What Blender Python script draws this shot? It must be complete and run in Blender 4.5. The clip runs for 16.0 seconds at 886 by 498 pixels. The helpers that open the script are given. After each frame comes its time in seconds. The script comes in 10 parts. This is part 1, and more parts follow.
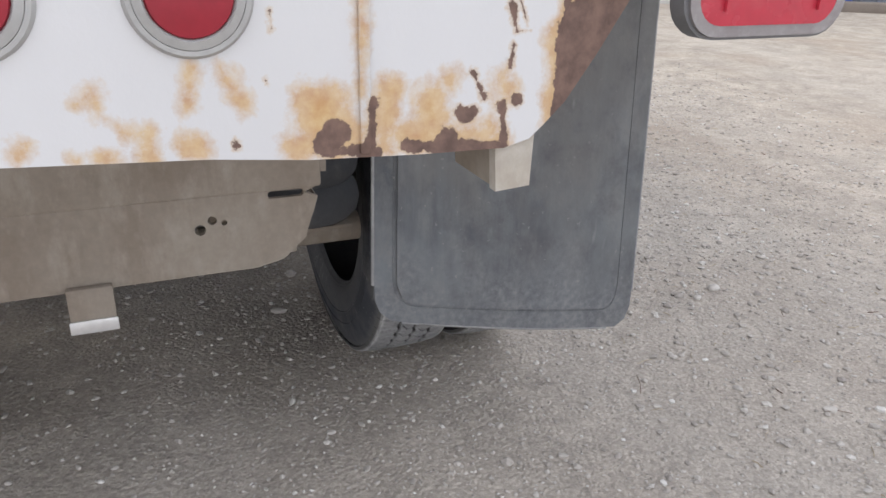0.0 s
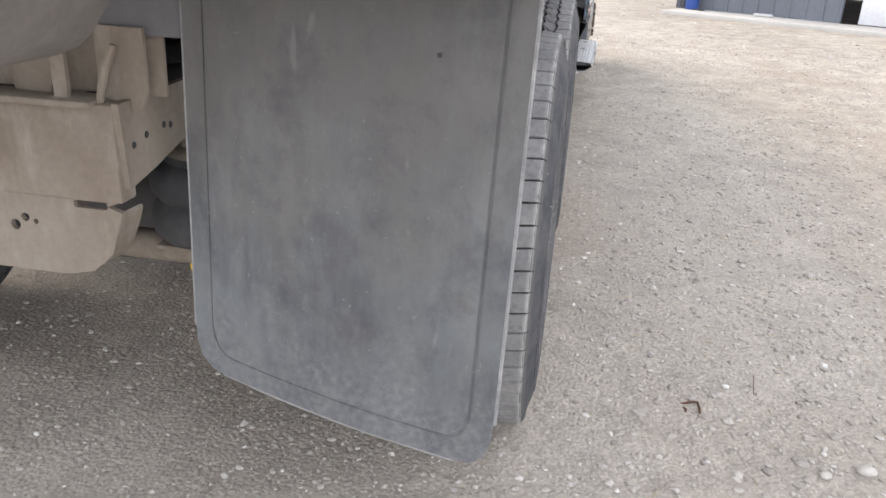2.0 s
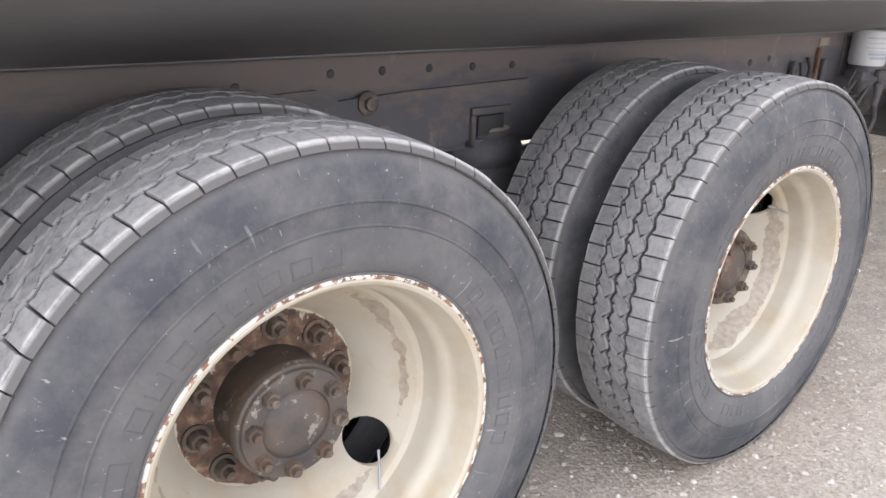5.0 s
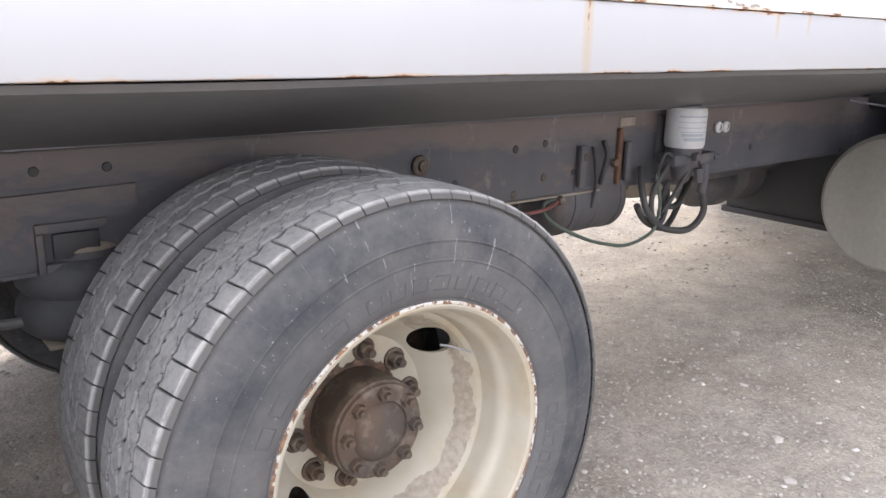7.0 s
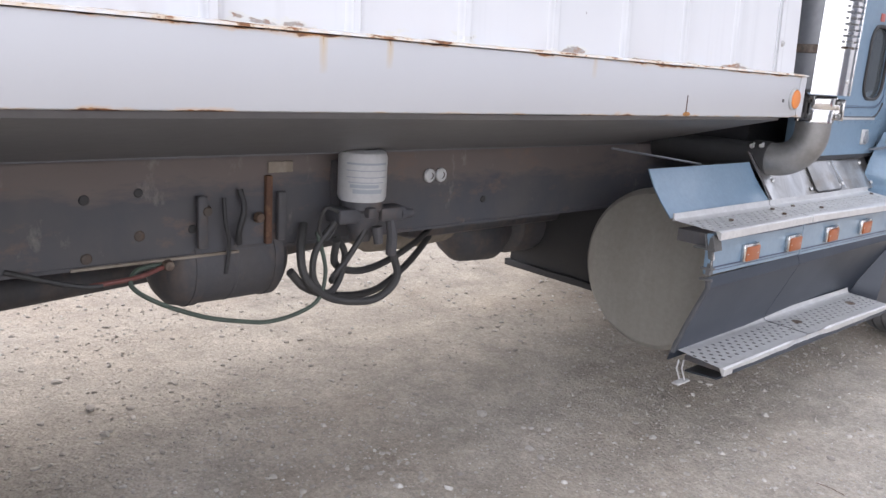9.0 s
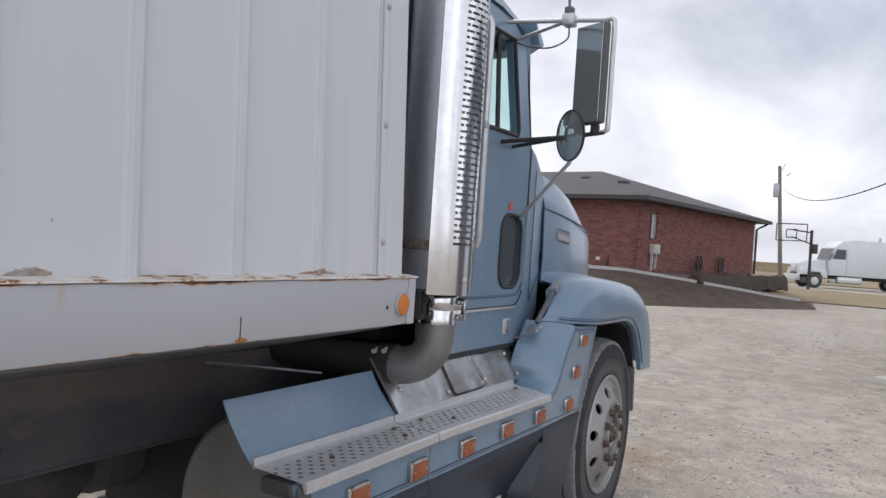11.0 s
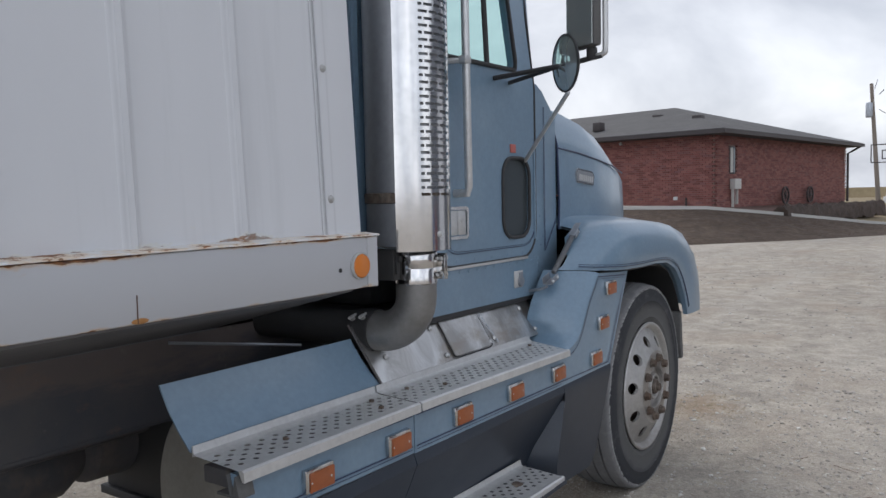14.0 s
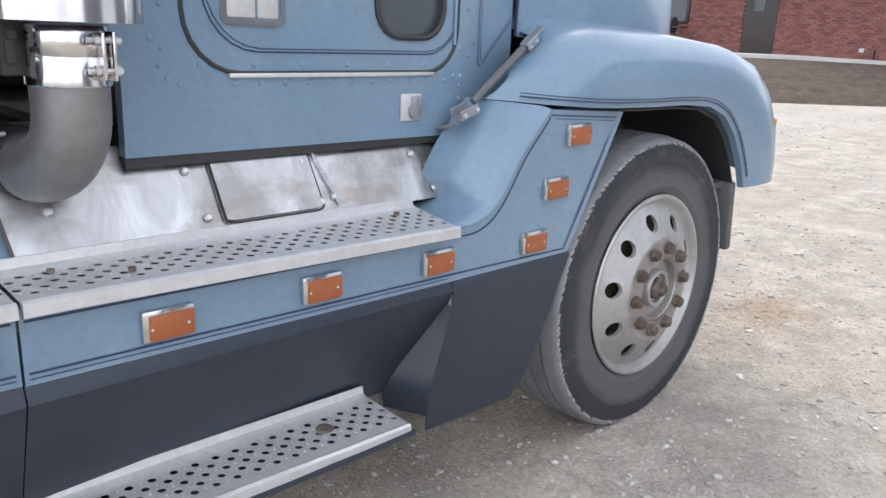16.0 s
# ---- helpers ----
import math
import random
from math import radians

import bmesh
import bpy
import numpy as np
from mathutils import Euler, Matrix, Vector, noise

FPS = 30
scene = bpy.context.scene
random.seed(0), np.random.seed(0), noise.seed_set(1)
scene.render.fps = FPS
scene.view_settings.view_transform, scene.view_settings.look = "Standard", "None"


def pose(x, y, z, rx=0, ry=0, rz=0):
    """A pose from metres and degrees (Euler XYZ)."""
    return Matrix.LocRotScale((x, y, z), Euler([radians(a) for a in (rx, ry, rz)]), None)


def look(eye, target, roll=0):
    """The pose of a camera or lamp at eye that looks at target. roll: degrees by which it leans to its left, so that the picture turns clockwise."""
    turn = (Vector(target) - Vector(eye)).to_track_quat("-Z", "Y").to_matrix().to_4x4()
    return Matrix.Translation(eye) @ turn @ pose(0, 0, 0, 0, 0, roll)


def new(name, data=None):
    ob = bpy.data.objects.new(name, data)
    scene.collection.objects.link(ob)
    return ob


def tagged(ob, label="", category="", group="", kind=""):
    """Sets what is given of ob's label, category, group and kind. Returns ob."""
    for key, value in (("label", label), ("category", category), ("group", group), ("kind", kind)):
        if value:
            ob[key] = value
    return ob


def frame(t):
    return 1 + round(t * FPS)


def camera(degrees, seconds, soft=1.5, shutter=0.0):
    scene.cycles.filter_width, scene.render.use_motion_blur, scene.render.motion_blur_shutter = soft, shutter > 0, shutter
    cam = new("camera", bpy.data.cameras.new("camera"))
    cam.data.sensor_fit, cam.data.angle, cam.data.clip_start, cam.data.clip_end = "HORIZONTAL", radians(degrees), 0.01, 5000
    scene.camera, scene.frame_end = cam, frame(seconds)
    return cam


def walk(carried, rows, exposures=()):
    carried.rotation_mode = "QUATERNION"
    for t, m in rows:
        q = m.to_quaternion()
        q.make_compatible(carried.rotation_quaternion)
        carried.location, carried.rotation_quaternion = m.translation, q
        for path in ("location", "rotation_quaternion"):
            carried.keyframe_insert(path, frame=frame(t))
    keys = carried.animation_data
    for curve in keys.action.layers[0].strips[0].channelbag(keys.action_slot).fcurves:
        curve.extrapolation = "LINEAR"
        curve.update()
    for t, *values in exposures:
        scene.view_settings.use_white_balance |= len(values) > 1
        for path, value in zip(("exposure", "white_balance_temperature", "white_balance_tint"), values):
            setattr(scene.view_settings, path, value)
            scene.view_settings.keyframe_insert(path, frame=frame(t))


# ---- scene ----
cam = camera(59.2, 16.0)
PATH = [
    (0, (-2.207, 1.119, 1.223), (-0.510, 0.390, 0.457), 1.39),
    (0.5, (-2.305, 0.812, 1.230), (-0.530, 0.322, 0.449), 2.18),
    (1, (-2.227, 0.517, 1.202), (-0.398, 0.280, 0.427), 2.41),
    (1.5, (-2.101, 0.231, 1.222), (-0.251, 0.263, 0.463), 2.62),
    (2, (-2.011, -0.043, 1.232), (-0.180, 0.261, 0.486), 2.69),
    (2.5, (-1.763, -0.212, 1.217), (0.021, 0.317, 0.483), 3.29),
    (3, (-1.511, -0.381, 1.228), (0.199, 0.367, 0.510), 3.99),
    (3.2, (-1.401, -0.469, 1.234), (0.266, 0.362, 0.505), 4.68),
    (5.5, (-0.290, -0.927, 1.252), (0.848, 0.582, 0.599), 1.38),
    (6, (-0.019, -0.935, 1.266), (1.156, 0.560, 0.648), 1.30),
    (6.5, (0.237, -1.048, 1.276), (1.409, 0.468, 0.704), 1.00),
    (7, (0.519, -1.062, 1.274), (1.720, 0.450, 0.753), 1.10),
    (7.5, (0.861, -1.120, 1.297), (2.087, 0.385, 0.817), 1.65),
    (8, (1.171, -1.223, 1.306), (2.440, 0.254, 0.850), 2.43),
    (8.2, (1.262, -1.225, 1.306), (2.548, 0.238, 0.852), 2.84),
    (10.3, (2.127, -1.195, 1.349), (3.636, 0.070, 0.996), 5.31),
    (10.5, (2.209, -1.184, 1.375), (3.812, -0.021, 1.091), 5.61),
    (11, (2.330, -1.209, 1.467), (4.089, -0.256, 1.450), 3.83),
    (11.5, (2.362, -1.196, 1.587), (4.173, -0.383, 1.828), 1.82),
    (12, (2.386, -1.175, 1.655), (4.199, -0.447, 2.081), 0.39),
    (12.5, (2.385, -1.173, 1.667), (4.199, -0.489, 2.156), 0.02),
    (13, (2.435, -1.169, 1.608), (4.261, -0.459, 2.007), -0.72),
    (13.5, (2.556, -1.255, 1.512), (4.348, -0.384, 1.690), -1.43),
    (14, (2.716, -1.374, 1.453), (4.363, -0.247, 1.322), -1.15),
    (14.5, (3.008, -1.340, 1.379), (4.477, -0.038, 0.996), -0.62),
    (15, (3.378, -1.395, 1.322), (4.798, -0.071, 0.842), 0.94),
    (15.5, (3.774, -1.409, 1.299), (5.150, -0.049, 0.789), 2.21),
    (16, (4.178, -1.352, 1.302), (5.528, 0.023, 0.767), 2.33),
]
EXPOSURE = [(0, 1.68, 6900, 12), (0.5, 1.88, 6900, 12), (1.5, 2.1, 6950, 12), (3, 2.33, 7050, 13), (5.5, 2.9, 7050, 15), (6, 2.85, 7050, 15), (7, 2.65, 7000, 15), (8, 2.35, 6900, 15), (10.5, 1.85, 6750, 14), (11, 1.2, 6750, 13), (11.5, 0.72, 6650, 12), (12, 0.55, 6500, 10), (12.5, 0.30, 6400, 10), (13, 0.35, 6450, 10), (13.5, 0.55, 6550, 10), (14, 1.0, 6600, 10), (14.5, 1.75, 6600, 11), (15, 1.96, 6620, 11), (16, 2.05, 6620, 11)]
walk(cam, [(t, look(eye, target, roll)) for t, eye, target, roll in PATH], EXPOSURE)

# ---- world, light ----
SUN_DIR = Vector((0.48, 0.56, 0.68)).normalized()
world = bpy.data.worlds.new("overcast_sky")
scene.world = world
world.use_nodes = True
wn, wl = world.node_tree.nodes, world.node_tree.links
wn.clear()
w_out = wn.new("ShaderNodeOutputWorld")
w_bg = wn.new("ShaderNodeBackground")
w_sky = wn.new("ShaderNodeTexSky")
w_sky.sky_type = 'NISHITA'
w_sky.sun_disc = False
w_sky.sun_elevation = math.asin(SUN_DIR.z)
w_sky.sun_rotation = math.atan2(SUN_DIR.x, SUN_DIR.y)
w_sky.dust_density = 3.0
w_dim = wn.new("ShaderNodeMix")
w_dim.data_type, w_dim.blend_type = 'RGBA', 'MULTIPLY'
w_dim.inputs[0].default_value = 1.0
w_dim.inputs[7].default_value = (0.10, 0.10, 0.10, 1)
w_geo = wn.new("ShaderNodeTexCoord")
w_map = wn.new("ShaderNodeMapping")
w_map.inputs["Scale"].default_value = (1.7, 1.7, 3.0)
w_noise = wn.new("ShaderNodeTexNoise")
w_noise.inputs["Scale"].default_value = 1.5
w_noise.inputs["Detail"].default_value = 6.0
w_noise.inputs["Roughness"].default_value = 0.54
w_noise.inputs["Distortion"].default_value = 0.4
w_ramp = wn.new("ShaderNodeValToRGB")
w_ramp.color_ramp.elements[0].position, w_ramp.color_ramp.elements[0].color = 0.36, (0.26, 0.29, 0.355, 1)
w_ramp.color_ramp.elements[1].position, w_ramp.color_ramp.elements[1].color = 0.68, (0.62, 0.65, 0.71, 1)
w_mix = wn.new("ShaderNodeMix")
w_mix.data_type = 'RGBA'
w_mix.inputs[0].default_value = 0.9
wl.new(w_geo.outputs["Generated"], w_map.inputs["Vector"])
wl.new(w_map.outputs["Vector"], w_noise.inputs["Vector"])
wl.new(w_noise.outputs["Fac"], w_ramp.inputs["Fac"])
wl.new(w_sky.outputs["Color"], w_dim.inputs[6])
wl.new(w_dim.outputs[2], w_mix.inputs[6])
wl.new(w_ramp.outputs["Color"], w_mix.inputs[7])
# the sun's bright patch behind thin cloud
w_dot = wn.new("ShaderNodeVectorMath")
w_dot.operation = 'DOT_PRODUCT'
w_dot.inputs[1].default_value = SUN_DIR
w_pos = wn.new("ShaderNodeMath")
w_pos.operation = 'MAXIMUM'
w_pow = wn.new("ShaderNodeMath")
w_pow.operation, w_pow.inputs[1].default_value = 'POWER', 16.0
w_glow = wn.new("ShaderNodeMix")
w_glow.data_type, w_glow.blend_type = 'RGBA', 'ADD'
w_glow.inputs[7].default_value = (0.48, 0.472, 0.465, 1)
wl.new(w_geo.outputs["Generated"], w_dot.inputs[0])
wl.new(w_dot.outputs["Value"], w_pos.inputs[0])
wl.new(w_pos.outputs[0], w_pow.inputs[0])
wl.new(w_pow.outputs[0], w_glow.inputs[0])
wl.new(w_mix.outputs[2], w_glow.inputs[6])
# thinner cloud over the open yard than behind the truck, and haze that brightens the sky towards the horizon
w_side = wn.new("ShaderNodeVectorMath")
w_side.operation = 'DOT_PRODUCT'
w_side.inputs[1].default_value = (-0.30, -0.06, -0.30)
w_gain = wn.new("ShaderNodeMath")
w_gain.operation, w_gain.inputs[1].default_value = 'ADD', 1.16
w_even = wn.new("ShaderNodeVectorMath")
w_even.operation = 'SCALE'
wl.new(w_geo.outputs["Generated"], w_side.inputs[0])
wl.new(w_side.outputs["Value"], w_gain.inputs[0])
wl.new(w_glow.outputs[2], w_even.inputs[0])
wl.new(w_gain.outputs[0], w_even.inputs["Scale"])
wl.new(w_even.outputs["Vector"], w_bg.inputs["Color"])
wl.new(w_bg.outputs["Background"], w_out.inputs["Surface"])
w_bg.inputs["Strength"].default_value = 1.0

sun = new("sun", bpy.data.lights.new("sun", 'SUN'))
sun.data.energy = 0.46
sun.data.angle = radians(30)
sun.data.color = (1.0, 0.965, 0.92)
sun.matrix_world = look(SUN_DIR * 40, (0, 0, 0))


# ---- materials ----
def mat(name, color, rough=0.6, metal=0.0, spec=0.5):
    m = bpy.data.materials.new(name)
    m.use_nodes = True
    b = m.node_tree.nodes["Principled BSDF"]
    b.inputs["Base Color"].default_value = (*color, 1)
    b.inputs["Roughness"].default_value = rough
    b.inputs["Metallic"].default_value = metal
    b.inputs["Specular IOR Level"].default_value = spec
    return m


class Nodes:
    """Short hand for the nodes of one material."""

    def __init__(self, m):
        self.m, self.t = m, m.node_tree
        self.b = self.t.nodes["Principled BSDF"]
        self.co = self.t.nodes.new("ShaderNodeTexCoord")
        self.geo = self.t.nodes.new("ShaderNodeNewGeometry")
        self.pos = self.geo.outputs["Position"]

    def link(self, a, b):
        self.t.links.new(a, b)

    def noise(self, scale, detail=4.0, rough=0.55, stretch=(1, 1, 1), vec=None, distort=0.0, shift=(0, 0, 0)):
        mp = self.t.nodes.new("ShaderNodeMapping")
        mp.inputs["Scale"].default_value = stretch
        mp.inputs["Location"].default_value = shift
        self.link(vec or self.pos, mp.inputs["Vector"])
        n = self.t.nodes.new("ShaderNodeTexNoise")
        n.inputs["Scale"].default_value, n.inputs["Detail"].default_value = scale, detail
        n.inputs["Roughness"].default_value, n.inputs["Distortion"].default_value = rough, distort
        self.link(mp.outputs["Vector"], n.inputs["Vector"])
        return n.outputs["Fac"]

    def voronoi(self, scale, vec=None, out="Distance", stretch=(1, 1, 1)):
        mp = self.t.nodes.new("ShaderNodeMapping")
        mp.inputs["Scale"].default_value = stretch
        self.link(vec or self.pos, mp.inputs["Vector"])
        n = self.t.nodes.new("ShaderNodeTexVoronoi")
        n.inputs["Scale"].default_value = scale
        self.link(mp.outputs["Vector"], n.inputs["Vector"])
        return n.outputs[out]

    def ramp(self, fac, *stops):
        n = self.t.nodes.new("ShaderNodeValToRGB")
        el = n.color_ramp.elements
        while len(el) < len(stops):
            el.new(0.5)
        for e, (p, c) in zip(el, stops):
            e.position = p
            e.color = (*c, 1) if isinstance(c, tuple) else (c, c, c, 1)
        self.link(fac, n.inputs["Fac"])
        return n.outputs["Color"]

    def mix(self, fac, a, b, mode='MIX'):
        n = self.t.nodes.new("ShaderNodeMix")
        n.data_type, n.blend_type = 'RGBA', mode
        for sock, v in ((n.inputs[0], fac), (n.inputs[6], a), (n.inputs[7], b)):
            if isinstance(v, (int, float)):
                sock.default_value = v if sock == n.inputs[0] else (v, v, v, 1)
            elif isinstance(v, tuple):
                sock.default_value = (*v, 1)
            else:
                self.link(v, sock)
        return n.outputs[2]

    def math(self, op, a, b=0.0, c=0.0):
        n = self.t.nodes.new("ShaderNodeMath")
        n.operation = op
        for sock, v in zip(n.inputs, (a, b, c)):
            if isinstance(v, (int, float)):
                sock.default_value = v
            else:
                self.link(v, sock)
        return n.outputs[0]

    def axis(self, name):
        n = self.t.nodes.new("ShaderNodeSeparateXYZ")
        self.link(self.pos, n.inputs[0])
        return n.outputs[name]

    def near(self, name, at, width):
        """1 at a coordinate, falling to 0 at the width from it."""
        d = self.math('ABSOLUTE', self.math('SUBTRACT', self.axis(name), at))
        return self.math('SUBTRACT', 1.0, self.math('MINIMUM', self.math('DIVIDE', d, width), 1.0))

    def color(self, c):
        self.link(c, self.b.inputs["Base Color"])

    def rough(self, lo, hi, fac):
        n = self.t.nodes.new("ShaderNodeMapRange")
        n.inputs["To Min"].default_value, n.inputs["To Max"].default_value = lo, hi
        self.link(fac, n.inputs["Value"])
        self.link(n.outputs[0], self.b.inputs["Roughness"])

    def bump(self, height, strength=0.3, distance=0.004):
        n = self.t.nodes.new("ShaderNodeBump")
        n.inputs["Strength"].default_value, n.inputs["Distance"].default_value = strength, distance
        self.link(height, n.inputs["Height"])
        self.link(n.outputs["Normal"], self.b.inputs["Normal"])

    def random(self):
        return self.t.nodes.new("ShaderNodeObjectInfo").outputs["Random"]

    def island(self):
        return self.geo.outputs["Random Per Island"]


def worn(name, base, dark, light=None, rough=(0.5, 0.8), metal=0.0, big=1.2, fine=40, amount=0.6, streak=(1, 1, 1), bump=0.15, dist=0.002):
    """A painted, rubber or metal surface with stains at two scales."""
    m = mat(name, base, rough[0], metal)
    n = Nodes(m)
    a = n.noise(big, 5, 0.6, streak)
    f = n.noise(fine, 3, 0.6)
    c = n.mix(n.ramp(a, (0.35, 0.0), (0.75, amount)), base, dark)
    if light:
        c = n.mix(n.ramp(n.noise(big * 2.3, 5, 0.65, streak, shift=(3, 1, 7)), (0.5, 0.0), (0.8, amount)), c, light)
    c = n.mix(0.18, c, n.ramp(f, (0.3, 0.35), (0.7, 1.0)), 'MULTIPLY')
    n.color(c)
    n.rough(rough[0], rough[1], a)
    n.bump(f, bump, dist)
    return m


def rusty_white(name, edge_z=None, width=0.05, amount=0.5, big=(1.0, 1.0, 1.0)):
    """Chalky white paint with rust that eats in from an edge at the height edge_z and in scattered patches."""
    m = mat(name, (0.78, 0.78, 0.77), 0.5)
    n = Nodes(m)
    dirt = n.noise(0.9, 5, 0.6, (1.0, 1.0, 0.35))
    paint = n.mix(n.ramp(dirt, (0.3, 0.0), (0.8, 0.35)), (0.66, 0.66, 0.655), (0.48, 0.48, 0.47))
    chips = n.noise(9, 6, 0.65, big)
    if edge_z is None:
        lim = n.ramp(chips, (0.66, 0.0), (0.70, 1.0))
        halo = n.ramp(chips, (0.60, 0.0), (0.70, 1.0))
    else:
        e = n.near("Z", edge_z, width)
        v = n.math('MULTIPLY_ADD', e, amount, chips)
        lim = n.ramp(v, (0.78, 0.0), (0.82, 1.0))
        halo = n.ramp(v, (0.64, 0.0), (0.84, 1.0))
    rust = n.ramp(n.noise(45, 4, 0.6), (0.3, (0.10, 0.045, 0.025)), (0.6, (0.24, 0.10, 0.04)), (0.8, (0.42, 0.21, 0.08)))
    c = n.mix(n.math('MULTIPLY', halo, 0.7), paint, (0.62, 0.40, 0.18))
    c = n.mix(lim, c, rust)
    n.color(c)
    n.rough(0.42, 0.85, lim)
    n.bump(n.math('SUBTRACT', n.noise(60, 3), lim), 0.25, 0.002)
    return m


M = {}
RUST_DARK, RUST_MID, OCHRE = (0.085, 0.045, 0.035), (0.26, 0.115, 0.045), (0.56, 0.33, 0.13)


def box_paint():
    """Chalky white sheet with vertical grey streaks and chipped patches just above the ledge."""
    m = mat("box_white", (0.74, 0.75, 0.77), 0.45)
    n = Nodes(m)
    wide = n.noise(1.3, 4, 0.5, (2.0, 2.0, 0.22))
    thin = n.noise(7.0, 4, 0.6, (2.0, 2.0, 0.10))
    c = n.mix(n.ramp(wide, (0.35, 0.0), (0.75, 0.30)), (0.61, 0.618, 0.638), (0.50, 0.509, 0.53))
    c = n.mix(n.ramp(thin, (0.58, 0.0), (0.78, 0.28)), c, (0.42, 0.43, 0.445))
    # grey dirt and painted-in shade along both edges of every rib
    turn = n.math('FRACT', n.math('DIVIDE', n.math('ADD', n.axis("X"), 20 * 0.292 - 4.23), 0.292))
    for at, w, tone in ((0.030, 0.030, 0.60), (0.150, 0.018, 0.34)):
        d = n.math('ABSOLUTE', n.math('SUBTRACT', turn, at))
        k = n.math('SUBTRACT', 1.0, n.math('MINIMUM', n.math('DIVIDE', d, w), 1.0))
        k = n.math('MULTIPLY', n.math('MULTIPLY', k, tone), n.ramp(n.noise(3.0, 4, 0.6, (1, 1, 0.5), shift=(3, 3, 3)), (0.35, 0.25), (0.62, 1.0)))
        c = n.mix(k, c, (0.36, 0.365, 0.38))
    low = n.near("Z", 1.350, 0.075)
    v = n.math('MULTIPLY_ADD', low, 0.27, n.noise(8, 6, 0.65, (0.8, 1, 2.2)))
    c = n.mix(n.ramp(v, (0.74, 0.0), (0.76, 1.0)), c, (0.60, 0.60, 0.58))
    c = n.mix(n.ramp(v, (0.79, 0.0), (0.81, 1.0)), c, n.ramp(n.noise(50), (0.40, (0.33, 0.31, 0.29)), (0.72, RUST_MID)))
    specks = n.noise(26, 2, 0.5, shift=(2, 8, 4))
    c = n.mix(n.ramp(specks, (0.80, 0.0), (0.81, 0.8)), c, (0.16, 0.13, 0.12))
    n.color(c)
    n.rough(0.40, 0.65, thin)
    n.bump(n.math('ADD', n.noise(2.2, 3, 0.5), n.math('MULTIPLY', v, -0.2)), 0.10, 0.01)
    return m


def band_paint():
    """White band: rust along the lower edge, drips from the ledge and one long ochre stain."""
    m = mat("band_white", (0.76, 0.77, 0.79), 0.42)
    n = Nodes(m)
    c = n.mix(n.ramp(n.noise(1.1, 5, 0.6, (1, 1, 0.5)), (0.35, 0.0), (0.8, 0.35)), (0.465, 0.471, 0.488), (0.375, 0.378, 0.392))
    wav = n.math('MULTIPLY', n.math('SUBTRACT', n.noise(20, 2), 0.5), 0.012)
    for x, w, length, tone in ((1.712, 0.016, 0.22, 0.55), (2.403, 0.010, 0.07, 0.6), (2.554, 0.009, 0.055, 0.6), (0.10, 0.012, 0.10, 0.4), (3.20, 0.010, 0.05, 0.4), (-0.55, 0.014, 0.14, 0.5)):
        d = n.math('ABSOLUTE', n.math('ADD', n.math('SUBTRACT', n.axis("X"), x), wav))
        side = n.math('SUBTRACT', 1.0, n.math('MINIMUM', n.math('DIVIDE', d, w), 1.0))
        fall = n.math('MINIMUM', n.math('MAXIMUM', n.math('DIVIDE', n.math('SUBTRACT', n.axis("Z"), 1.352 - length), length), 0.0), 1.0)
        k = n.math('MULTIPLY', n.math('MULTIPLY', n.math('POWER', side, 0.6), n.math('POWER', fall, 0.5)), tone)
        c = n.mix(k, c, (0.46, 0.30, 0.10))
        c = n.mix(n.ramp(n.math('MULTIPLY', n.math('MULTIPLY', side, fall), n.noise(60)), (0.40, 0.0), (0.48, 0.8)), c, RUST_MID)
    chips = n.noise(8, 6, 0.65, (0.7, 1, 2.0))
    low = n.math('MULTIPLY_ADD', n.near("Z", 1.210, 0.017), 0.24, chips)
    top = n.math('MULTIPLY_ADD', n.near("Z", 1.354, 0.016), 0.26, chips)
    v = n.math('MAXIMUM', low, top)
    c = n.mix(n.ramp(v, (0.66, 0.0), (0.76, 0.6)), c, OCHRE)
    c = n.mix(n.ramp(v, (0.745, 0.0), (0.765, 1.0)), c, n.ramp(n.noise(45, 4, 0.6), (0.35, RUST_DARK), (0.6, RUST_MID), (0.8, (0.42, 0.21, 0.08))))
    nick = n.noise(17, 3, 0.55, shift=(6, 2, 1))
    c = n.mix(n.ramp(nick, (0.775, 0.0), (0.785, 0.9)), c, RUST_DARK)
    n.color(c)
    n.rough(0.38, 0.8, n.ramp(v, (0.72, 0.0), (0.77, 1.0)))
    n.bump(n.math('SUBTRACT', n.noise(3, 4), n.ramp(v, (0.745, 0.0), (0.765, 0.3))), 0.15, 0.004)
    return m


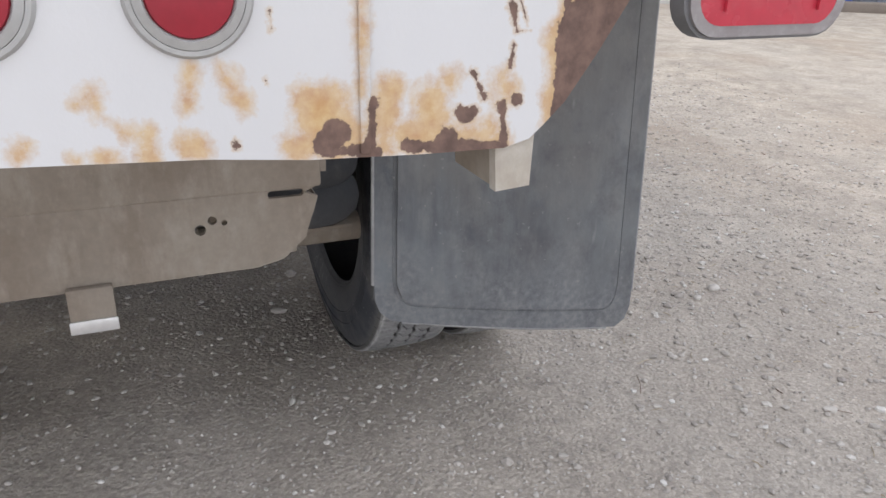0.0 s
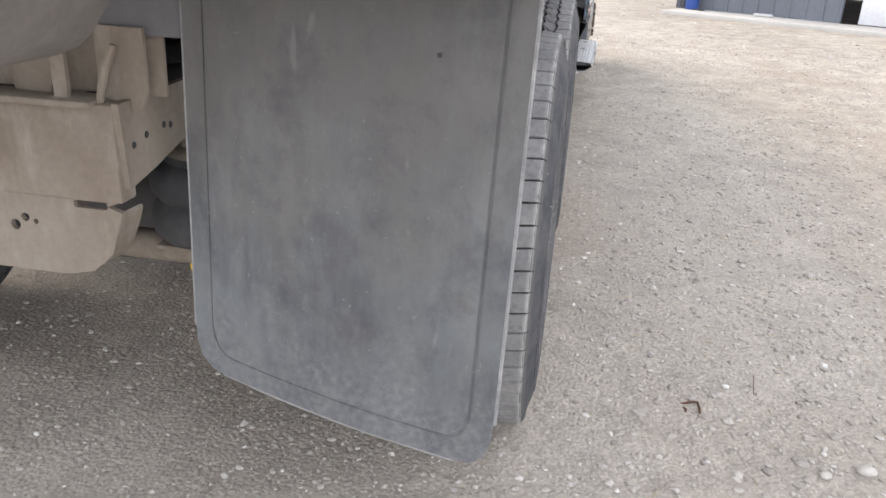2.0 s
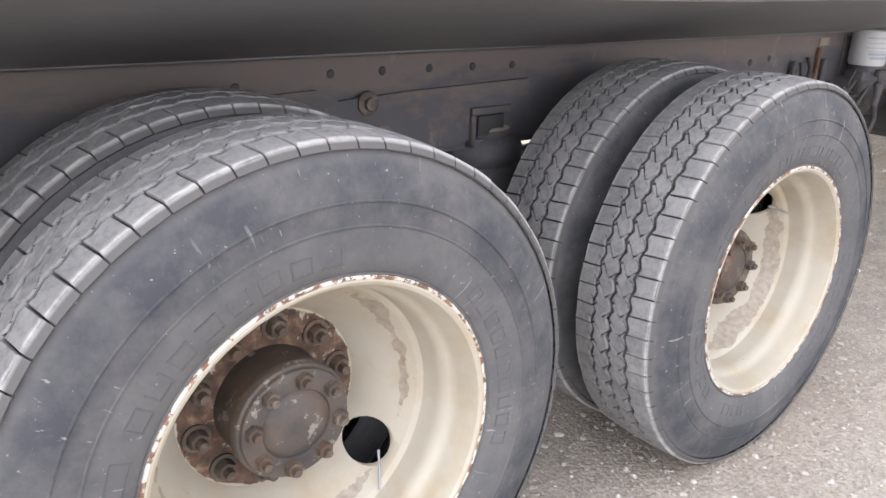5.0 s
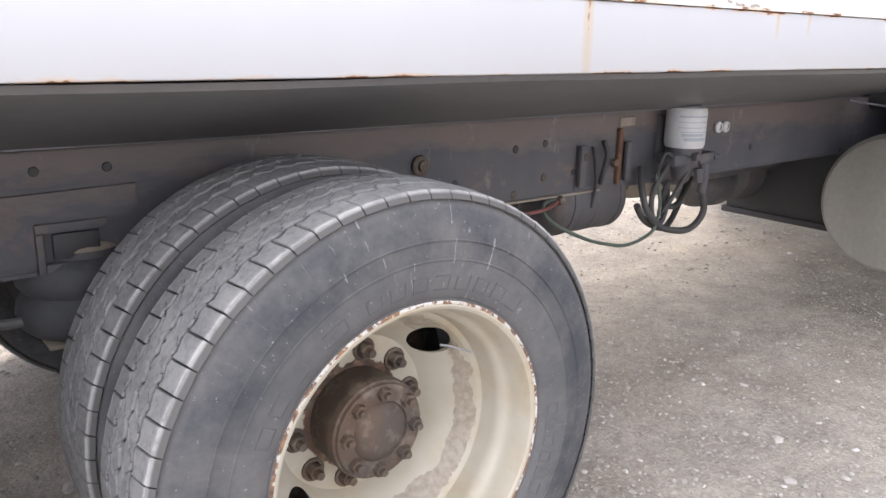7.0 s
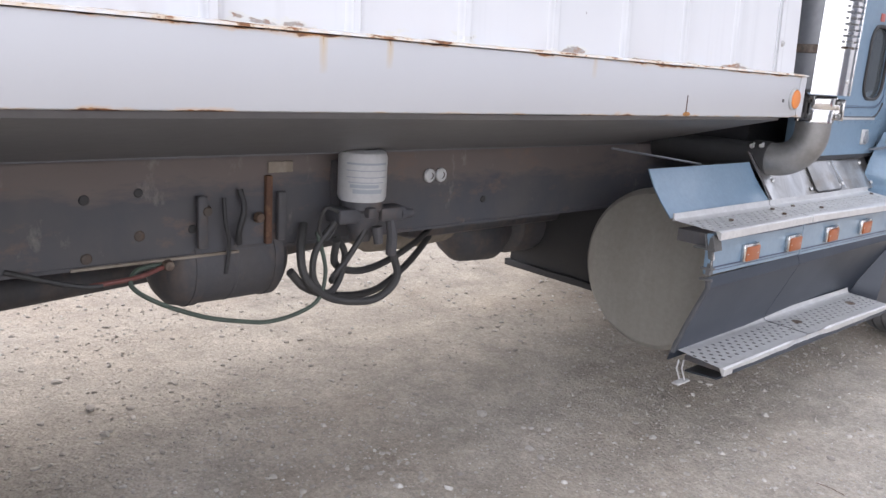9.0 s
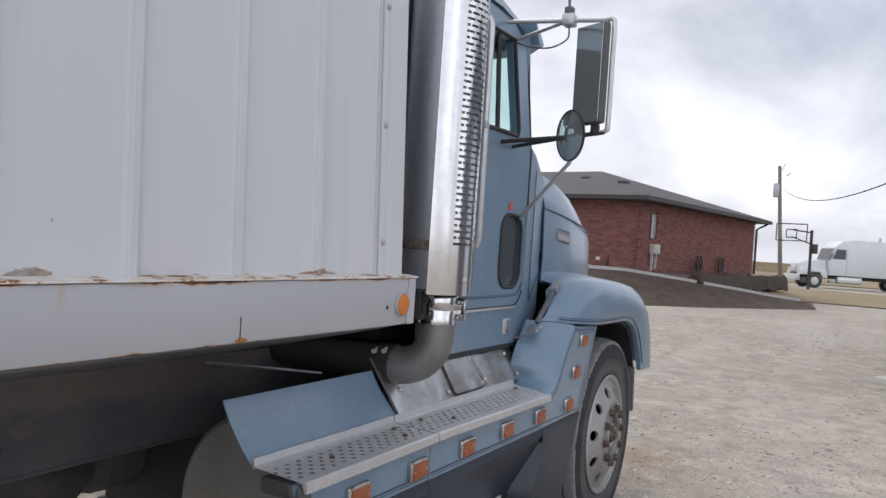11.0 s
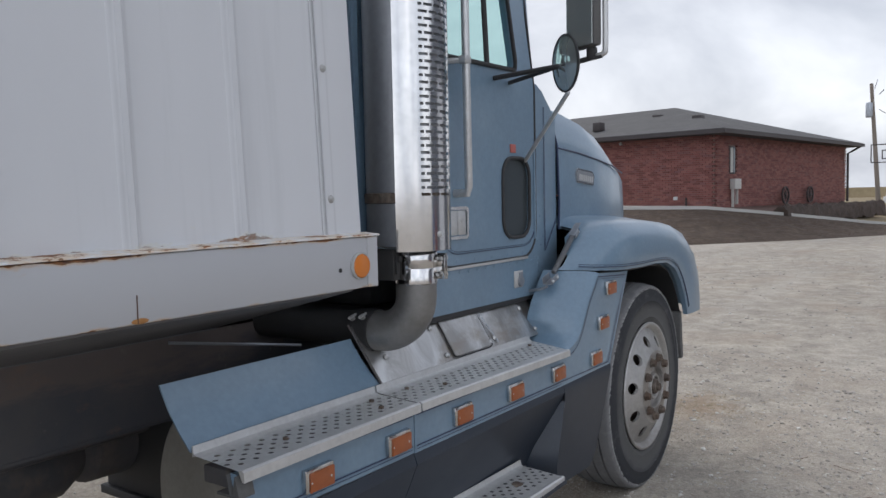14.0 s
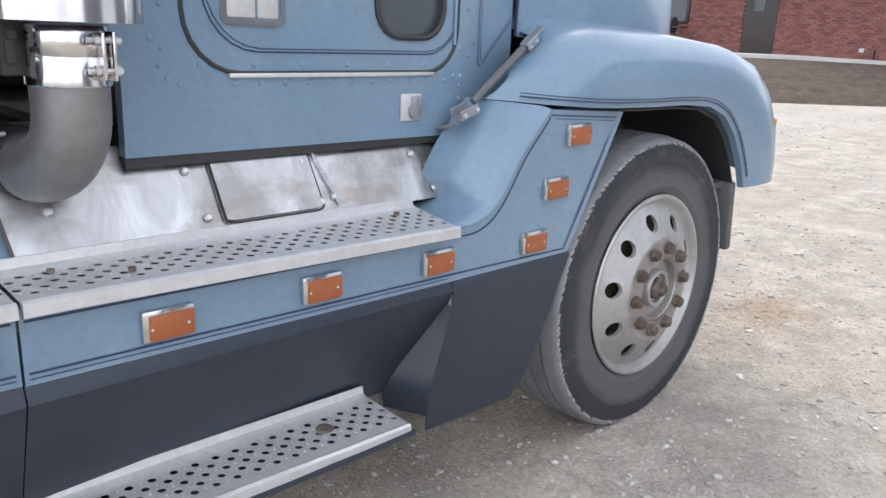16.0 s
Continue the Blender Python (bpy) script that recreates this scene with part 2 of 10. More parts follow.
def apron_paint():
    """White steel apron: rust-stained paint, flaked to bare brown steel at the foot, along the cut-away edge and in scratches."""
    m = mat("rear_white", (0.66, 0.66, 0.66), 0.5)
    n = Nodes(m)
    c = n.mix(n.ramp(n.noise(1.6, 5, 0.6, (1, 1, 0.4)), (0.35, 0.0), (0.8, 0.5)), (0.61, 0.612, 0.618), (0.47, 0.47, 0.472))
    fine = n.noise(55, 4, 0.6)
    def vec(op, a, b=None, out="Vector", scale=None):
        v = m.node_tree.nodes.new("ShaderNodeVectorMath")
        v.operation = op
        for sock, val in ((v.inputs[0], a), (v.inputs[1], b)):
            if isinstance(val, tuple):
                sock.default_value = val
            elif val is not None:
                n.link(val, sock)
        if scale is not None:
            n.link(scale, v.inputs["Scale"])
        return v.outputs[out]
    def strokes(p, marks):
        """How far a place lies outside the nearest of the marks (y0, z0, y1, z1, radius)."""
        best = None
        for y0, z0, y1, z1, r in marks:
            ba = Vector((0.0, y1 - y0, z1 - z0))
            pa = vec('SUBTRACT', p, (0.0, y0, z0))
            h = n.math('MULTIPLY', vec('DOT_PRODUCT', pa, tuple(ba), "Value"), 1.0 / max(ba.length_squared, 1e-8))
            h = n.math('MINIMUM', n.math('MAXIMUM', h, 0.0), 1.0)
            d = n.math('SUBTRACT', vec('LENGTH', vec('SUBTRACT', pa, vec('SCALE', tuple(ba), scale=h)), out="Value"), r)
            best = d if best is None else n.math('MINIMUM', best, d)
        return best
    flat = vec('MULTIPLY', n.pos, (0.0, 1.0, 1.0))
    y, z = n.axis("Y"), n.axis("Z")
    ragged = n.math('MULTIPLY', n.math('SUBTRACT', n.noise(38, 5, 0.7), 0.5), 0.024)
    soft = n.math('MULTIPLY', n.math('SUBTRACT', n.noise(30, 5, 0.7, shift=(2, 6, 1)), 0.5), 0.046)
    stained = n.math('ADD', strokes(flat, OCHRE_MARKS), soft)
    # flaked strip beside the cut-away edge: below its slope and above a plumb line
    d = n.math('ADD', n.math('MULTIPLY', n.math('SUBTRACT', y, 0.640), 0.789), n.math('MULTIPLY', n.math('SUBTRACT', z, 1.165), 0.614))
    strip = n.math('MAXIMUM', n.math('SUBTRACT', d, 0.050), n.math('SUBTRACT', y, TRI_Y))
    stained = n.math('MINIMUM', stained, n.math('ADD', n.math('ADD', strip, soft), -0.008))
    tone = n.ramp(fine, (0.3, (0.44, 0.22, 0.075)), (0.55, (0.53, 0.34, 0.15)), (0.8, (0.60, 0.46, 0.26)))
    k = n.ramp(n.math('MULTIPLY_ADD', stained, -12, 0.5), (0.40, 0.0), (0.56, 0.80), (0.8, 0.95))
    c = n.mix(k, c, tone)
    flaked = n.math('MINIMUM', strokes(flat, BARE_MARKS), strip)
    bare = n.ramp(n.math('MULTIPLY_ADD', n.math('ADD', flaked, ragged), -60, 0.5), (0.46, 0.0), (0.54, 1.0))
    rim = n.ramp(n.math('MULTIPLY_ADD', n.math('ADD', flaked, ragged), -60, 0.5), (0.30, 0.0), (0.44, 0.5))
    c = n.mix(rim, c, (0.50, 0.34, 0.18))
    c = n.mix(bare, c, n.ramp(fine, (0.3, (0.105, 0.066, 0.055)), (0.7, (0.20, 0.125, 0.098))))
    nick = n.noise(15, 3, 0.55, (1, 1, 0.5), shift=(3, 2, 6))
    c = n.mix(n.ramp(nick, (0.745, 0.0), (0.755, 0.9)), c, (0.13, 0.075, 0.06))
    n.color(c)
    n.rough(0.42, 0.85, bare)
    n.bump(n.math('SUBTRACT', fine, bare), 0.25, 0.0015)
    return m


# bare flakes and rust stains of the apron: y0, z0, y1, z1, radius
BARE_MARKS = ((0.951, 1.041, 0.94, 1.052, 0.013), (0.907, 1.077, 0.909, 1.032, 0.004), (0.955, 1.036, 0.904, 1.029, 0.005), (0.875, 1.034, 0.779, 1.023, 0.007), (0.839, 1.036, 0.833, 1.04, 0.01), (0.82, 1.06, 0.811, 1.059, 0.007), (0.809, 1.098, 0.797, 1.076, 0.002), (0.777, 1.064, 0.773, 1.026, 0.004), (0.762, 1.071, 0.761, 1.071, 0.005), (0.768, 1.121, 0.77, 1.101, 0.003), (0.77, 1.157, 0.765, 1.134, 0.003), (0.765, 1.134, 0.75, 1.134, 0.001), (0.762, 1.16, 0.754, 1.138, 0.001), (0.713, 1.161, 0.714, 1.137, 0.003), (0.993, 1.157, 0.992, 1.142, 0.002), (1.0, 1.101, 0.999, 1.097, 0.002), (1.028, 1.048, 1.028, 1.047, 0.002))
OCHRE_MARKS = ((0.952, 1.069, 0.944, 1.049, 0.028), (0.972, 1.041, 0.961, 1.042, 0.015), (0.891, 1.085, 0.896, 1.033, 0.011), (0.851, 1.072, 0.848, 1.06, 0.019), (0.874, 1.043, 0.793, 1.037, 0.013), (0.83, 1.092, 0.829, 1.083, 0.006), (0.778, 1.09, 0.772, 1.08, 0.01), (0.79, 1.03, 0.777, 1.028, 0.012), (1.146, 1.089, 1.135, 1.097, 0.002), (1.135, 1.097, 1.131, 1.08, 0.002), (1.131, 1.08, 1.115, 1.063, 0.001), (1.115, 1.063, 1.098, 1.063, 0.002), (1.097, 1.062, 1.095, 1.039, 0.005), (1.06, 1.112, 1.063, 1.082, 0.004), (1.037, 1.114, 1.021, 1.081, 0.005), (1.194, 1.054, 1.193, 1.05, 0.006), (1.154, 1.043, 1.153, 1.043, 0.003), (1.134, 1.046, 1.132, 1.045, 0.006), (1.067, 1.047, 1.058, 1.05, 0.009), (0.916, 1.163, 0.918, 1.082, 0.002))
TRI_Y = 0.723
M["box_white"] = box_paint()
M["band_white"] = band_paint()
M["ledge_rust"] = rusty_white("ledge_rust", 1.357, 0.05, 0.24, (1.6, 1.6, 3.0))
M["rear_white"] = apron_paint()
def stainless():
    """Stainless sheet with dents, vertical smears and a brown heat stain."""
    m = mat("stainless_sheet", (0.66, 0.66, 0.655), 0.3, 0.92)
    n = Nodes(m)
    smear = n.noise(7, 5, 0.65, (1.3, 1, 0.5), distort=0.7)
    c = n.mix(n.ramp(smear, (0.34, 0.0), (0.62, 0.9)), (0.64, 0.64, 0.64), (0.33, 0.318, 0.305))
    c = n.mix(n.ramp(n.noise(5, 4, 0.6, (0.7, 1, 2.0), shift=(2.4, 1, 7)), (0.52, 0.0), (0.68, 0.7)), c, (0.30, 0.25, 0.205))
    n.color(c)
    n.rough(0.20, 0.50, n.noise(11, 5, 0.65, (1, 1, 0.4), shift=(5, 2, 2)))
    n.bump(n.math('ADD', n.noise(6, 2, 0.5), n.math('MULTIPLY', n.noise(90, 3, 0.6), 0.03)), 0.35, 0.03)
    return m
M["rust_light"] = worn("orange_rust", (0.42, 0.20, 0.065), (0.20, 0.085, 0.035), (0.55, 0.33, 0.13), rough=(0.8, 0.95), big=30, fine=120, amount=0.7, bump=0.3)
M["blue"] = worn("blue_paint", (0.172, 0.262, 0.350), (0.134, 0.200, 0.266), (0.262, 0.366, 0.452), rough=(0.22, 0.42), big=1.6, fine=60, amount=0.4, bump=0.02)
blue_coat = M["blue"].node_tree.nodes["Principled BSDF"]
blue_coat.inputs["Coat Weight"].default_value = 0.45
blue_coat.inputs["Coat Roughness"].default_value = 0.16
M["navy"] = worn("dark_blue_plastic", (0.024, 0.032, 0.046), (0.018, 0.024, 0.034), (0.052, 0.060, 0.076), rough=(0.30, 0.48), big=2.5, fine=90, amount=0.4, bump=0.06)
M["stripe"] = mat("pinstripe_navy", (0.02, 0.035, 0.085), 0.4)
M["frame"] = worn("frame_black", (0.070, 0.071, 0.080), (0.088, 0.078, 0.073), (0.165, 0.122, 0.098), rough=(0.5, 0.8), big=4.6, fine=50, amount=0.9, streak=(1, 1, 0.6), bump=0.3)
M["underside"] = worn("underside_dark", (0.150, 0.149, 0.157), (0.115, 0.113, 0.118), (0.20, 0.190, 0.182), rough=(0.45, 0.65), big=1.5, fine=30, amount=0.6, streak=(0.5, 1, 1), bump=0.15)
M["chalk_steel"] = worn("chalky_steel", (0.46, 0.43, 0.38), (0.33, 0.27, 0.20), (0.56, 0.54, 0.50), rough=(0.75, 0.92), big=14, fine=80, amount=0.7, bump=0.25)
M["dust_steel"] = worn("dusty_steel", (0.278, 0.240, 0.198), (0.172, 0.130, 0.095), (0.375, 0.336, 0.288), rough=(0.7, 0.92), big=7, fine=70, amount=0.8, streak=(1, 1, 0.45), bump=0.25)
M["rubber_dust"] = worn("dusty_rubber", (0.070, 0.072, 0.078), (0.050, 0.052, 0.057), (0.135, 0.133, 0.130), rough=(0.7, 0.9), big=5, fine=120, amount=0.6, bump=0.2)
M["tread"] = worn("worn_tread", (0.19, 0.19, 0.193), (0.13, 0.13, 0.134), (0.30, 0.295, 0.285), rough=(0.75, 0.92), big=9, fine=160, amount=0.6, bump=0.35)
def flap_paint():
    """Black rubber under dust: pale smudges, vertical wipes, specks and scratches."""
    m = mat("mud_flap_rubber", (0.10, 0.10, 0.11), 0.7)
    n = Nodes(m)
    wipe = n.noise(7, 6, 0.66, (1, 1.7, 0.22))
    smudge = n.noise(4.2, 6, 0.65, (1, 1, 0.8), shift=(2, 4, 1))
    c = n.mix(n.ramp(wipe, (0.38, 0.0), (0.64, 1.0)), (0.056, 0.064, 0.076), (0.135, 0.147, 0.156))
    c = n.mix(n.ramp(smudge, (0.42, 0.0), (0.66, 0.80)), c, (0.165, 0.182, 0.190))
    c = n.mix(n.ramp(n.noise(17, 6, 0.7, (1, 1, 0.6), shift=(3, 8, 5)), (0.46, 0.0), (0.66, 0.5)), c, (0.20, 0.20, 0.196))
    c = n.mix(n.ramp(n.noise(2.2, 4, 0.6, shift=(7, 1, 3)), (0.5, 0.0), (0.75, 0.6)), c, (0.060, 0.063, 0.072))
    c = n.mix(n.ramp(n.noise(95, 2, 0.5), (0.70, 0.0), (0.74, 0.6)), c, (0.25, 0.25, 0.245))
    warm = n.noise(2.6, 5, 0.65, (1, 1, 0.7), shift=(1, 0.4, 5))
    c = n.mix(n.ramp(warm, (0.42, 0.0), (0.62, 0.26)), c, (0.125, 0.118, 0.108))
    high = n.ramp(n.math('MULTIPLY_ADD', n.math('SUBTRACT', warm, 0.5), 0.9, n.axis("Z")), (0.72, 0.0), (0.98, 0.55))
    c = n.mix(high, c, (0.122, 0.112, 0.101))
    c = n.mix(n.ramp(n.noise(7.5, 6, 0.7, shift=(6, 3, 8)), (0.50, 0.0), (0.66, 0.6)), c, (0.066, 0.066, 0.072))
    # chalky dust splashed up from the foot
    splash = n.math('MULTIPLY_ADD', n.math('SUBTRACT', n.noise(5.5, 6, 0.7, (1, 1, 0.7), shift=(8, 2, 4)), 0.5), 0.75, n.axis("Z"))
    c = n.mix(n.ramp(splash, (0.42, 0.5), (0.60, 0.0)), c, n.ramp(n.noise(70, 4, 0.65), (0.4, (0.105, 0.110, 0.118)), (0.7, (0.22, 0.222, 0.222))))
    scratch = n.noise(20, 2, 0.4, (1, 1.0, 0.25), distort=0.6, shift=(4, 9, 2))
    c = n.mix(n.ramp(scratch, (0.71, 0.0), (0.76, 0.35)), c, (0.24, 0.24, 0.235))
    n.color(c)
    n.rough(0.55, 0.85, smudge)
    n.bump(n.noise(110, 3, 0.6), 0.22, 0.002)
    return m
M["flap"] = flap_paint()
def rail_paint():
    """Black frame paint gone dull: lighter rust-brown along the top, blue-black below, pale scuffs."""
    m = mat("rail_black", (0.07, 0.07, 0.08), 0.65)
    n = Nodes(m)
    streak = n.noise(5, 5, 0.65, (0.6, 1, 2.0))
    c = n.mix(n.ramp(n.noise(3.0, 5, 0.6, (1, 1, 0.7), shift=(4, 2, 0)), (0.35, 0.0), (0.65, 0.9)), (0.060, 0.063, 0.075), (0.092, 0.086, 0.086))
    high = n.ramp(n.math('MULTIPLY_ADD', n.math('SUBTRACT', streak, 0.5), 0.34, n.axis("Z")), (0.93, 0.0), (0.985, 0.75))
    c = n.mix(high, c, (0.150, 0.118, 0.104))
    c = n.mix(n.ramp(n.noise(7, 6, 0.7, (0.8, 1, 1.5), shift=(1, 1, 6)), (0.56, 0.0), (0.68, 0.6)), c, (0.170, 0.112, 0.086))
    c = n.mix(n.ramp(n.noise(12, 6, 0.7, (1, 1, 0.5), shift=(7, 3, 3)), (0.62, 0.0), (0.72, 0.6)), c, (0.225, 0.205, 0.19))
    n.color(c)
    n.rough(0.5, 0.8, streak)
    n.bump(n.noise(60, 4, 0.65), 0.3, 0.002)
    return m
M["rail"] = rail_paint()
M["hub_rust"] = worn("hub_rust", (0.070, 0.058, 0.050), (0.125, 0.070, 0.040), (0.27, 0.225, 0.18), rough=(0.5, 0.85), big=11, fine=80, amount=0.85, bump=0.4)
def hub_grease():
    """Black grease over rust, scraped to pale metal in flakes."""
    m = mat("hub_grease", (0.06, 0.055, 0.05), 0.5)
    n = Nodes(m)
    c = n.ramp(n.noise(9, 6, 0.65), (0.36, (0.042, 0.040, 0.041)), (0.55, (0.085, 0.070, 0.060)), (0.72, (0.125, 0.085, 0.062)))
    flake = n.ramp(n.noise(26, 6, 0.72, shift=(2, 6, 1)), (0.585, 0.0), (0.605, 1.0))
    c = n.mix(flake, c, (0.235, 0.212, 0.185))
    n.color(c)
    n.rough(0.38, 0.8, n.noise(14))
    n.bump(n.math('SUBTRACT', n.noise(50, 4), flake), 0.35, 0.002)
    return m
M["hub_grease"] = hub_grease()
M["rust"] = worn("rust", (0.13, 0.065, 0.040), (0.06, 0.035, 0.025), (0.32, 0.19, 0.10), rough=(0.75, 0.95), big=16, fine=90, amount=0.7, bump=0.4)
M["tail_dust"] = worn("dusty_tail_sheet", (0.25, 0.228, 0.215), (0.17, 0.150, 0.138), (0.32, 0.295, 0.275), rough=(0.7, 0.9), big=5, fine=60, amount=0.6, bump=0.1)
M["wheel_alu"] = worn("oxidised_aluminium", (0.52, 0.515, 0.505), (0.36, 0.345, 0.325), (0.62, 0.62, 0.61), rough=(0.38, 0.58), metal=0.65, big=9, fine=70, amount=0.7, bump=0.06)
def stud_dirt():
    """Brown grease and dust that gather round the studs and run down the cone."""
    m = M["wheel_alu"]
    n = Nodes(m)
    base = n.b.inputs["Base Color"].links[0].from_socket
    sp = m.node_tree.nodes.new("ShaderNodeSeparateXYZ")
    n.link(n.co.outputs["Object"], sp.inputs[0])
    dx, dz = n.math('SUBTRACT', sp.outputs["X"], 6.455), n.math('SUBTRACT', sp.outputs["Z"], 0.498)
    rad = n.math('SQRT', n.math('ADD', n.math('POWER', dx, 2.0), n.math('POWER', dz, 2.0)))
    r2 = n.math('MULTIPLY_ADD', n.math('SUBTRACT', n.noise(24, 5, 0.65), 0.5), 0.05, rad)
    ring = n.ramp(r2, (0.085, 0.35), (0.118, 0.8), (0.160, 0.75), (0.185, 0.30), (0.240, 0.12))
    low = n.ramp(n.math('MULTIPLY_ADD', dz, -1.6, 0.5), (0.4, 0.0), (0.95, 0.5))
    n.color(n.mix(n.math('MULTIPLY', n.math('MAXIMUM', ring, low), n.ramp(n.noise(12, 5, 0.6, shift=(4, 2, 2)), (0.3, 0.45), (0.65, 1.0))), base, (0.225, 0.195, 0.168)))
stud_dirt()
M["grey_shield"] = worn("grey_rubber_shield", (0.11, 0.108, 0.106), (0.07, 0.07, 0.072), (0.19, 0.185, 0.18), rough=(0.6, 0.8), big=5, fine=70, amount=0.6, bump=0.1)
M["chrome"] = worn("chrome", (0.72, 0.71, 0.70), (0.50, 0.49, 0.47), rough=(0.07, 0.22), metal=1.0, big=5, fine=40, amount=0.35, bump=0.01)
M["alu"] = worn("dull_aluminium", (0.68, 0.68, 0.675), (0.50, 0.49, 0.48), (0.76, 0.76, 0.75), rough=(0.34, 0.55), metal=0.6, big=7, fine=60, amount=0.5, bump=0.06)
M["stainless"] = stainless()
M["tip"] = worn("bright_exhaust_tip", (0.50, 0.52, 0.55), (0.36, 0.37, 0.39), (0.58, 0.60, 0.62), rough=(0.30, 0.46), metal=0.8, big=4, fine=50, amount=0.5, streak=(1, 1, 0.2), bump=0.04)
M["pipe"] = worn("exhaust_steel", (0.27, 0.265, 0.26), (0.21, 0.195, 0.175), (0.37, 0.365, 0.36), rough=(0.42, 0.6), metal=0.7, big=7, fine=60, amount=0.5, bump=0.06)
M["muffler"] = worn("muffler_steel", (0.40, 0.42, 0.45), (0.29, 0.30, 0.32), rough=(0.38, 0.55), metal=0.8, big=3, fine=40, amount=0.5, streak=(1, 1, 0.2), bump=0.05)
M["black"] = worn("black_plastic", (0.030, 0.030, 0.032), (0.055, 0.052, 0.048), rough=(0.5, 0.75), big=8, fine=80, amount=0.5, bump=0.15)
M["hose"] = worn("black_hose", (0.035, 0.035, 0.036), (0.075, 0.070, 0.064), rough=(0.5, 0.7), big=14, fine=90, amount=0.6, bump=0.1)
M["green_hose"] = worn("green_air_line", (0.075, 0.105, 0.082), (0.05, 0.055, 0.05), rough=(0.5, 0.7), big=20, fine=90, amount=0.6, bump=0.05)
M["amber"] = mat("amber_lens", (0.62, 0.19, 0.035), 0.18)
M["amber_dull"] = worn("amber_lens_aged", (0.36, 0.105, 0.036), (0.25, 0.075, 0.032), rough=(0.25, 0.45), big=20, fine=200, amount=0.5, bump=0.05)
M["red_lens"] = worn("red_lens", (0.50, 0.030, 0.055), (0.42, 0.045, 0.065), (0.54, 0.12, 0.13), rough=(0.16, 0.34), big=9, fine=60, amount=0.5, bump=0.03)
M["bezel"] = worn("dull_bezel", (0.34, 0.325, 0.33), (0.20, 0.17, 0.17), (0.48, 0.47, 0.47), rough=(0.25, 0.5), metal=0.5, big=18, fine=90, amount=0.8, bump=0.05)
M["lamp_grey"] = worn("smoky_grey_plastic", (0.16, 0.16, 0.165), (0.10, 0.10, 0.105), (0.24, 0.24, 0.24), rough=(0.25, 0.45), big=12, fine=90, amount=0.5, bump=0.03)
M["red_dull"] = worn("red_lens_aged", (0.32, 0.014, 0.030), (0.22, 0.012, 0.022), rough=(0.3, 0.5), big=14, fine=150, amount=0.5, bump=0.03)
M["grey_ring"] = worn("grey_grommet", (0.42, 0.42, 0.41), (0.28, 0.27, 0.26), rough=(0.6, 0.8), big=14, fine=90, amount=0.5, bump=0.1)
M["canister"] = worn("white_canister", (0.56, 0.57, 0.575), (0.40, 0.39, 0.375), rough=(0.3, 0.5), big=6, fine=60, amount=0.4, bump=0.03)
M["tank"] = worn("tank_aluminium", (0.33, 0.315, 0.285), (0.22, 0.205, 0.182), (0.42, 0.40, 0.365), rough=(0.5, 0.7), metal=0.25, big=2.2, fine=50, amount=0.5, streak=(1, 1.5, 0.3), bump=0.05)
M["ink_grey"] = mat("print_grey", (0.33, 0.36, 0.40), 0.6)
M["red_hose"] = worn("red_air_line", (0.20, 0.065, 0.055), (0.09, 0.05, 0.045), rough=(0.5, 0.7), big=20, fine=90, amount=0.6, bump=0.05)
M["red_sticker"] = mat("red_sticker", (0.45, 0.12, 0.10), 0.5)
M["yellow"] = mat("yellow_plastic", (0.65, 0.42, 0.04), 0.5)
glass = mat("tinted_glass", (0.55, 0.78, 0.74), 0.03)
glass.node_tree.nodes["Principled BSDF"].inputs["Transmission Weight"].default_value = 1.0
glass.node_tree.nodes["Principled BSDF"].inputs["IOR"].default_value = 1.05
M["glass"] = glass
M["flap_edge"] = worn("worn_lit_rubber_edge", (0.30, 0.30, 0.295), (0.16, 0.16, 0.165), (0.48, 0.47, 0.46), rough=(0.8, 0.95), big=14, fine=120, amount=0.8, bump=0.2)
M["straw"] = worn("dry_straw", (0.44, 0.37, 0.26), (0.30, 0.22, 0.13), (0.58, 0.52, 0.41), rough=(0.7, 0.9), big=30, fine=200, amount=0.6, bump=0.1)
M["strap"] = worn("grey_rubber_strap", (0.13, 0.135, 0.14), (0.08, 0.082, 0.086), rough=(0.5, 0.7), big=9, fine=80, amount=0.5, bump=0.1)
M["letter"] = worn("raised_rubber", (0.100, 0.101, 0.104), (0.082, 0.083, 0.086), (0.130, 0.129, 0.128), rough=(0.75, 0.92), big=12, fine=140, amount=0.7, bump=0.15)
M["dark_glass"] = mat("dark_glass", (0.055, 0.065, 0.070), 0.08)
M["mirror"] = mat("dusty_mirror_glass", (0.58, 0.62, 0.61), 0.04, 0.72)
M["cab_inside"] = mat("cab_trim_grey", (0.06, 0.06, 0.065), 0.8)


# ---- building tools ----
def part(name, bm, material, parent, label="", angle=35, kind=""):
    """Links a bmesh as one mesh object under a thing or a part."""
    bmesh.ops.recalc_face_normals(bm, faces=bm.faces)
    me = bpy.data.meshes.new(name)
    bm.to_mesh(me)
    bm.free()
    me.materials.append(M[material] if isinstance(material, str) else material)
    me.polygons.foreach_set("use_smooth", [True] * len(me.polygons))
    me.set_sharp_from_angle(angle=radians(angle))
    ob = new(name, me)
    if parent:
        under(ob, parent)
    return tagged(ob, label=label, kind=kind)


def under(ob, parent):
    ob.parent = parent
    bpy.context.view_layer.update()
    ob.matrix_parent_inverse = parent.matrix_world.inverted()
    return ob


def thing(name, at=(0, 0, 0), label="", category="", group="", kind=""):
    e = new(name)
    e.empty_display_size = 0.1
    e.location = at
    bpy.context.view_layer.update()
    return tagged(e, label, category, group, kind)


